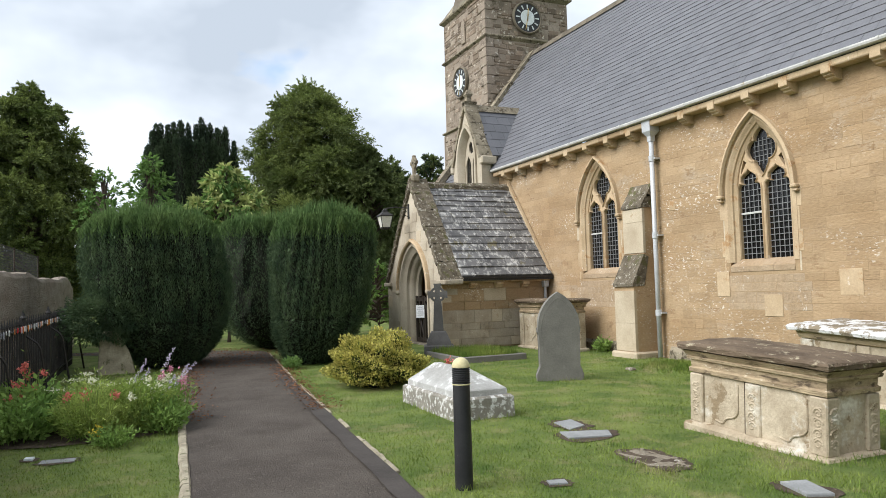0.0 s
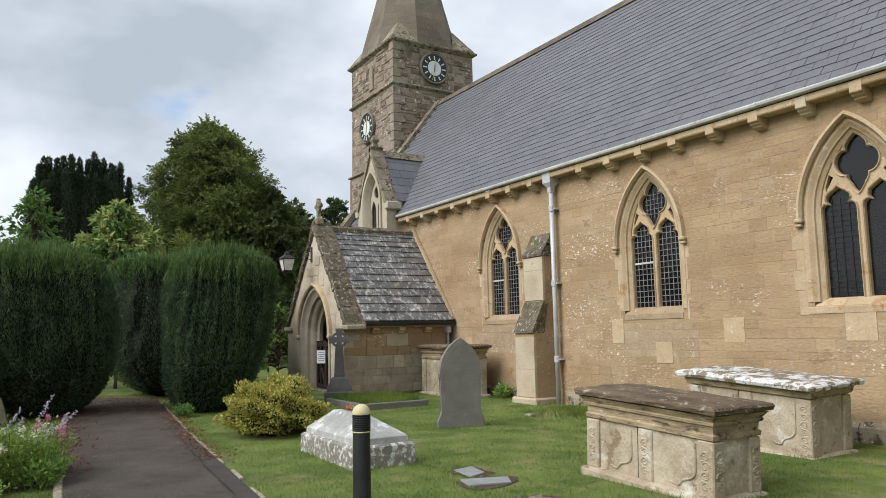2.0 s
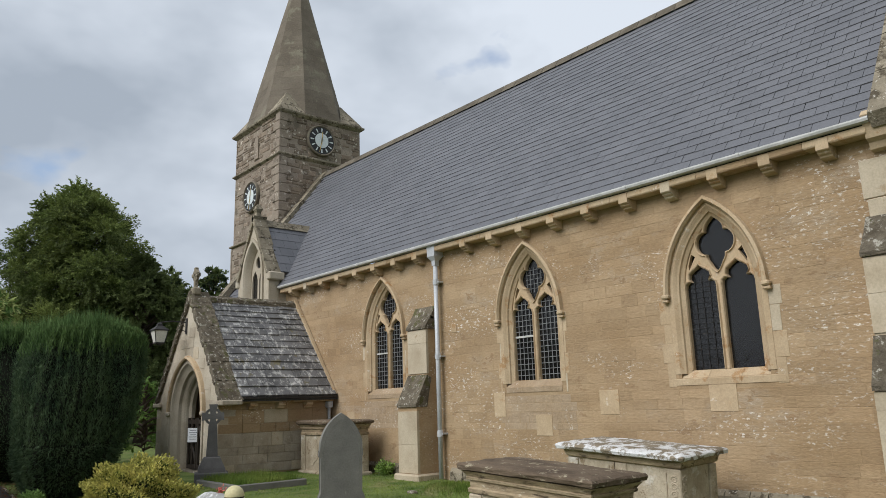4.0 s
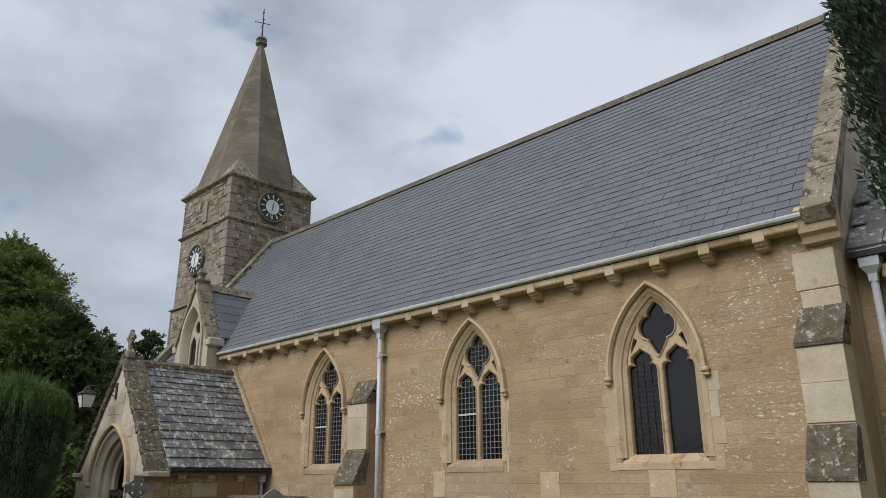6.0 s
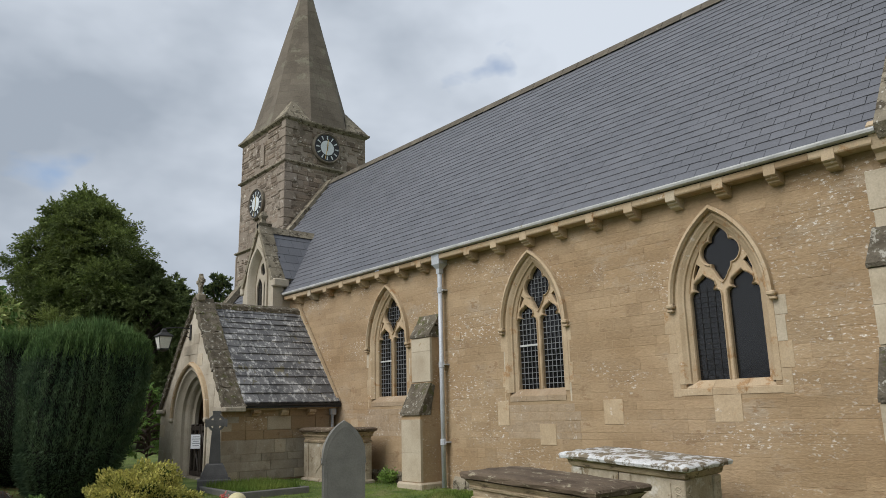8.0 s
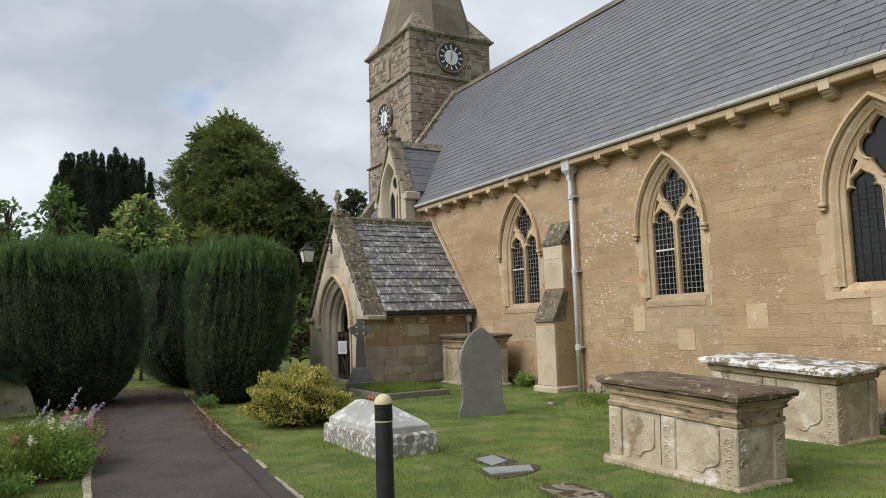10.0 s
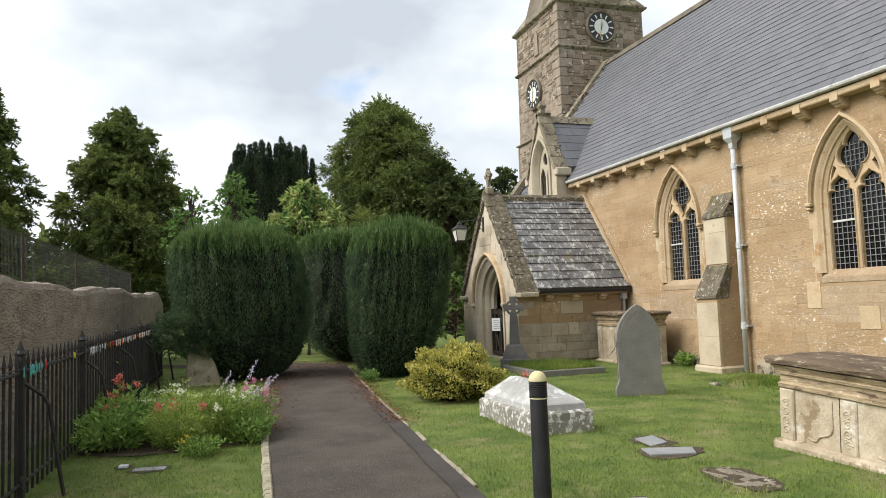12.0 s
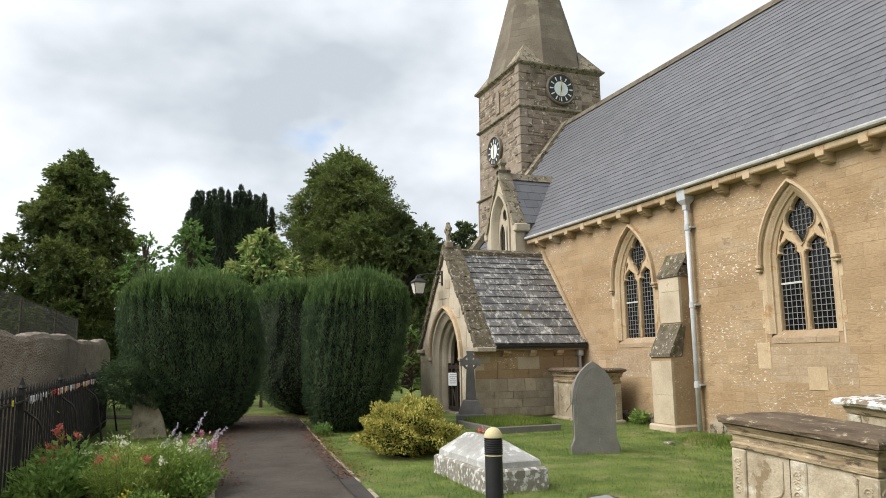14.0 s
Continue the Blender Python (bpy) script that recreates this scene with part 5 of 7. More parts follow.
def leaf_part(name, p, d, length, width, seed, material, parent, label="", up=0.0):
    rng = np.random.default_rng(seed)
    v, f = leaf_cards(np.asarray(p), unit_rows(np.asarray(d)), length, width, rng, up)
    ob = part_arrays(name, v, f, material, parent, label)
    if parent is not None and len(p) > 20:
        tagged(ob, kind="stuff")
    return ob


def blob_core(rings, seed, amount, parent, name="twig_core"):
    """Inner mass standing for twigs, near black as painted shade: lofted rings, roughened."""
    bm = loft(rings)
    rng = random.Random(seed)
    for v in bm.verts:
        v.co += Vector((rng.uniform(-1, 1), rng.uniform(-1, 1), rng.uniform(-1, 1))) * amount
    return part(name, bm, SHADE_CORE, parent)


def clipped_yew(x, y, profile, squash, seed, count, label, lean=0.0):
    """Clipped yew: profile is (height, half width) pairs; vertical furrows and upright shoots."""
    g = grade(x, y)
    yew = thing("clipped_yew", x, y, g, label, "yew", "clipped yews over the path")
    rng = np.random.default_rng(seed)
    hs = np.array([h for h, r in profile])
    rs = np.array([r for h, r in profile])
    part("trunk", tube([(x, y, g - 0.2), (x + 0.05, y, g + 0.8), (x, y, g + 1.6)], [0.17, 0.14, 0.10], 10), BARK, yew)

    def radius(a, h):
        furrow = 1 + 0.095 * np.abs(np.sin(a * 13 + 2 * np.sin(a * 4 + seed) + 0.5 * np.sin(h * 2.1 + a * 3))) - 0.05 + 0.030 * np.sin(a * 41 + h * 1.3 + seed) * np.sin(h * 5 + a * 9) + 0.03 * np.sin(a * 3 + h * 2) + 0.02 * np.sin(a * 7 - h * 3.3 + seed)
        box_ = 1.0 / np.maximum(np.abs(np.cos(a)) ** 3 + np.abs(np.sin(a)) ** 3, 1e-3) ** (1 / 3)
        return np.interp(h, hs, rs) * furrow * box_ * 0.97

    rings = []
    for h in np.linspace(hs[0], hs[-1] - 0.1, 12):
        rings.append([(x + lean * h + 0.91 * radius(a, h) * math.cos(a), y + 0.91 * squash * radius(a, h) * math.sin(a), g + h) for a in np.linspace(0, 6.2832, 49)[:-1]])
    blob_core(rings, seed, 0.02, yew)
    n = count
    h = rng.uniform(hs[0], hs[-1], n * 2)
    h = h[rng.uniform(0, 1, n * 2) < np.interp(h, hs, rs) / rs.max()][:n]
    n = len(h)
    a = rng.uniform(0, 6.2832, n)
    r = radius(a, h) * rng.uniform(0.90, 1.01, n)
    p = np.stack([x + lean * h + r * np.cos(a), y + squash * r * np.sin(a), g + h], 1)
    out = np.stack([np.cos(a), np.sin(a), np.zeros(n)], 1)
    d = out * rng.uniform(0.1, 0.6, (n, 1)) + np.array([[0, 0, 1]]) * rng.uniform(0.5, 1.1, (n, 1)) * rng.choice([1, 1, 1, -0.7], (n, 1)) + rng.normal(0, 0.2, (n, 3))
    low = (h < 0.9)[:, None]
    d = np.where(low, out * 0.8 + np.array([[0, 0, -0.25]]) + rng.normal(0, 0.35, (n, 3)), d)
    leaf_part("crown", p, d, rng.uniform(0.035, 0.095, n), rng.uniform(0.0045, 0.009, n), seed + 1, YEW, yew, "dense dark green needles in vertical furrows")
    m = int(count * 0.42)
    a = rng.uniform(0, 6.2832, m)
    r = radius(a, np.full(m, hs[-1])) * np.sqrt(rng.uniform(0.0, 1, m))
    top = hs[-1] + 0.05 * np.sin(a * 4 + seed) * (r / rs[-1]) + 0.07 * np.sin(r * np.cos(a) * 13 + seed) * np.sin(r * np.sin(a) * 11) - 0.12 * (r / rs[-1]) ** 6
    p = np.stack([x + lean * hs[-1] + r * np.cos(a), y + squash * r * np.sin(a), g + top - 0.10 + rng.uniform(-0.05, 0.05, m)], 1)
    d = np.array([[0, 0, 1.0]]) + rng.normal(0, 0.22, (m, 3))
    leaf_part("top_growth", p, d, rng.uniform(0.06, 0.36, m) * rng.uniform(0.3, 1.25, m) * (1 + 0.5 * np.sin(r * np.cos(a) * 9 + seed) * np.sin(r * np.sin(a) * 8)), rng.uniform(0.006, 0.012, m), seed + 2, YEW_TIP, yew, "lighter unclipped young shoots")
    m = int(count * 0.30)
    a = rng.uniform(0, 6.2832, m)
    hh = hs[-1] - np.abs(rng.normal(0, 0.18, m))
    r = radius(a, hh) * rng.uniform(0.95, 1.02, m)
    p = np.stack([x + lean * hh + r * np.cos(a), y + squash * r * np.sin(a), g + hh], 1)
    d = np.array([[0, 0, 1.0]]) + np.stack([np.cos(a), np.sin(a), 0 * a], 1) * 0.25 + rng.normal(0, 0.2, (m, 3))
    leaf_part("shoulder_growth", p, d, rng.uniform(0.05, 0.14, m), rng.uniform(0.006, 0.012, m), seed + 3, YEW_TIP, yew)
    return yew


def clump_tree(name, x, y, height, spread, seed, clumps, per, leaf, material, material2, label, category, z0=0.2, droop=0.0, point=1.0, gap=0.0, trunk_r=0.22):
    """A tree: tapered trunk, limbs and a crown of many leafy clumps with an uneven outline."""
    g = grade(x, y)
    tree = thing(name, x, y, g, label, category)
    rng = np.random.default_rng(seed)
    part("trunk", tube([(x, y, g - 0.3), (x + 0.1, y, g + height * 0.35), (x - 0.05, y, g + height * 0.7), (x, y, g + height * 0.95)], [trunk_r, trunk_r * 0.8, trunk_r * 0.45, 0.04], 10), BARK, tree)
    P, D, P2, D2 = [], [], [], []
    limbs = bmesh.new()
    for k in range(clumps):
        t = (k + 0.5) / clumps
        h = z0 + (1 - z0) * t ** 0.9
        prof = (1 - ((h - z0) / (1 - z0)) ** (1.15 + point)) ** 0.75
        prof *= 0.75 + 0.25 * min(1, (h - z0) / 0.15)
        a = k * 2.39996 + rng.uniform(-0.5, 0.5)
        r = spread * prof * rng.uniform(0.35, 1.08)
        c = np.array([x + r * np.cos(a), y + r * np.sin(a), g + h * height * rng.uniform(0.97, 1.03)])
        size = spread * (0.16 + 0.13 * prof) * rng.uniform(0.7, 1.3)
        if rng.uniform() > gap:
            start = (x, y, g + h * height * 0.88)
            mid = tuple((np.array(start) + c) / 2 + np.array([0, 0, 0.12 * r]))
            b2 = tube([start, mid, tuple(c)], [0.05, 0.035, 0.012], 5)
            me_t = bpy.data.meshes.new("limb_tmp")
            b2.to_mesh(me_t)
            limbs.from_mesh(me_t)
            bpy.data.meshes.remove(me_t)
            b2.free()
        n = int(per * 1.25 * (size / (0.26 * spread)) ** 1.6) + 20
        k_spray = max(7, n // 34)
        s_dir = unit_rows(rng.normal(size=(k_spray, 3)) * np.array([[1, 1, 0.75]]) + np.array([[np.cos(a), np.sin(a), 0.25]]) * 0.55)
        s_len = rng.uniform(0.65, 1.22, k_spray) * size
        pick = rng.integers(0, k_spray, n)
        s = rng.uniform(0.15, 1.0, (n, 1)) ** 0.7
        q = s_dir[pick] * s * s_len[pick][:, None] + rng.normal(0, 1, (n, 3)) * size * 0.10 * (1.2 - s)
        q[:, 2] -= (0.12 + 0.5 * droop) * size * s[:, 0] ** 2
        d = s_dir[pick] + np.array([[0, 0, -1.0]]) * (0.2 + droop) * s + rng.normal(0, 0.38, (n, 3))
        # leaves low in a clump take material2; darker conifer greens paint shade there
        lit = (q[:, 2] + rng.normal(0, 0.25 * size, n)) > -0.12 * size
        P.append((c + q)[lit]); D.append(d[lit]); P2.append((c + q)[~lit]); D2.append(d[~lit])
    tagged(part("branchwork", limbs, BARK, tree), kind="stuff")
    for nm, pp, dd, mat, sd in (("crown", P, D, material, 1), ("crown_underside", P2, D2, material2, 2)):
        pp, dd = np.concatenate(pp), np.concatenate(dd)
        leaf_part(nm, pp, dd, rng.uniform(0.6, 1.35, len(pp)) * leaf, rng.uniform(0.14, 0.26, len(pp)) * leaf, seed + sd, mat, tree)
    return tree


# ---- yews, trees ----
clipped_yew(0.86, 15.95, [(0.02, 0.46), (0.2, 0.72), (0.5, 0.99), (0.9, 1.19), (1.5, 1.31), (2.2, 1.34), (2.6, 1.29), (2.82, 1.18), (2.95, 1.0)], 0.95, 3, 90000,
            "large clipped dark green yew standing beside the path", -0.11)
clipped_yew(3.52, 14.75, [(0.02, 0.42), (0.2, 0.60), (0.6, 0.80), (1.2, 0.95), (2.0, 1.02), (2.5, 1.00), (2.75, 0.92), (2.9, 0.78)], 0.95, 8, 74000,
            "clipped dark green yew beside the path near the porch", 0.11)
clipped_yew(3.82, 19.0, [(0.03, 0.6), (0.15, 0.9), (0.4, 1.3), (0.75, 1.58), (1.5, 1.64), (2.4, 1.64), (2.95, 1.56), (3.15, 1.42)], 1.0, 14, 52000,
            "clipped dark yew bulging low over the far path", 0.0)


def yew_skirt():
    x, y, z = -0.30, 15.15, 1.22
    sk = thing("low_yew_bough", x, y, z, "dark green yew bough hanging low over an old stone", "yew")
    rng = np.random.default_rng(66)
    n = 15000
    q = unit_rows(rng.normal(size=(n, 3))) * rng.uniform(0.4, 1, (n, 1)) ** 0.5
    p = np.array([[x, y, z]]) + q * np.array([[0.72, 0.50, 0.46]]) * (1 + 0.25 * np.sin(q[:, :1] * 7 + q[:, 2:] * 5) * np.sin(q[:, 1:2] * 6))
    leaf_part("crown", p, q + rng.normal(0, 0.4, (n, 3)) + np.array([[-0.2, -0.3, -0.1]]), rng.uniform(0.04, 0.11, n), rng.uniform(0.005, 0.011, n), 67, YEW, sk)
    part("bough", tube([(0.55, 15.9, 0.7), (0.1, 15.4, 1.0), (x, y, z)], [0.06, 0.045, 0.02], 6), BARK, sk)


yew_skirt()
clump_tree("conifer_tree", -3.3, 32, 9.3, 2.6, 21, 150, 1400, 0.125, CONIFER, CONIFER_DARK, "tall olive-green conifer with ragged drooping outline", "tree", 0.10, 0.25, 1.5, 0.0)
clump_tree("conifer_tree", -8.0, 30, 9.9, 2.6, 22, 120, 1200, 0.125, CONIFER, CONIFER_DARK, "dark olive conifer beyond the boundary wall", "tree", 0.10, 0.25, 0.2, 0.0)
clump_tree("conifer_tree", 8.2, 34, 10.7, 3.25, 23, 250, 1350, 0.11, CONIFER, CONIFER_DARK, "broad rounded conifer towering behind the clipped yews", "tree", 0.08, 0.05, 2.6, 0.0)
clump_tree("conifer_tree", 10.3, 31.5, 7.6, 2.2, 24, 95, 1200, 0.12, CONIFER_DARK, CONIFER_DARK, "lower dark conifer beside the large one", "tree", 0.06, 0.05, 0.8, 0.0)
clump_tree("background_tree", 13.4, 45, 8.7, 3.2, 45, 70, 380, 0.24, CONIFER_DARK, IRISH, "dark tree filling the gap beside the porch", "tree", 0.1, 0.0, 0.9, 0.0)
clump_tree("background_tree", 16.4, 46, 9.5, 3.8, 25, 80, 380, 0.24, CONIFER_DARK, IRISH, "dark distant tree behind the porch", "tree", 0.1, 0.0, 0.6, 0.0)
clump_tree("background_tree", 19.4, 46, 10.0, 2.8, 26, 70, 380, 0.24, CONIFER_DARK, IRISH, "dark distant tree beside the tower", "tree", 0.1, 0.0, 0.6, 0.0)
clump_tree("young_tree", 0.75, 22.4, 5.3, 1.15, 27, 50, 70, 0.14, LEAF, LEAF, "light green young ash tree with feathery leaves", "tree", 0.3, 0.1, 0.2, 0.0, 0.05)
clump_tree("young_tree", -0.5, 25, 5.2, 1.0, 37, 24, 60, 0.13, LEAF, LEAF, "thin pale green sapling beyond the clipped yew", "tree", 0.6, 0.1, 0.4, 0.0, 0.05)
clump_tree("weeping_tree", 2.75, 21.6, 4.95, 1.65, 28, 60, 170, 0.21, LEAF_YELLOW, LEAF, "yellow-green small tree with long drooping leaves", "tree", 0.35, 0.9, 0.8, 0.0, 0.07)
clump_tree("porch_bush", 7.35, 22.0, 2.25, 0.75, 29, 26, 110, 0.10, LEAF, BED_LEAF, "mid-green bush growing beyond the porch corner", "bush", 0.12, 0.1, 1.0, 0.0, 0.05)


def irish_yew(x, y, columns, seed, leaf, count, label, name="irish_yew"):
    g = grade(x, y)
    tree = thing(name, x, y, g, label, "yew")
    rng = np.random.default_rng(seed)
    part("trunk", tube([(x, y, g - 0.3), (x, y, g + 1.5), (x, y, g + 3.5)], [0.28, 0.24, 0.12], 10), BARK, tree)
    P, D = [], []
    for cx, cy, r, z0, z1 in columns:
        h = rng.uniform(0, 1, count)
        prof = np.minimum(1, (1 - h) * 2.8) ** 0.6 * np.minimum(1, 0.35 + h * 2.2)
        a = rng.uniform(0, 6.2832, count)
        rr = r * prof * rng.uniform(0.75, 1.06, count) * (1 + 0.12 * np.sin(5 * a + h * 11))
        P.append(np.stack([x + cx + rr * np.cos(a), y + cy + rr * np.sin(a), g + z0 + (z1 - z0) * h], 1))
        D.append(np.stack([np.cos(a) * 0.45, np.sin(a) * 0.45, np.full(count, 0.75)], 1) + rng.normal(0, 0.28, (count, 3)))
        hs = np.linspace(0.0, 0.97, 9)
        pr = np.minimum(1, (1 - hs) * 2.8) ** 0.6 * np.minimum(1, 0.35 + hs * 2.2)
        rings = [[(x + cx + 0.8 * r * k * math.cos(b), y + cy + 0.8 * r * k * math.sin(b), g + z0 + (z1 - z0) * q) for b in np.linspace(0, 6.2832, 13)[:-1]] for q, k in zip(hs, np.maximum(pr, 0.05))]
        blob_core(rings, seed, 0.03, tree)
    P, D = np.concatenate(P), np.concatenate(D)
    n = len(P)
    leaf_part("crown", P, D, rng.uniform(0.6, 1.4, n) * leaf, rng.uniform(0.12, 0.22, n) * leaf, seed, IRISH, tree, "very dark upright foliage")
    return tree


def spire_columns():
    rng = random.Random(35)
    cols = [(-1.95, 0.2, 0.34, 1, 8.5), (-1.72, 0.1, 0.34, 1, 9.2), (2.15, 0.1, 0.30, 1, 8.9), (1.72, 0.1, 0.36, 1, 9.6)]
    for k in range(26):
        u = -1.55 + 3.05 * (k % 13) / 12 + rng.uniform(-0.10, 0.10)
        cols.append((u, -0.55 * (k // 13) + rng.uniform(-0.1, 0.25), rng.uniform(0.28, 0.42), 1, 10.05 - 0.20 * u * u + rng.uniform(-0.45, 0.05) - 0.9 * (k // 13)))
    return cols


irish_yew(3.1, 38, spire_columns(), 31, 0.15, 3600, "dark fastigiate yew with many upright spires")
irish_yew(6.75, 0.10, [(0.0, 0.0, 1.10, 0.8, 9.5), (-0.1, 0.75, 0.62, 1.9, 8.8), (0.2, 0.9, 0.5, 3.0, 9.0), (-0.6, 0.2, 0.6, 2.0, 8.0), (0.5, -0.6, 0.7, 1.6, 8.6), (-0.15, 0.95, 0.42, 4.35, 7.6)], 33, 0.085, 22000, "tall dark yew standing close to the nave's east end")


def tree_belt():
    rng = np.random.default_rng(40)
    n = 26000
    x = rng.uniform(-34, 46, n)
    h = 4.3 + 1.3 * np.sin(x * 0.42) + 0.9 * np.sin(x * 1.3 + 1) + 0.5 * np.sin(x * 3.1)
    z = h * rng.uniform(0, 1, n) ** 0.8
    y = 52 + 2.5 * np.sin(x * 0.3) + rng.uniform(-1.2, 1.2, n)
    p = np.stack([x, y, 0.6 + z], 1)
    d = np.array([[0, -0.3, 0.4]]) + rng.normal(0, 0.6, (n, 3))
    ob = leaf_part("far_woods", p, d, rng.uniform(0.4, 0.9, n), rng.uniform(0.12, 0.26, n), 41, CONIFER_DARK, None)
    tagged(ob, "dense dark belt of trees closing the churchyard", "trees", kind="stuff")
    # added slab backing the leaves; its near-black colour paints shade in the gaps
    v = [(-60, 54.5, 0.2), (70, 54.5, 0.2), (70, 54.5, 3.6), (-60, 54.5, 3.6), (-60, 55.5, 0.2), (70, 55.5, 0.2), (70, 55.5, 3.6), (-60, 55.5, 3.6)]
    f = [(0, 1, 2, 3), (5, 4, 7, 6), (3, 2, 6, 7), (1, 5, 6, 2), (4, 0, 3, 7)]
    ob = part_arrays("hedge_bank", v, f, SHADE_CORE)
    tagged(ob, "added backing slab behind the far trees, coloured near black as shade", "hedge", kind="stuff")


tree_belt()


# ---- graveyard furniture ----
def chest_tomb(x, y, w, ln, h, tilt_x, tilt_y, lid_mat, label, cornice=True, group="chest tombs"):
    """Box tomb: plinth, panelled body with carved corner pilasters, stepped cornice and a heavy ledger. Local axes, then set down."""
    m = pose(x, y, grade(x, y) - 0.03, tilt_x, tilt_y, 0)
    tomb = new("chest_tomb")
    tomb.matrix_basis = m
    tagged(tomb, label, "tomb", group)
    hw, hl = w / 2, ln / 2

    def put(name, bm, mat, parent=tomb, label_=""):
        bmesh.ops.transform(bm, matrix=m, verts=bm.verts)
        return part(name, bm, mat, parent, label_)

    rect = lambda e, z: [(-hw - e, -hl - e, z), (hw + e, -hl - e, z), (hw + e, hl + e, z), (-hw - e, hl + e, z)]
    put("plinth", loft([rect(0.07, -0.15), rect(0.075, 0.06), rect(0.06, 0.085), rect(0.01, 0.10)]), TOMB_STONE)
    body_top = h - 0.33 if cornice else h - 0.2
    body = put("body", loft([rect(0.0, 0.09), rect(0.0, body_top)]), TOMB_STONE)
    rng = random.Random(int(x * 31))
    # corner and centre pilasters with low scroll relief
    for cx, cy, sx, sy in ((-hw, -hl, 1, 1), (-hw, hl, 1, -1), (hw, -hl, -1, 1), (hw, hl, -1, -1), (-hw, 0, 0, 0)):
        if sx:
            x0, x1 = sorted((cx - sx * 0.03, cx + sx * 0.13))
            y0, y1 = sorted((cy - sy * 0.03, cy + sy * 0.15))
        else:
            x0, x1, y0, y1 = cx - 0.022, cx + 0.05, -0.09, 0.09
        pil = put("pilaster", box(x0, x1, y0, y1, 0.09, body_top - 0.002, 0.012), TOMB_STONE, body)
        def vine(face, c0, flip):
            at = (lambda t, z: (x0 + 0.003, c0 + t, z)) if face == "x" else (lambda t, z: (c0 + t, y0 + 0.003, z))
            k_max = int((body_top - 0.2) / 0.088)
            for q in range(k_max):
                z, turn = 0.19 + 0.088 * q, flip * (1 if q % 2 else -1)
                curl = [(0.046 * (1 - k / 20), 0.52 * k) for k in range(18)]
                put("carved_scroll", tube([at(turn * r_ * math.cos(a_), z + r_ * math.sin(a_)) for r_, a_ in curl], [0.0125 - 0.0003 * k for k in range(18)], 6), TOMB_STONE, pil)
                put("carved_leaf", tube([at(-turn * 0.05, z + 0.028), at(-turn * 0.03, z + 0.045), at(turn * 0.005, z + 0.05)], [0.004, 0.012, 0.004], 6), TOMB_STONE, pil)
        if cx < 0:
            vine("x", (y0 + y1) / 2, 1)
        if sy and cy < 0:
            vine("y", (x0 + x1) / 2, -1)
    # S-shaped panel mouldings on the long side
    for s, c0 in ((-1, -hl * 0.5), (1, hl * 0.5)):
        pts = []
        right = c0 - (hl * 0.5 - 0.17)
        left = c0 + (hl * 0.5 - 0.14)
        for dy, fz in ((0.02, 0.93), (0.02, 0.52), (0.025, 0.46), (0.045, 0.41), (0.08, 0.375), (0.12, 0.355), (0.16, 0.335), (0.185, 0.30), (0.20, 0.26), (0.22, 0.24), (0.26, 0.245), (0.31, 0.265)):
            yy, zz = right + dy, body_top * fz
            pts.append((-hw - 0.004, yy, zz))
        put("panel_moulding", tube(pts, 0.011, 6), TOMB_STONE, body)
    put("open_joint", box(-hw - 0.0035, -hw + 0.03, 0.094, 0.108, 0.10, body_top), SOIL, body)
    if cornice:
        put("cornice", loft([rect(0.0, body_top), rect(0.03, body_top + 0.01), rect(0.035, body_top + 0.05), rect(0.015, body_top + 0.065), rect(0.02, body_top + 0.13), rect(0.045, body_top + 0.14), rect(0.052, body_top + 0.165), rect(0.040, body_top + 0.172), rect(0.060, body_top + 0.20), rect(0.085, body_top + 0.23)]), TOMB_STAINED, body)
    else:
        put("cornice", loft([rect(0.0, body_top), rect(0.04, body_top + 0.02), rect(0.06, body_top + 0.10)]), TOMB_STAINED, body)
    # ledger with worn, uneven edge
    e0 = 0.085 if cornice else 0.11
    rings = []
    for e, z in ((e0 - 0.03, h - 0.10), (e0 + 0.025, h - 0.085), (e0 + 0.035, h - 0.045), (e0 + 0.02, h - 0.025), (e0 - 0.03, h - 0.008), (e0 - 0.15, h)):
        ring = []
        for k in range(28):
            side, f = divmod(k, 7)
            c = rect(e, z)
            a, b = c[side], c[(side + 1) % 4]
            t = f / 7
            j = rng.uniform(-0.008, 0.008)
            ring.append((a[0] + (b[0] - a[0]) * t + j, a[1] + (b[1] - a[1]) * t + j, z + j * 0.7))
        rings.append(ring)
    put("ledger", loft(rings), lid_mat, tomb, "weathered overhanging ledger slab")
    return tomb


chest_tomb(5.72, 5.22, 0.60, 1.56, 0.92, 2.8, 0.0, TOMB_LID, "weathered cream limestone chest tomb with dark mossy top")
chest_tomb(8.42, 6.02, 0.76, 1.68, 0.95, 3.4, -2.0, TOMB_LID_WHITE, "limestone chest tomb with white-lichened top beside the wall", False)
chest_tomb(8.86, 14.22, 0.58, 1.70, 1.17, 0.0, 0.0, TOMB_LID, "tall buff limestone table tomb beside the porch wall")


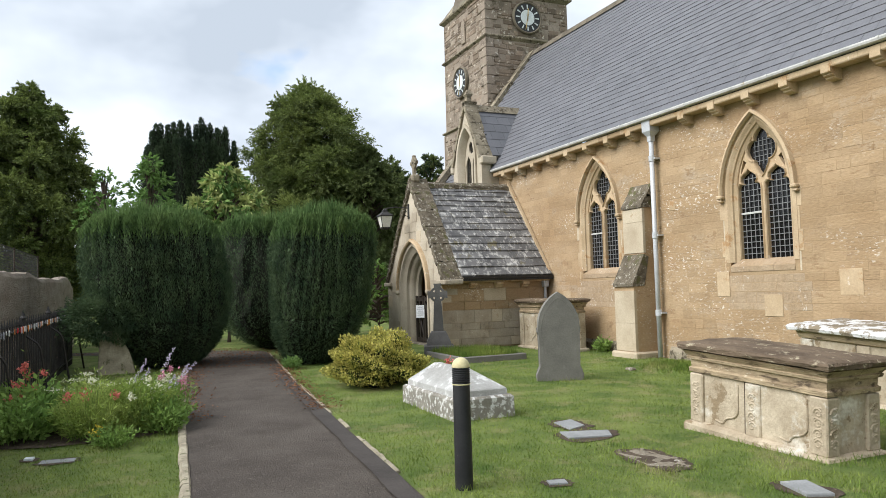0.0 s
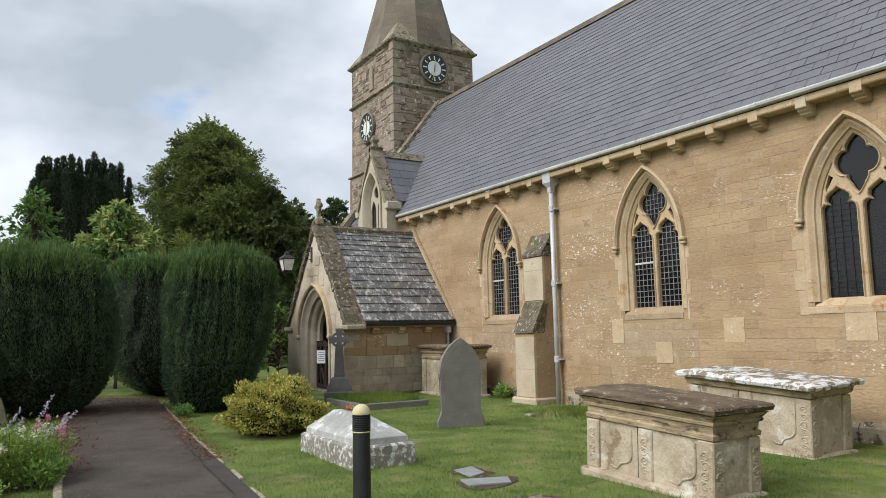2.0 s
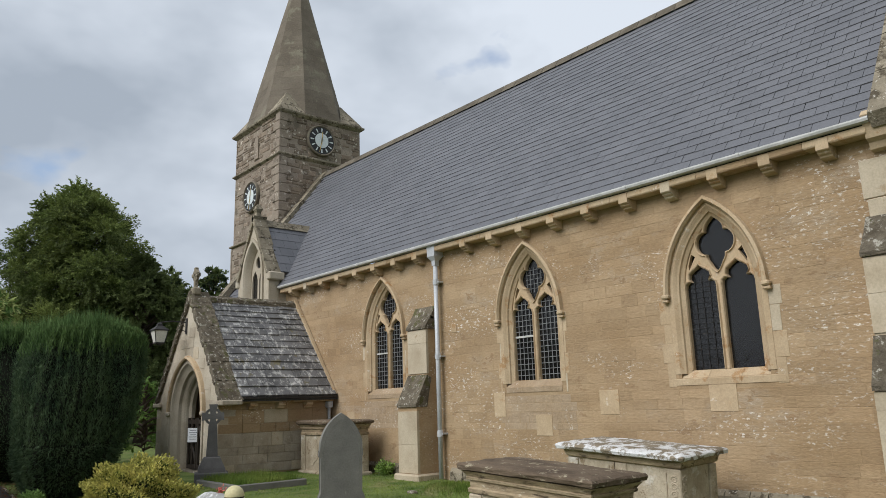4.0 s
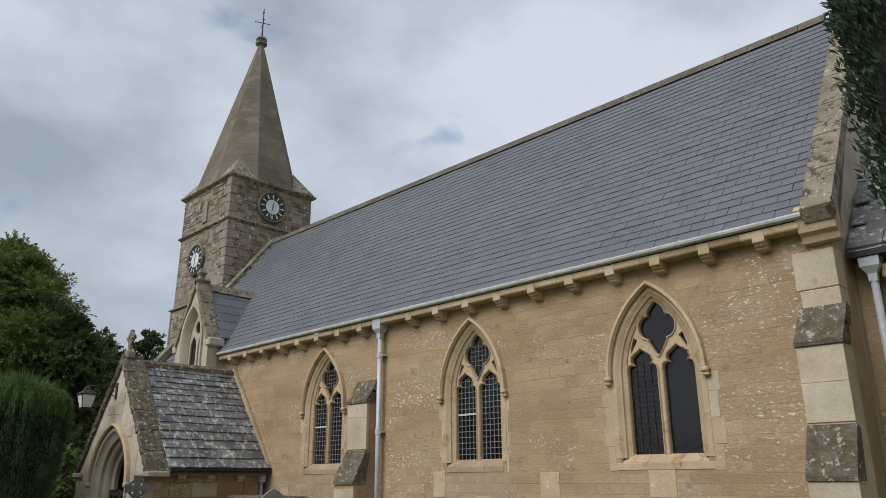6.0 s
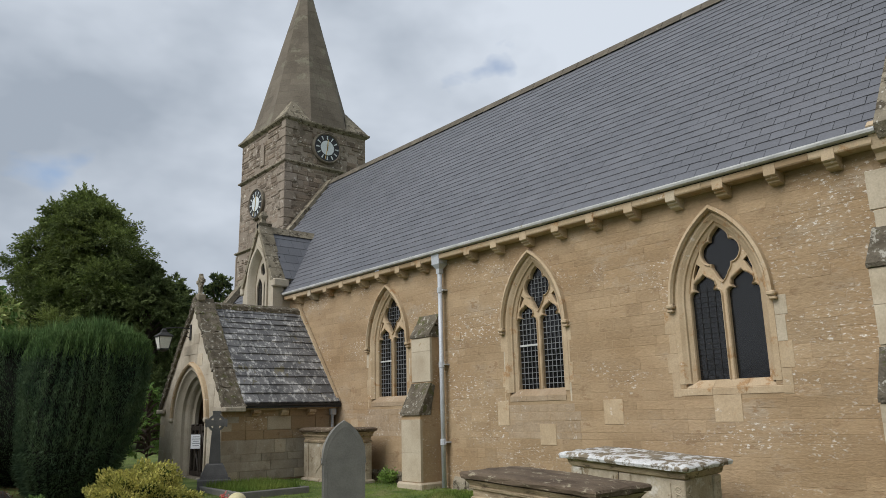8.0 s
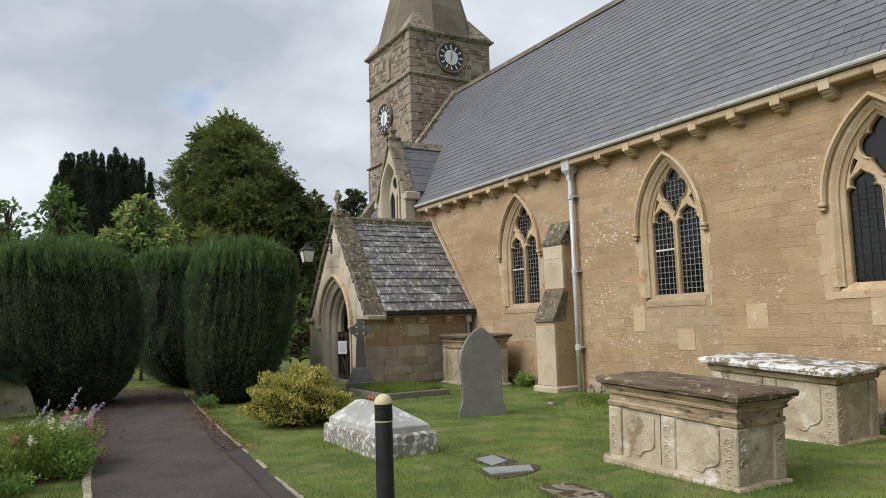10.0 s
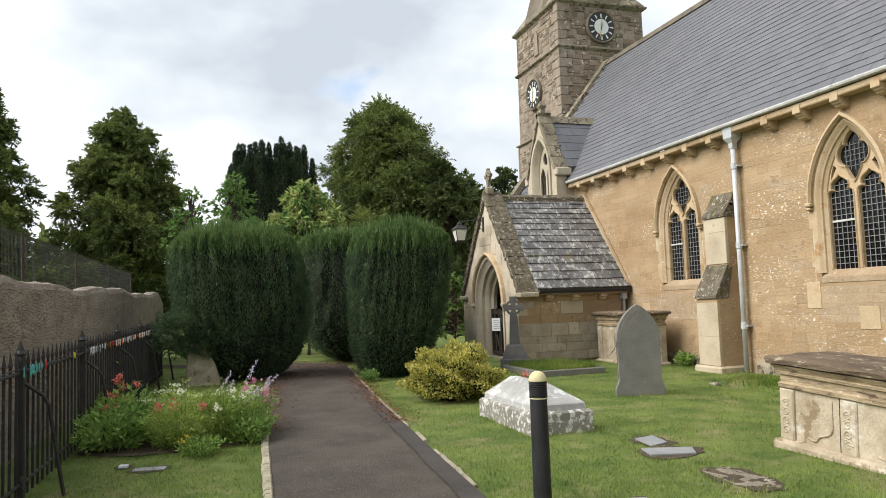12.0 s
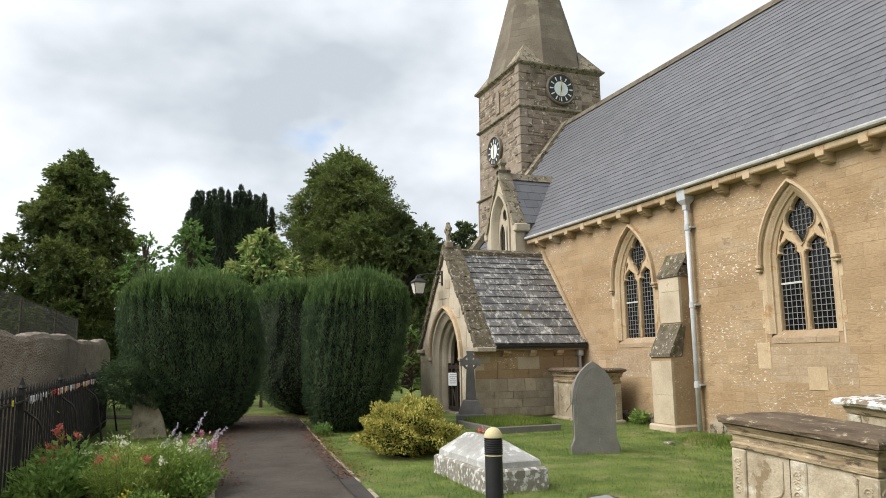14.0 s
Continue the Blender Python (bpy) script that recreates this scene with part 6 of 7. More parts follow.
def headstone():
    x, y = 6.24, 9.82
    g = grade(x, y)
    hs = thing("headstone", x, y, g, "plain grey stone headstone with pointed arched top", "headstone")
    m = pose(x, y, g, 0, 0, -19)
    pts = [(0.36, -0.2), (0.37, 0.10), (0.335, 0.16), (0.315, 0.22), (0.305, 0.28), (0.31, 0.72), (0.34, 0.76), (0.325, 0.82)]
    r, off = 0.62, 0.29
    for k in range(0, 9):
        a = math.acos(off / r) * k / 8
        pts.append((-off + r * math.cos(a), 0.83 + r * math.sin(a)))
    pts += [(-u, v) for u, v in pts[:-1]][::-1]
    bm = prism(pts, -0.065, 0.065, lambda u, v, d: (u, d, v))
    bmesh.ops.bevel(bm, geom=[e for e in bm.edges if abs(e.verts[0].co.y - e.verts[1].co.y) < 1e-4], offset=0.012, segments=2, affect="EDGES")
    bmesh.ops.transform(bm, matrix=m, verts=bm.verts)
    part("stone", bm, GREY_STONE, hs)
    # recessed border line round the face
    inner = [(u * 0.88, 0.12 + (v - 0.1) * 0.93) for u, v in pts if v > 0.25]
    ring = loft([[(u, -0.066 - d, v) for u, v in [(a * k, b * (0.985 if k < 1 else 1)) for a, b in inner]] for k, d in ((1.0, 0.0), (0.985, 0.0025), (0.965, 0.0))], closed=False, capped=False)
    bmesh.ops.transform(ring, matrix=m, verts=ring.verts)
    part("border_moulding", ring, GREY_STONE, hs)
    # worn inscription: raised faint lines that cannot be read
    rng = random.Random(2)
    for k in range(7):
        w = rng.uniform(0.14, 0.21)
        bm = box(-w, w, -0.0660, -0.0652, 1.0 - 0.075 * k, 1.007 - 0.075 * k)
        bmesh.ops.transform(bm, matrix=m, verts=bm.verts)
        part("inscription_line", bm, GREY_STONE, hs)


def celtic_cross():
    x, y = 6.42, 15.0
    g = grade(x, y)
    cr = thing("cross_memorial", x, y, g, "dark grey wheel-headed stone cross on a stepped base", "cross")
    m = pose(x, y, g, 0, 0, -22)

    def put(name, bm):
        bmesh.ops.transform(bm, matrix=m, verts=bm.verts)
        return part(name, bm, CROSS_STONE, cr)
    sq = ((-1, -1), (1, -1), (1, 1), (-1, 1))
    put("step", loft([[(a * 0.31 * k, b * 0.25 * k, z) for a, b in sq] for k, z in ((1.06, -0.1), (1.06, 0.16), (1.0, 0.18))]))
    put("base", loft([[(a * p, b * q, z) for a, b in sq] for p, q, z in ((0.27, 0.2, 0.18), (0.26, 0.19, 0.26), (0.17, 0.14, 0.46), (0.15, 0.12, 0.48))]))
    put("shaft", loft([[(a * p, b * 0.075, z) for a, b in sq] for p, z in ((0.115, 0.48), (0.085, 1.1), (0.075, 1.15))]))
    cz = 1.29
    bm = bmesh.new()
    add_loft(bm, [[(r * math.cos(k * 0.2618), d, cz + r * math.sin(k * 0.2618)) for k in range(24)] for r, d in ((0.125, -0.05), (0.175, -0.05), (0.175, 0.05), (0.125, 0.05), (0.125, -0.05))], capped=False)
    put("wheel", bm)
    put("cross_head", prism([(0.075, 1.13), (0.055, cz - 0.06), (0.06, cz - 0.055), (0.22, cz - 0.085), (0.22, cz + 0.085), (0.06, cz + 0.055), (0.055, cz + 0.06), (0.085, 1.535), (-0.085, 1.535), (-0.055, cz + 0.06), (-0.06, cz + 0.055), (-0.22, cz + 0.085), (-0.22, cz - 0.085), (-0.06, cz - 0.055), (-0.055, cz - 0.06), (-0.075, 1.13)], -0.065, 0.065, lambda u, v, d: (u, d, v)))


def kerbed_grave():
    x0, x1, y0, y1 = 5.92, 7.35, 12.75, 14.55
    g = grade(6, 13.6)
    kg = thing("kerbed_grave", (x0 + x1) / 2, (y0 + y1) / 2, g, "grassed grave plot with low grey stone kerbs", "grave")
    w, t = 0.09, 0.11
    for a in ((x0, x0 + w, y0 + w + 0.004, y1 - w - 0.004), (x1 - w, x1, y0 + w + 0.004, y1 - w - 0.004), (x0, x1, y0, y0 + w), (x0, x1, y1 - w, y1)):
        part("kerb", box(*a, g - 0.1, g + t, 0.015), GREY_STONE, kg)
    rng = np.random.default_rng(50)
    n = 9000
    p = np.stack([rng.uniform(x0 + w, x1 - w, n), rng.uniform(y0 + w, y1 - w, n), np.full(n, g + 0.01)], 1)
    d = np.array([[0, 0, 1.0]]) + rng.normal(0, 0.35, (n, 3))
    leaf_part("long_grass", p, d, rng.uniform(0.10, 0.26, n), rng.uniform(0.003, 0.006, n), 51, BLADE, kg, "long uncut grass")


def coped_stone():
    x, y, w, ln = 3.80, 8.42, 0.74, 1.62
    g = grade(x, y)
    cs = thing("coped_gravestone", x, y, g, "low coped gravestone thick with white lichen", "gravestone")
    hw, hl = w / 2, ln / 2
    rect = lambda e, z: [(x - hw - e, y - hl - e, z), (x + hw + e, y - hl - e, z), (x + hw + e, y + hl + e, z), (x - hw - e, y + hl + e, z)]
    part("plinth", loft([rect(0.02, g - 0.1), rect(0.015, g + 0.22), rect(-0.01, g + 0.245)]), COPED_SIDE, cs)
    top = loft([rect(-0.04, g + 0.245), rect(-0.045, g + 0.31), rect(-0.06, g + 0.325), [(x - 0.06, y - 0.36, g + 0.515), (x + 0.06, y - 0.36, g + 0.515), (x + 0.06, y + 0.55, g + 0.515), (x - 0.06, y + 0.55, g + 0.515)], [(x - 0.04, y - 0.34, g + 0.53), (x + 0.04, y - 0.34, g + 0.53), (x + 0.04, y + 0.53, g + 0.53), (x - 0.04, y + 0.53, g + 0.53)]])
    part("coped_top", top, COPED_STONE, cs)
    fx, fy = x + 0.06, y + 0.3
    posy = thing("posy", fx, fy, g + 0.515, "small red posy resting on the coped gravestone", "flowers")
    rng = np.random.default_rng(9)
    n = 60
    p = np.array([[fx, fy, g + 0.54]]) + rng.normal(0, 0.025, (n, 3))
    leaf_part("petals", p, rng.normal(0, 1, (n, 3)) + np.array([[0, 0, 0.6]]), rng.uniform(0.02, 0.05, n), rng.uniform(0.008, 0.014, n), 10, PETAL_RED, posy)


def ledger_slab(pts, mat, label, lift=0.03, seed=1):
    cx, cy = sum(p[0] for p in pts) / len(pts), sum(p[1] for p in pts) / len(pts)
    s = thing("ledger_slab", cx, cy, grade(cx, cy), label, "grave slab", "flat grave slabs")
    rng = random.Random(seed)
    rings = []
    for k, z in ((1.0, -0.06), (1.0, lift - 0.008), (0.985, lift)):
        rings.append([(cx + (px - cx) * k, cy + (py - cy) * k, grade(px, py) + z) for px, py in pts])
    if mat is FLAT_STONE:
        # broken into a ragged rim of fragments round bare soil
        bm = loft(rings)
        part("slab", roughened(bm, 4, 0.012, seed), mat, s)
        for k in range(20):
            px, py = pts[k % len(pts)]
            qx, qy = pts[(k + 1) % len(pts)]
            t = rng.random()
            fx, fy, r = px + (qx - px) * t + rng.uniform(-0.03, 0.03), py + (qy - py) * t + rng.uniform(-0.03, 0.03), rng.uniform(0.008, 0.026)
            outline = [(fx + r * rng.uniform(0.6, 1.2) * math.cos(i * 1.047), fy + r * rng.uniform(0.6, 1.2) * math.sin(i * 1.047)) for i in range(6)]
            part("fragment", prism(outline, 0.0, rng.uniform(0.012, 0.025), lambda u, v, d: (u, v, grade(u, v) + d)), FLAT_STONE, s)
    else:
        part("slab", loft(rings), mat, s)
    # ragged bare soil round it
    ring = []
    for k in range(24):
        a = 6.28319 * k / 24
        rx = max(abs(p[0] - cx) for p in pts) * 1.04 + 0.035
        ry = max(abs(p[1] - cy) for p in pts) * 1.04 + 0.035
        q = rng.uniform(0.84, 1.16) * (abs(math.cos(a)) ** 3 + abs(math.sin(a)) ** 3) ** -0.2
        ring.append((cx + rx * q * math.cos(a), cy + ry * q * math.sin(a), grade(cx, cy + ry * math.sin(a)) + 0.008))
    bm = bmesh.new()
    c = bm.verts.new((cx, cy, grade(cx, cy) + 0.007))
    vs = [bm.verts.new(p) for p in ring]
    for i in range(24):
        bm.faces.new((c, vs[i], vs[(i + 1) % 24]))
    part("bare_soil", bm, SOIL, s)


headstone()
celtic_cross()
kerbed_grave()
coped_stone()
ledger_slab([(4.27, 6.56), (4.52, 6.66), (4.58, 7.02), (4.32, 6.96)], LEDGER, "small grey slate ledger set in turf", 0.018, 1)
ledger_slab([(4.02, 6.20), (4.46, 6.10), (4.58, 6.33), (4.10, 6.50)], LEDGER, "pale grey slate slab lying in bare soil", 0.022, 2)
ledger_slab([(4.03, 4.98), (4.30, 4.82), (4.38, 5.10), (4.33, 5.52), (4.08, 5.50)], FLAT_STONE, "worn broken stone flush with the turf", 0.010, 3)
ledger_slab([(4.42, 3.80), (4.60, 3.72), (4.72, 4.06), (4.52, 4.12)], LEDGER, "grey slate slab sunk in the grass", 0.03, 4)
ledger_slab([(3.00, 4.92), (3.14, 4.88), (3.17, 4.98), (3.03, 5.02)], LEDGER, "tiny pale stone set in the lawn", 0.02, 5)
ledger_slab([(-0.86, 7.96), (-0.78, 7.94), (-0.77, 8.03), (-0.85, 8.05)], WHITE_DIAL, "small white stone in the lawn edge", 0.025, 6)
ledger_slab([(-0.72, 7.74), (-0.42, 7.70), (-0.40, 7.84), (-0.70, 7.88)], LEDGER, "low grey stone by the flower bed", 0.012, 7)


def grass_mound():
    x, y = 8.4, 9.5
    g = grade(x, y)
    gm = thing("grave_mound", x, y, g, "low grave mound of longer tufted grass", "grave")
    bm = loft([[(x + 0.46 * k * math.cos(a) , y + 0.85 * k * math.sin(a), g + z) for a in np.linspace(0, 6.2832, 25)[:-1]] for k, z in ((1.05, -0.05), (1.0, 0.03), (0.92, 0.07), (0.5, 0.10), (0.1, 0.105))])
    part("turf", bm, LAWN, gm, smooth=True)
    rng = np.random.default_rng(60)
    n = 5000
    a, r = rng.uniform(0, 6.2832, n), np.sqrt(rng.uniform(0, 1, n))
    p = np.stack([x + 0.46 * r * np.cos(a), y + 0.85 * r * np.sin(a), g + 0.10 * (1 - r ** 3)], 1)
    leaf_part("tufted_grass", p, np.array([[0, 0, 1.0]]) + rng.normal(0, 0.4, (n, 3)), rng.uniform(0.05, 0.13, n), rng.uniform(0.003, 0.006, n), 61, BLADE, gm)
    part("edging_stone", box(x - 0.56, x - 0.44, y + 0.62, y + 0.80, g - 0.05, g + 0.05, 0.02), FLAT_STONE, gm)


grass_mound()


def bollard():
    x, y = 2.395, 5.18
    g = grade(x, y)
    b = thing("bollard", x, y, g, "black bollard with ribbed neck and cream domed cap", "bollard")
    part("post", lathe([(0.072, g - 0.15), (0.070, g + 0.02), (0.066, g + 0.78), (0.066, g + 0.80)], x, y, 24), BOLLARD_BLACK, b, smooth=True)
    for k in range(8):
        z = g + 0.80 + k * 0.0165
        part("rib", lathe([(0.064, z), (0.0705, z + 0.004), (0.0705, z + 0.011), (0.064, z + 0.0155)], x, y, 24), BOLLARD_BLACK, b)
    part("band", lathe([(0.067, g + 0.792), (0.072, g + 0.795), (0.072, g + 0.800), (0.067, g + 0.803)], x, y, 24), CREAM_CAP, b)
    part("cap", lathe([(0.062, g + 0.918), (0.070, g + 0.922), (0.071, g + 0.933), (0.068, g + 0.950), (0.058, g + 0.973), (0.04, g + 0.991), (0.02, g + 1.000), (0.004, g + 1.002)], x, y, 24), CREAM_CAP, b, "cream domed cap", smooth=True)


bollard()


def golden_shrub():
    x, y = 3.60, 10.95
    g = grade(x, y)
    s = thing("golden_shrub", x, y, g, "rounded shrub with variegated golden-green leaves", "shrub")
    rng = np.random.default_rng(70)
    part("stems", tube([(x, y, g - 0.1), (x + 0.03, y, g + 0.3), (x, y, g + 0.5)], [0.05, 0.04, 0.02], 6), BARK, s)
    n = 26000
    q = unit_rows(rng.normal(size=(n, 3)))
    q[:, 2] = np.abs(q[:, 2]) * rng.choice([1, 1, 1, 1, -0.35], n)
    lump = 1 + 0.16 * np.sin(q[:, 0] * 9 + 1) * np.sin(q[:, 1] * 8) + 0.12 * np.sin(q[:, 2] * 13 + q[:, 0] * 6)
    r = lump * rng.uniform(0.72, 1.03, n)
    p = np.stack([x + 0.71 * r * q[:, 0], y + 0.70 * r * q[:, 1], g + 0.22 + 0.55 * r * q[:, 2]], 1)
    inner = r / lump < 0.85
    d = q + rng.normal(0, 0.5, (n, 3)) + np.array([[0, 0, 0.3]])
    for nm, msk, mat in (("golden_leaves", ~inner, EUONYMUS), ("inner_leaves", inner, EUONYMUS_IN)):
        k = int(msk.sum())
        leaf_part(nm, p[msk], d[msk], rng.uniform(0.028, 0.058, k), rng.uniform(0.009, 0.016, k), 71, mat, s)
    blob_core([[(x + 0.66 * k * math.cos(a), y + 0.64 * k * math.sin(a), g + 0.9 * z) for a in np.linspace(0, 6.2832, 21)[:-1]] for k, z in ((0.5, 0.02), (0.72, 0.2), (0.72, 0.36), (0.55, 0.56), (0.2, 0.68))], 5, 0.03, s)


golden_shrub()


def boulder():
    x, y = -0.12, 15.15
    g = grade(x, y)
    b = prism([(-0.44, g - 0.1), (0.24, g - 0.1), (0.14, g + 0.34), (-0.04, g + 0.72), (-0.12, g + 0.80), (-0.30, g + 0.81), (-0.39, g + 0.77)], y - 0.08, y + 0.08, lambda u, v, d: (u, d, v))
    bmesh.ops.bevel(b, geom=b.edges[:], offset=0.018, segments=1, affect="EDGES")
    bmesh.ops.triangulate(b, faces=b.faces[:])
    bmesh.ops.subdivide_edges(b, edges=[e for e in b.edges if e.calc_length() > 0.15], cuts=3, use_grid_fill=True)
    rng = random.Random(8)
    for v in b.verts:
        v.co += Vector((rng.uniform(-1, 1), rng.uniform(-1, 1), rng.uniform(-1, 1))) * 0.006
    ob = part("old_gravestone", b, KERB, None)
    tagged(ob, "pale eroded gravestone half hidden under the yew", "gravestone")


boulder()


# ---- boundary: railings, rubble wall, net ----
def fence_x(y):
    return -1.53 + 0.048 * (y - 6.6)


def railings():
    y0, y1 = 3.1, 17.7
    fence = thing("iron_railings", fence_x(9), 9.0, grade(0, 9), "black iron spear-topped railings beside the lawn", "railings")
    gz = lambda y: grade(0, y)
    for y in np.arange(4.6, 17.7, 2.4):
        X = fence_x(y)
        post = part("post", box(X - 0.035, X + 0.035, y - 0.035, y + 0.035, gz(y) - 0.2, gz(y) + 1.20, 0.008), BLACK_IRON, fence)
        part("post_cap", lathe([(0.04, gz(y) + 1.20), (0.05, gz(y) + 1.22), (0.03, gz(y) + 1.25), (0.004, gz(y) + 1.33)], X, y, 8), BLACK_IRON, post)
        part("stay", tube([(X, y, gz(y) + 0.98), (X + 0.05, y, gz(y) + 0.96), (X + 0.17, y + 0.02, gz(y) + 0.86), (X + 0.21, y + 0.03, gz(y) + 0.78), (X + 0.33, y + 0.06, gz(y) - 0.05)], 0.018, 6), BLACK_IRON, post)
    for h in (0.14, 1.06):
        part("rail", tube([(fence_x(y), y, gz(y) + h) for y in np.linspace(y0, y1, 12)], 0.017, 6), BLACK_IRON, fence)
    me = None
    y = y0
    while y < y1:
        z = gz(y)
        if me is None:
            bm = loft([[(a * i, a * j, zz) for i, j in ((-1, -1), (1, -1), (1, 1), (-1, 1))] for a, zz in ((0.0105, 0.02), (0.0105, 1.12), (0.015, 1.14), (0.012, 1.16), (0.002, 1.24))])
            ob = part("baluster", bm, BLACK_IRON)
            me = ob.data
        else:
            ob = new("baluster", me)
        ob.matrix_basis = pose(fence_x(y), y, z)
        adopt(ob, fence)
        y += 0.165


def crochet_string():
    rng = random.Random(12)
    c = thing("crochet_bunting", fence_x(9) + 0.03, 9, grade(0, 9) + 1.1, "string of crocheted coloured tassels tied along the railings", "bunting")
    pts = [(fence_x(y) + 0.03, y, grade(0, y) + 1.085 + 0.02 * math.sin(y * 4)) for y in np.arange(6.0, 17.6, 0.3)]
    part("cord", tube(pts, 0.005, 5), BLACK_DIAL, c)
    cols = {"teal": (0.12, 0.42, 0.42), "red": (0.5, 0.05, 0.05), "yellow": (0.65, 0.55, 0.06), "orange": (0.62, 0.22, 0.05), "white": (0.72, 0.72, 0.70), "grey": (0.38, 0.38, 0.42)}
    mats = {k: surface("wool_" + k, tuple(a * 0.85 for a in v), v, 8, 60, 0.95, 0.4, 0.004) for k, v in cols.items()}
    for y0, y1, names, n in ((6.9, 7.5, ("teal",), 9), (7.5, 7.7, ("red",), 3), (8.75, 8.9, ("yellow",), 2), (9.6, 10.6, ("white", "white", "grey"), 12), (10.9, 11.8, ("orange", "white", "red"), 14), (11.8, 17.5, ("white", "grey", "orange", "white"), 90)):
        for k in range(n):
            y = rng.uniform(y0, y1)
            z = grade(0, y) + 1.085
            drop = rng.uniform(0.02, 0.075)
            w = rng.uniform(0.008, 0.018)
            bm = loft([[(fence_x(y) + 0.045 + w * 0.5 * f * math.cos(t), y + w * f * math.sin(t), z + zz) for t in (0, 1.05, 2.09, 3.14, 4.19, 5.24)] for f, zz in ((0.5, 0.03), (1.0, 0.012), (0.9, -drop * 0.4), (1.15, -drop * 0.75), (0.4, -drop))])
            part("tassel", bm, mats[rng.choice(names)], c)


def boundary_wall():
    ys = np.arange(2.0, 23.6, 0.3)
    rng = random.Random(31)
    def line(y):
        return -2.24 + 0.05 * (y - 8.4)
    rings = []
    for y in ys:
        g = grade(0, y)
        top = 2.03 + 0.0093 * (y - 8.4) + 0.035 * math.sin(y * 0.9) + 0.025 * math.sin(y * 2.3 + 1) + rng.uniform(-0.012, 0.012)
        if y > 22.9:
            top -= (y - 22.9) * 0.25
        x = line(y)
        ring = []
        for k in range(9):
            ring.append((x + 0.20 - 0.03 * k / 8 + rng.uniform(-0.014, 0.014), y, g - 0.2 + (top - 0.10 - g + 0.2) * k / 8))
        ring += [(x + 0.13, y, top - 0.02), (x + 0.05, y, top + rng.uniform(-0.01, 0.015)), (x - 0.06, y, top), (x - 0.15, y, top - 0.04), (x - 0.2, y, top - 0.12), (x - 0.22, y, g - 0.2)]
        rings.append(ring)
    ob = part("boundary_wall", loft(rings), RUBBLE, None, smooth=False)
    tagged(ob, "tall grey rubble boundary wall with rounded coping", "wall", kind="structure")
    # end pier and dark gate board beyond it
    pier = thing("wall_pier", -1.5, 24.0, grade(0, 24), "dark timber gate post ending the boundary wall", "gate post")
    part("post", box(-1.66, -1.42, 23.9, 24.1, 0.1, 2.15, 0.02), DARK_WOOD, pier)


def net_x(y):
    return -2.70 + 0.05 * (y - 8.4)


def garden_net():
    net = thing("garden_netting", net_x(13), 13, 2.0, "black garden netting on thin stakes above the wall", "netting")
    top = lambda y: 2.80 - 0.006 * (y - 11)
    for y in (7.5, 11.8, 15.2, 18.6, 21.8):
        part("stake", tube([(net_x(y), y, 0.0), (net_x(y), y, top(y) + 0.03)], 0.018, 6), BARK, net)
    vs, fs = [], []
    def wire(a, b, r=0.0035):
        k = len(vs)
        for p in (a, b):
            vs.extend([(p[0], p[1] - r, p[2] - r), (p[0], p[1] + r, p[2] + r), (p[0] - r, p[1], p[2])])
        fs.extend([(k, k + 1, k + 4, k + 3), (k + 1, k + 2, k + 5, k + 4), (k + 2, k, k + 3, k + 5)])
    for y in np.arange(7.5, 21.9, 0.06):
        wire((net_x(y), y, 1.7), (net_x(y), y, top(y)))
    for z in np.arange(0, 1.1, 0.06):
        wire((net_x(7.5), 7.5, 1.7 + z), (net_x(21.8), 21.8, 1.7 + z * 0.94))
    ob = part_arrays("mesh", vs, fs, BLACK_IRON, net)
    wire_top = part("edge_cord", tube([(net_x(y), y, top(y)) for y in np.linspace(7.5, 21.8, 9)], 0.009, 5), BLACK_IRON, net)


railings()
crochet_string()
boundary_wall()
garden_net()
kerb_line(path_left, -1, "path kerbs")
kerb_line(path_right, 1, "path kerbs")


# ---- flower bed ----
def flower_bed_soil():
    bm = bmesh.new()
    rng = random.Random(19)
    pts = [(-1.38, 8.9), (-1.1, 8.62), (-0.7, 8.50), (-0.2, 8.52), (0.25, 8.60), (0.50, 8.85), (0.62, 9.5), (0.60, 9.9), (0.2, 10.05), (-0.6, 10.1), (-1.2, 10.15), (-1.33, 9.8)]
    c = bm.verts.new((-0.4, 9.3, grade(0, 9.3) + 0.03))
    vs = [bm.verts.new((x, y, grade(x, y) + 0.012)) for x, y in pts]
    for i in range(len(vs)):
        bm.faces.new((c, vs[i], vs[(i + 1) % len(vs)]))
    ob = part("flower_bed", bm, SOIL, None)
    tagged(ob, "dark soil flower bed between lawn and path", "flower bed", kind="structure")


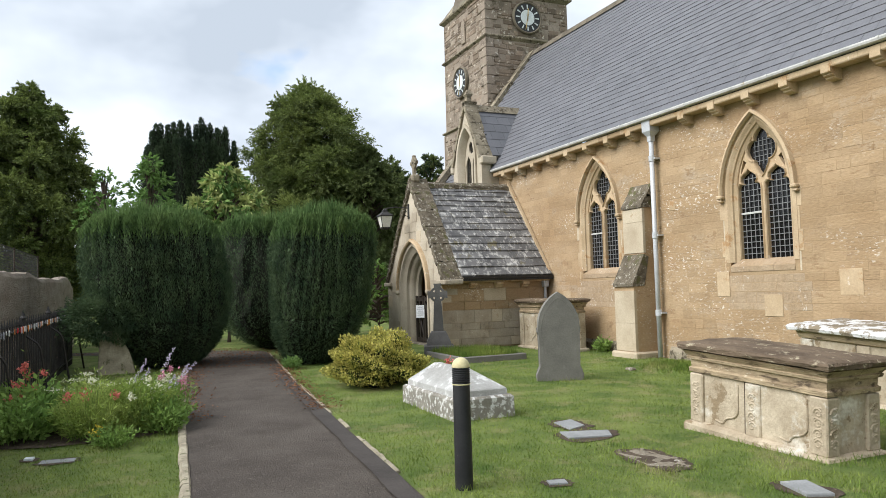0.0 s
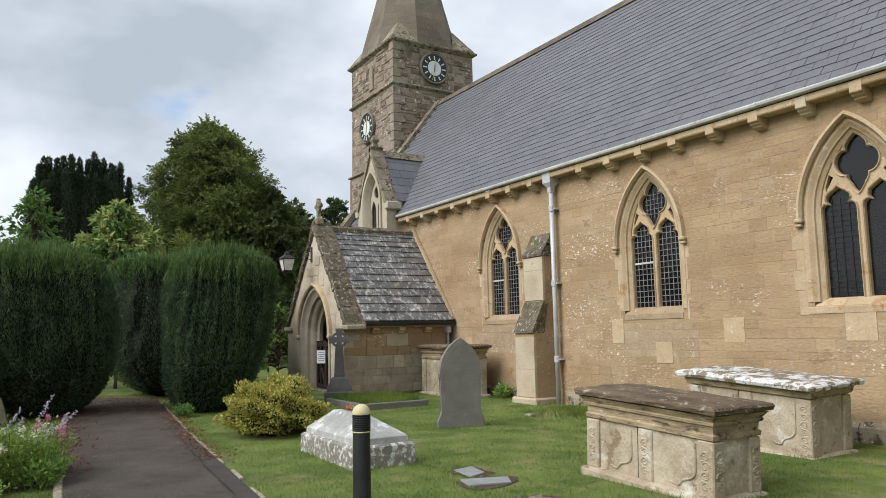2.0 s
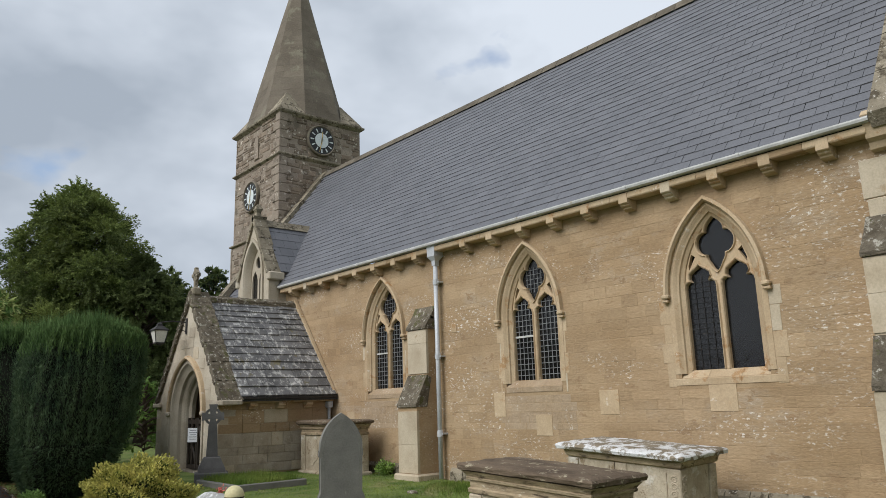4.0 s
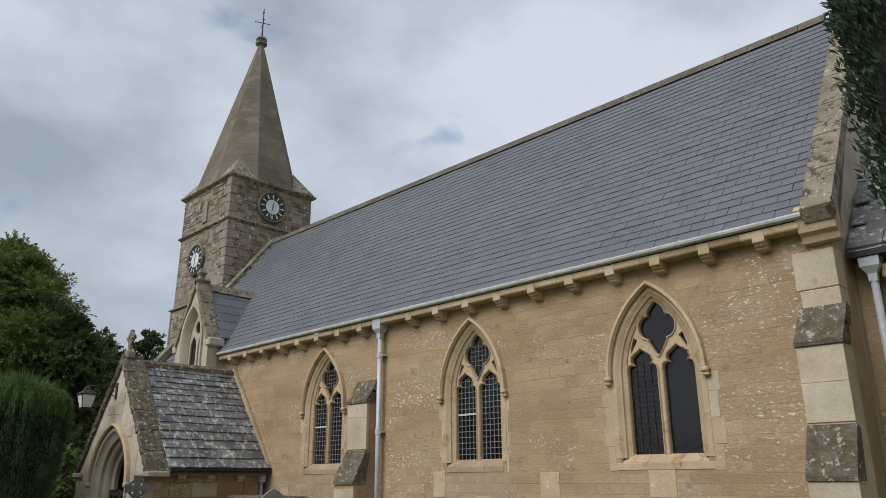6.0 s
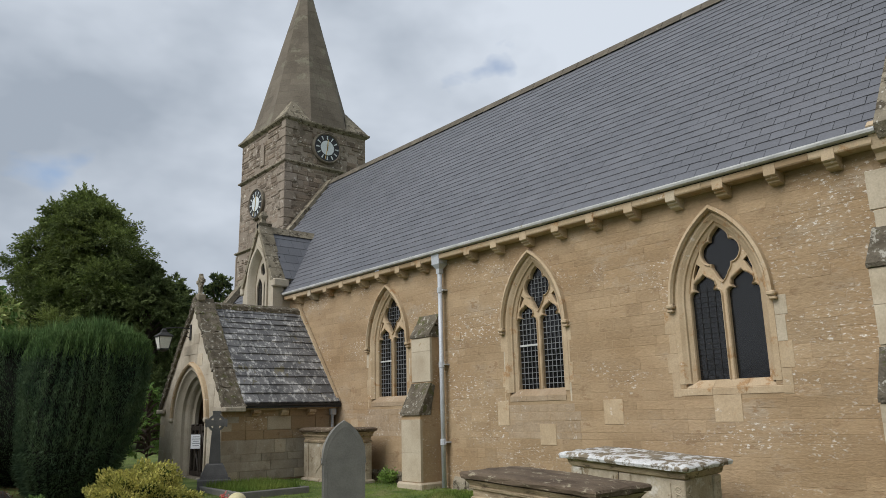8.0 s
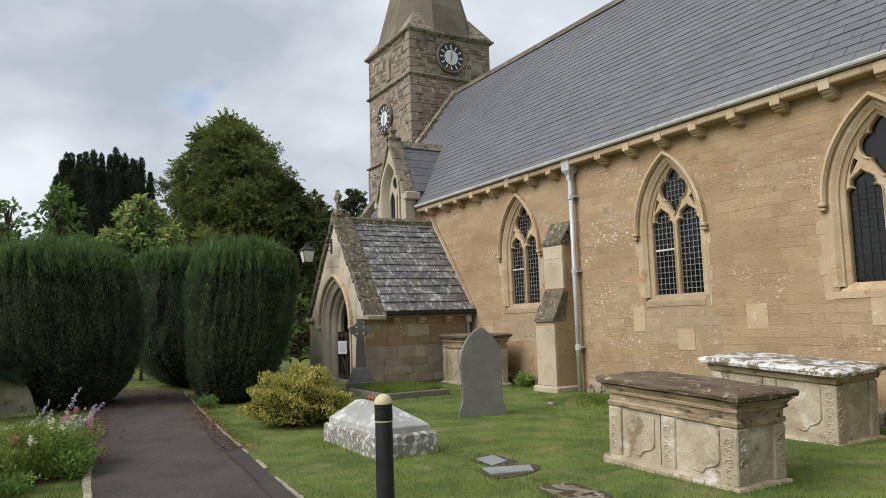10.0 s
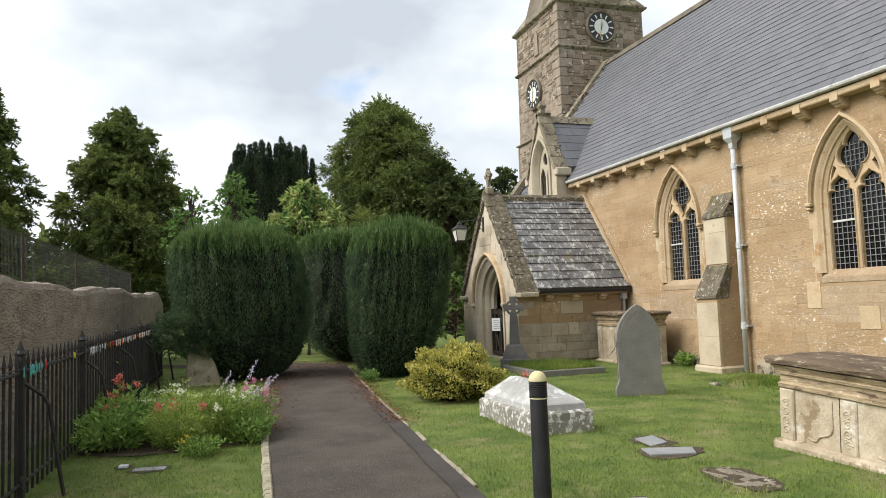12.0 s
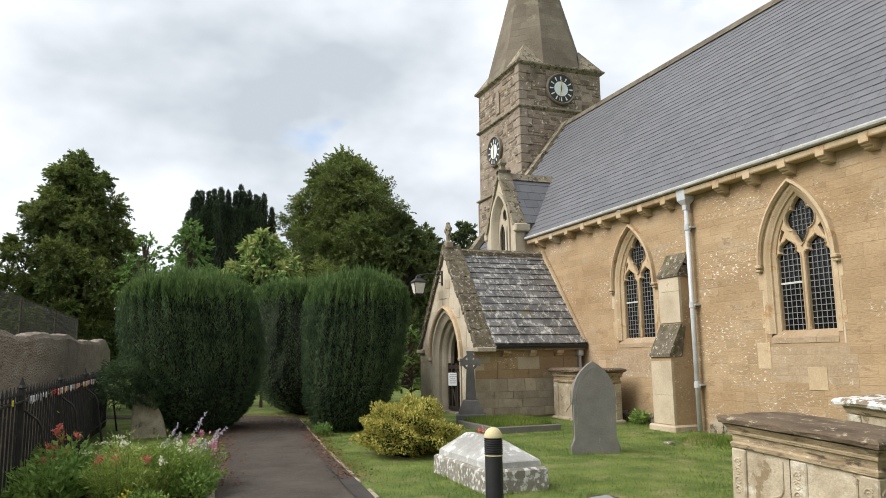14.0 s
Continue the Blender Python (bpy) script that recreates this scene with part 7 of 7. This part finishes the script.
def bed_plant(name, x, y, r, h, seed, n, leaf, wide, mat, label, blooms=(), stems=26):
    """Herbaceous clump: stems, leaves and flower heads."""
    g = grade(x, y)
    p_ = thing(name, x, y, g, label, "plant")
    rng = np.random.default_rng(seed)
    sv = bmesh.new()
    heads = []
    for k in range(stems):
        a, q = rng.uniform(0, 6.2832), np.sqrt(rng.uniform(0, 1))
        hh = h * (1 - 0.35 * q * q) * rng.uniform(0.8, 1.28)
        bx, by = x + 0.5 * r * q * np.cos(a), y + 0.5 * r * q * np.sin(a)
        tx, ty = x + r * q * np.cos(a), y + r * q * np.sin(a)
        b2 = tube([(bx, by, g - 0.02), ((bx + tx) / 2, (by + ty) / 2, g + hh * 0.6), (tx, ty, g + hh)], [0.006, 0.004, 0.003], 4)
        tmp = bpy.data.meshes.new("tmp")
        b2.to_mesh(tmp)
        sv.from_mesh(tmp)
        bpy.data.meshes.remove(tmp)
        b2.free()
        heads.append((tx, ty, g + hh))
    tagged(part("undergrowth", sv, BED_LEAF, p_), kind="stuff")
    a, q, t = rng.uniform(0, 6.2832, n), np.sqrt(rng.uniform(0, 1, n)), rng.uniform(0.08, 1.0, n) ** 0.8
    hh = h * (1 - 0.35 * q * q) * (1 + 0.20 * np.sin(3 * a + seed) * q + 0.14 * np.sin(7 * a + 2 * seed) + 0.10 * np.sin(13 * a)) * rng.choice([1.0, 1.0, 1.0, 1.18], n)
    rr = r * q * (0.55 + 0.45 * t) * (1 + 0.14 * np.sin(4 * a + seed) + 0.10 * np.sin(9 * a))
    p = np.stack([x + rr * np.cos(a), y + rr * np.sin(a), g + hh * t * 0.97], 1)
    d = np.stack([np.cos(a) * 0.6, np.sin(a) * 0.6, rng.uniform(0.0, 1.0, n)], 1) + rng.normal(0, 0.4, (n, 3))
    leaf_part("leaves", p, d, rng.uniform(0.6, 1.3, n) * leaf, rng.uniform(0.7, 1.2, n) * leaf * wide, seed + 1, mat, p_)
    i = 0
    for count, shape, bmat in blooms:
        for k in range(count):
            hx, hy, hz = heads[i % len(heads)]
            i += 1
            if shape == "spike":
                m = 90
                lean = rng.normal(0, 0.3, 2) + np.array([0.55, -0.1])
                tt = rng.uniform(0, 1, m)
                pp = np.stack([hx + lean[0] * tt * 0.3, hy + lean[1] * tt * 0.3, hz + 0.26 * tt], 1) + rng.normal(0, 0.008, (m, 3))
                leaf_part("flower_spike", pp, rng.normal(0, 1, (m, 3)), rng.uniform(0.014, 0.036, m), rng.uniform(0.006, 0.011, m), seed + k, bmat, p_)
            elif shape == "umbel":
                m = 70
                pp = np.array([[hx, hy, hz + 0.01]]) + rng.normal(0, 1, (m, 3)) * np.array([[0.06, 0.05, 0.010]])
                leaf_part("flower_head", pp, rng.normal(0, 1, (m, 3)) + np.array([[0, 0, 0.8]]), rng.uniform(0.012, 0.026, m), rng.uniform(0.006, 0.011, m), seed + k, bmat, p_)
            else:
                m = 34
                pp = np.array([[hx, hy, hz + 0.01]]) + rng.normal(0, 0.022, (m, 3))
                leaf_part("bloom", pp, rng.normal(0, 1, (m, 3)) + np.array([[0, 0, 0.5]]), rng.uniform(0.020, 0.042, m), rng.uniform(0.009, 0.016, m), seed + k, bmat, p_)
    return p_


flower_bed_soil()
bed_plant("leafy_perennial", -1.02, 9.0, 0.42, 0.40, 80, 2600, 0.075, 0.24, BED_LEAF, "leafy green perennial clump in the bed")
bed_plant("leafy_perennial", -0.90, 9.4, 0.44, 0.46, 81, 2300, 0.085, 0.26, BED_LEAF, "taller leafy perennial with coral red flowers", ((4, "bloom", PETAL_RED),))
bed_plant("leafy_perennial", -1.12, 9.9, 0.26, 0.42, 82, 1000, 0.085, 0.24, BED_LEAF, "leafy perennial with red heads against the railings", ((5, "bloom", PETAL_RED),))
bed_plant("feathery_perennial", -0.28, 8.75, 0.42, 0.54, 83, 5600, 0.075, 0.07, BED_FINE, "fine feathery light green cosmos clump", ((2, "bloom", PETAL_WHITE), (3, "bloom", PETAL_RED)), 60)
bed_plant("feathery_perennial", 0.12, 8.95, 0.40, 0.54, 84, 5200, 0.075, 0.07, BED_FINE, "feathery green clump with a few pale flowers", ((2, "bloom", PETAL_WHITE),), 60)
bed_plant("yarrow", -0.38, 9.25, 0.30, 0.58, 85, 1500, 0.07, 0.1, BED_FINE, "yarrow with flat cream flower heads", ((8, "umbel", PETAL_WHITE),), 24)
bed_plant("tall_red_flower", -0.95, 9.75, 0.30, 0.66, 86, 260, 0.07, 0.14, BED_LEAF, "tall stems with coral red flowers", ((6, "bloom", PETAL_RED),), 12)
bed_plant("russian_sage", 0.34, 9.55, 0.34, 0.50, 87, 1700, 0.06, 0.12, BED_LEAF, "silvery sage with leaning lilac flower spikes", ((5, "spike", PETAL_LILAC), (9, "bloom", PETAL_WHITE)), 26)
bed_plant("russian_sage", 0.50, 9.25, 0.28, 0.50, 88, 1300, 0.06, 0.14, BED_LEAF, "sage clump spilling towards the path", ((3, "spike", PETAL_LILAC), (8, "bloom", PETAL_PINK), (9, "bloom", PETAL_WHITE)), 24)
bed_plant("low_perennial", 0.42, 8.75, 0.28, 0.32, 89, 1000, 0.06, 0.22, BED_LEAF, "low green clump at the bed edge")
bed_plant("low_perennial", -0.10, 8.22, 0.22, 0.20, 90, 600, 0.05, 0.22, BED_LEAF, "low clump with a yellow flower", ((2, "bloom", PETAL_YELLOW),))
bed_plant("wall_plant", 9.36, 13.0, 0.18, 0.26, 92, 420, 0.08, 0.22, BED_LEAF, "small fern-like plant at the wall foot")
bed_plant("weed_clump", 2.92, 13.9, 0.2, 0.22, 93, 420, 0.06, 0.25, LEAF, "small weeds at the yew's foot by the path")


# ---- grass ----
def lawn_blades():
    rng = np.random.default_rng(100)
    n = 230000
    r = 4.2 + 13.5 * rng.uniform(0, 1, n) ** 1.35
    a = rng.uniform(radians(-24), radians(76), n)
    x, y = r * np.sin(a), r * np.cos(a)
    keep = (x > -1.62 + 0.048 * (y - 6.6)) & (x < 9.45) & (y > 1.0) & (y < 15.4)
    pl = np.array([path_left(v) for v in np.linspace(0, 20, 201)])
    pr = np.array([path_right(v) for v in np.linspace(0, 20, 201)])
    yy = np.linspace(0, 20, 201)
    keep &= (x < np.interp(y, yy, pl) - 0.06) | (x > np.interp(y, yy, pr) + 0.05)
    def clear(x0, x1, y0, y1):
        return ~((x > x0) & (x < x1) & (y > y0) & (y < y1))
    for b in ((5.42, 6.10, 4.4, 6.0), (8.05, 8.8, 5.2, 6.9), (8.55, 9.2, 13.4, 15.1), (5.92, 7.35, 12.75, 14.55), (3.44, 4.16, 7.62, 9.22), (4.27, 4.6, 6.55, 7.0), (4.05, 4.66, 6.0, 6.4), (4.03, 4.4, 4.85, 5.5), (4.4, 4.8, 3.6, 4.1), (3.0, 3.16, 4.88, 5.02), (6.1, 6.4, 15.3, 15.6), (6.7, 9.6, 15.4, 19)):
        keep &= clear(*b)
    bare = (np.sin(x * 3.1 + 1) * np.sin(y * 2.7) + 0.5 * np.sin(x * 7 + y * 5)) > 1.25
    keep &= ~bare
    x, y = x[keep], y[keep]
    m = len(x)
    h = rng.uniform(0.010, 0.034, m) * (1 + 0.35 * np.sin(x * 1.7 + 0.5 * y) * np.sin(y * 1.3))
    edge = np.zeros(m)
    for cx, cy, w, l in ((5.76, 5.2, 0.5, 0.95), (8.42, 6.0, 0.55, 1.0), (3.8, 8.42, 0.5, 0.95), (2.37, 5.18, 0.13, 0.13), (6.24, 9.82, 0.45, 0.25), (4.36, 6.35, 0.4, 0.75), (4.2, 5.2, 0.3, 0.5), (4.6, 3.9, 0.35, 0.4)):
        edge = np.maximum(edge, ((np.abs(x - cx) < w) & (np.abs(y - cy) < l)).astype(float))
    edge = np.maximum(edge, (x > 9.15).astype(float))
    h *= 1 + 1.6 * edge * rng.uniform(0, 1, m)
    z = 0.0115 * y
    th = rng.uniform(0, 6.2832, m)
    w = rng.uniform(0.0022, 0.0042, m) * (0.7 + 0.06 * np.hypot(x, y))
    lean = rng.normal(0, 0.45, (m, 2)) * h[:, None]
    v = np.stack([np.stack([x - w * np.cos(th), y - w * np.sin(th), z], 1), np.stack([x + w * np.cos(th), y + w * np.sin(th), z], 1), np.stack([x + lean[:, 0], y + lean[:, 1], z + h], 1)], 1).reshape(-1, 3)
    ob = part_arrays("grass", v, np.arange(3 * m).reshape(-1, 3), BLADE)
    tagged(ob, "short mown grass blades covering the churchyard lawn", "grass", kind="stuff")


lawn_blades()


def fallen_needles():
    rng = np.random.default_rng(120)
    n = 5000
    y = rng.uniform(9, 20, n)
    side = rng.uniform(0, 1, n) < 0.55
    pl = np.array([path_left(v) for v in y])
    pr = np.array([path_right(v) for v in y])
    x = np.where(side, pr + rng.normal(-0.02, 0.13, n), pl + rng.normal(0.05, 0.14, n))
    far = y > 14.5
    x = np.where(far, pl + (pr - pl) * rng.uniform(-0.1, 1.15, n), x)
    p = np.stack([x, y, 0.0115 * y + 0.05], 1)
    d = rng.normal(0, 1, (n, 3)) * np.array([[1, 1, 0.12]])
    mat = foliage("dry_brown_needles", (0.13, 0.06, 0.028), (0.24, 0.11, 0.05), 4, 0.3, 0.0)
    ob = leaf_part("fallen_needles", p, d, rng.uniform(0.02, 0.05, n), rng.uniform(0.004, 0.010, n), 121, mat, None)
    tagged(ob, "russet fallen yew needles along the path edges", "litter", kind="stuff")


fallen_needles()


# ---- wall stones and roof slates ----
def window_clear(y0, y1, z0, z1):
    """Trims a stone against the window surrounds; None if nothing is left."""
    zm = (z0 + z1) / 2
    for c in WINDOWS:
        if z1 < SILL - 0.23 or z0 > 4.36:
            continue
        if zm < 3.06:
            w = 0.70
        else:
            r = 0.70 + ARCH_OFF
            w = math.sqrt(max(0.0, r * r - (zm - 3.06) ** 2)) - ARCH_OFF
        if w <= 0.02:
            continue
        a, b = c - w, c + w
        if y0 >= a and y1 <= b:
            return None
        if y0 < a < y1 and y1 <= b:
            y1 = a
        elif a <= y0 < b < y1:
            y0 = b
        elif y0 < a and y1 > b:
            y1 = a if (a - y0) > (y1 - b) else y1
            if y1 > b:
                y0 = b
    return (y0, y1) if y1 - y0 > 0.05 else None


def nave_stones():
    rng = random.Random(77)
    wall = next(o for o in church.children if o.name.startswith("south_wall"))
    shared = unit_block("wall_block", 0.008, 0.02)
    shared.materials.append(OCHRE)
    pale = unit_block("wall_block_pale", 0.008, 0.02)
    pale.materials.append(PALE)
    vs, fs, vw, fw = [], [], [], []
    z = 0.02
    count = 0
    while z < 4.55:
        h = rng.choice((0.11, 0.13, 0.15, 0.17, 0.19))
        h = min(h, 4.555 - z)
        if h < 0.05:
            break
        y = NAVE_E + 0.01
        while y < 21.0:
            ln = rng.uniform(0.17, 0.56)
            a, b = y, min(y + ln, 21.0)
            y += ln
            if z + h < 0.15 and a > 3.4:
                continue
            if a > 15.3 and z < 1.7:
                continue
            got = window_clear(a, b, z, z + h)
            if not got:
                continue
            a, b = got
            d = rng.uniform(0.003, 0.006)
            a, b, z0, z1 = a + 0.0015, b - 0.0015, z + 0.0015, z + h - 0.0015
            washed = z1 < SILL - 0.15 and z0 > 0.95 and any(abs((a + b) / 2 - c) < 0.78 for c in WINDOWS[:2]) and rng.random() < 0.93
            if a < 6.1:
                ob = new("wall_stone", pale if rng.random() < 0.006 else shared)
                ob.matrix_basis = Matrix.Translation((WALL_X + 0.002, (a + b) / 2, (z0 + z1) / 2)) @ Matrix.Diagonal((d, b - a, z1 - z0, 1))
                adopt(ob, wall)
                count += 1
            else:
                tv, tf = (vw, fw) if washed else (vs, fs)
                k = len(tv)
                c = 0.004
                X = WALL_X + 0.002
                tv.extend([(X, a, z0), (X, b, z0), (X, b, z1), (X, a, z1), (X - d, a + c, z0 + c), (X - d, b - c, z0 + c), (X - d, b - c, z1 - c), (X - d, a + c, z1 - c)])
                tf.extend([(k + 4, k + 7, k + 6, k + 5)] + [(k + i, k + 4 + i, k + 4 + (i + 1) % 4, k + (i + 1) % 4) for i in range(4)])
        z += h
    OCHRE_FIELD = surface("golden_limestone_field", (0.298, 0.199, 0.106), (0.388, 0.280, 0.166), vary=0.085, island=True, **OCHRE_LOOK)
    tagged(part_arrays("wall_stonework", vs, fs, OCHRE_FIELD, wall), kind="stuff")
    tagged(part_arrays("washed_stonework", vw, fw, OCHRE_WASHED, wall), kind="stuff")
    # a few large pale repair blocks
    for y0, y1, z0, z1 in ((7.10, 7.47, 1.33, 1.71), (9.59, 9.88, 1.31, 1.74), (8.5, 8.86, 0.99, 1.34), (5.15, 5.56, 1.36, 1.725), (14.5, 14.8, 1.1, 1.45), (10.86, 11.02, 2.95, 3.12)):
        part("repair_stone", box(WALL_X - 0.011, WALL_X + 0.02, y0, y1, z0, z1, 0.003), DRESSED, wall)


def nave_slates():
    rng = random.Random(88)
    deck = next(o for o in church.children if o.name.startswith("roof_deck"))
    length = math.hypot(RIDGE_X - ROOF_EDGE_X, RIDGE_Z - EAVE_Z)
    sx, sz = (RIDGE_X - ROOF_EDGE_X) / length, (RIDGE_Z - EAVE_Z) / length
    nx, nz = -sz, sx
    gauge, width = 0.178, 0.345
    me = bpy.data.meshes.new("slate")
    L, W = gauge + 0.07, width - 0.007
    prof = [(-0.012, 0.013), (-0.010, 0.0255), (L, 0.009), (L, 0.001), (0.0, 0.0)]
    vv = [(a * sx + b * nx, -W / 2, a * sz + b * nz) for a, b in prof] + [(a * sx + b * nx, W / 2, a * sz + b * nz) for a, b in prof]
    ff = [(4, 3, 2, 1, 0), (5, 6, 7, 8, 9)] + [(i, (i + 1) % 5, (i + 1) % 5 + 5, i + 5) for i in range(5)]
    me.from_pydata(vv, [], ff)
    me.update()
    me.materials.append(SLATE)
    base = np.array(vv)
    rest_v, rest_f = [], []
    rows = int(length / gauge)
    for r in range(rows):
        s = r * gauge
        y = NAVE_E + 0.03 + (width / 2 if r % 2 else 0.0)
        while y < NAVE_W - 0.35 - width / 2:
            j = rng.uniform(-0.006, 0.006)
            lift = rng.uniform(0, 0.005)
            px, pz = ROOF_EDGE_X + (s + j) * sx + lift * nx, EAVE_Z + (s + j) * sz + lift * nz - 0.016
            if y < 5.95:
                ob = new("slate", me)
                ob.matrix_basis = pose(px, y, pz, rng.uniform(-0.5, 0.5), 0, 0)
                adopt(ob, deck)
            else:
                k = len(rest_v) * 10
                rest_v.append(base + np.array([px, y, pz]))
                rest_f.extend([(k + i, k + (i + 1) % 5, k + (i + 1) % 5 + 5, k + i + 5) for i in range(5)])
            y += width
    tagged(part_arrays("slate_field", np.concatenate(rest_v), rest_f, SLATE_REST, deck), kind="stuff")


nave_stones()
nave_slates()
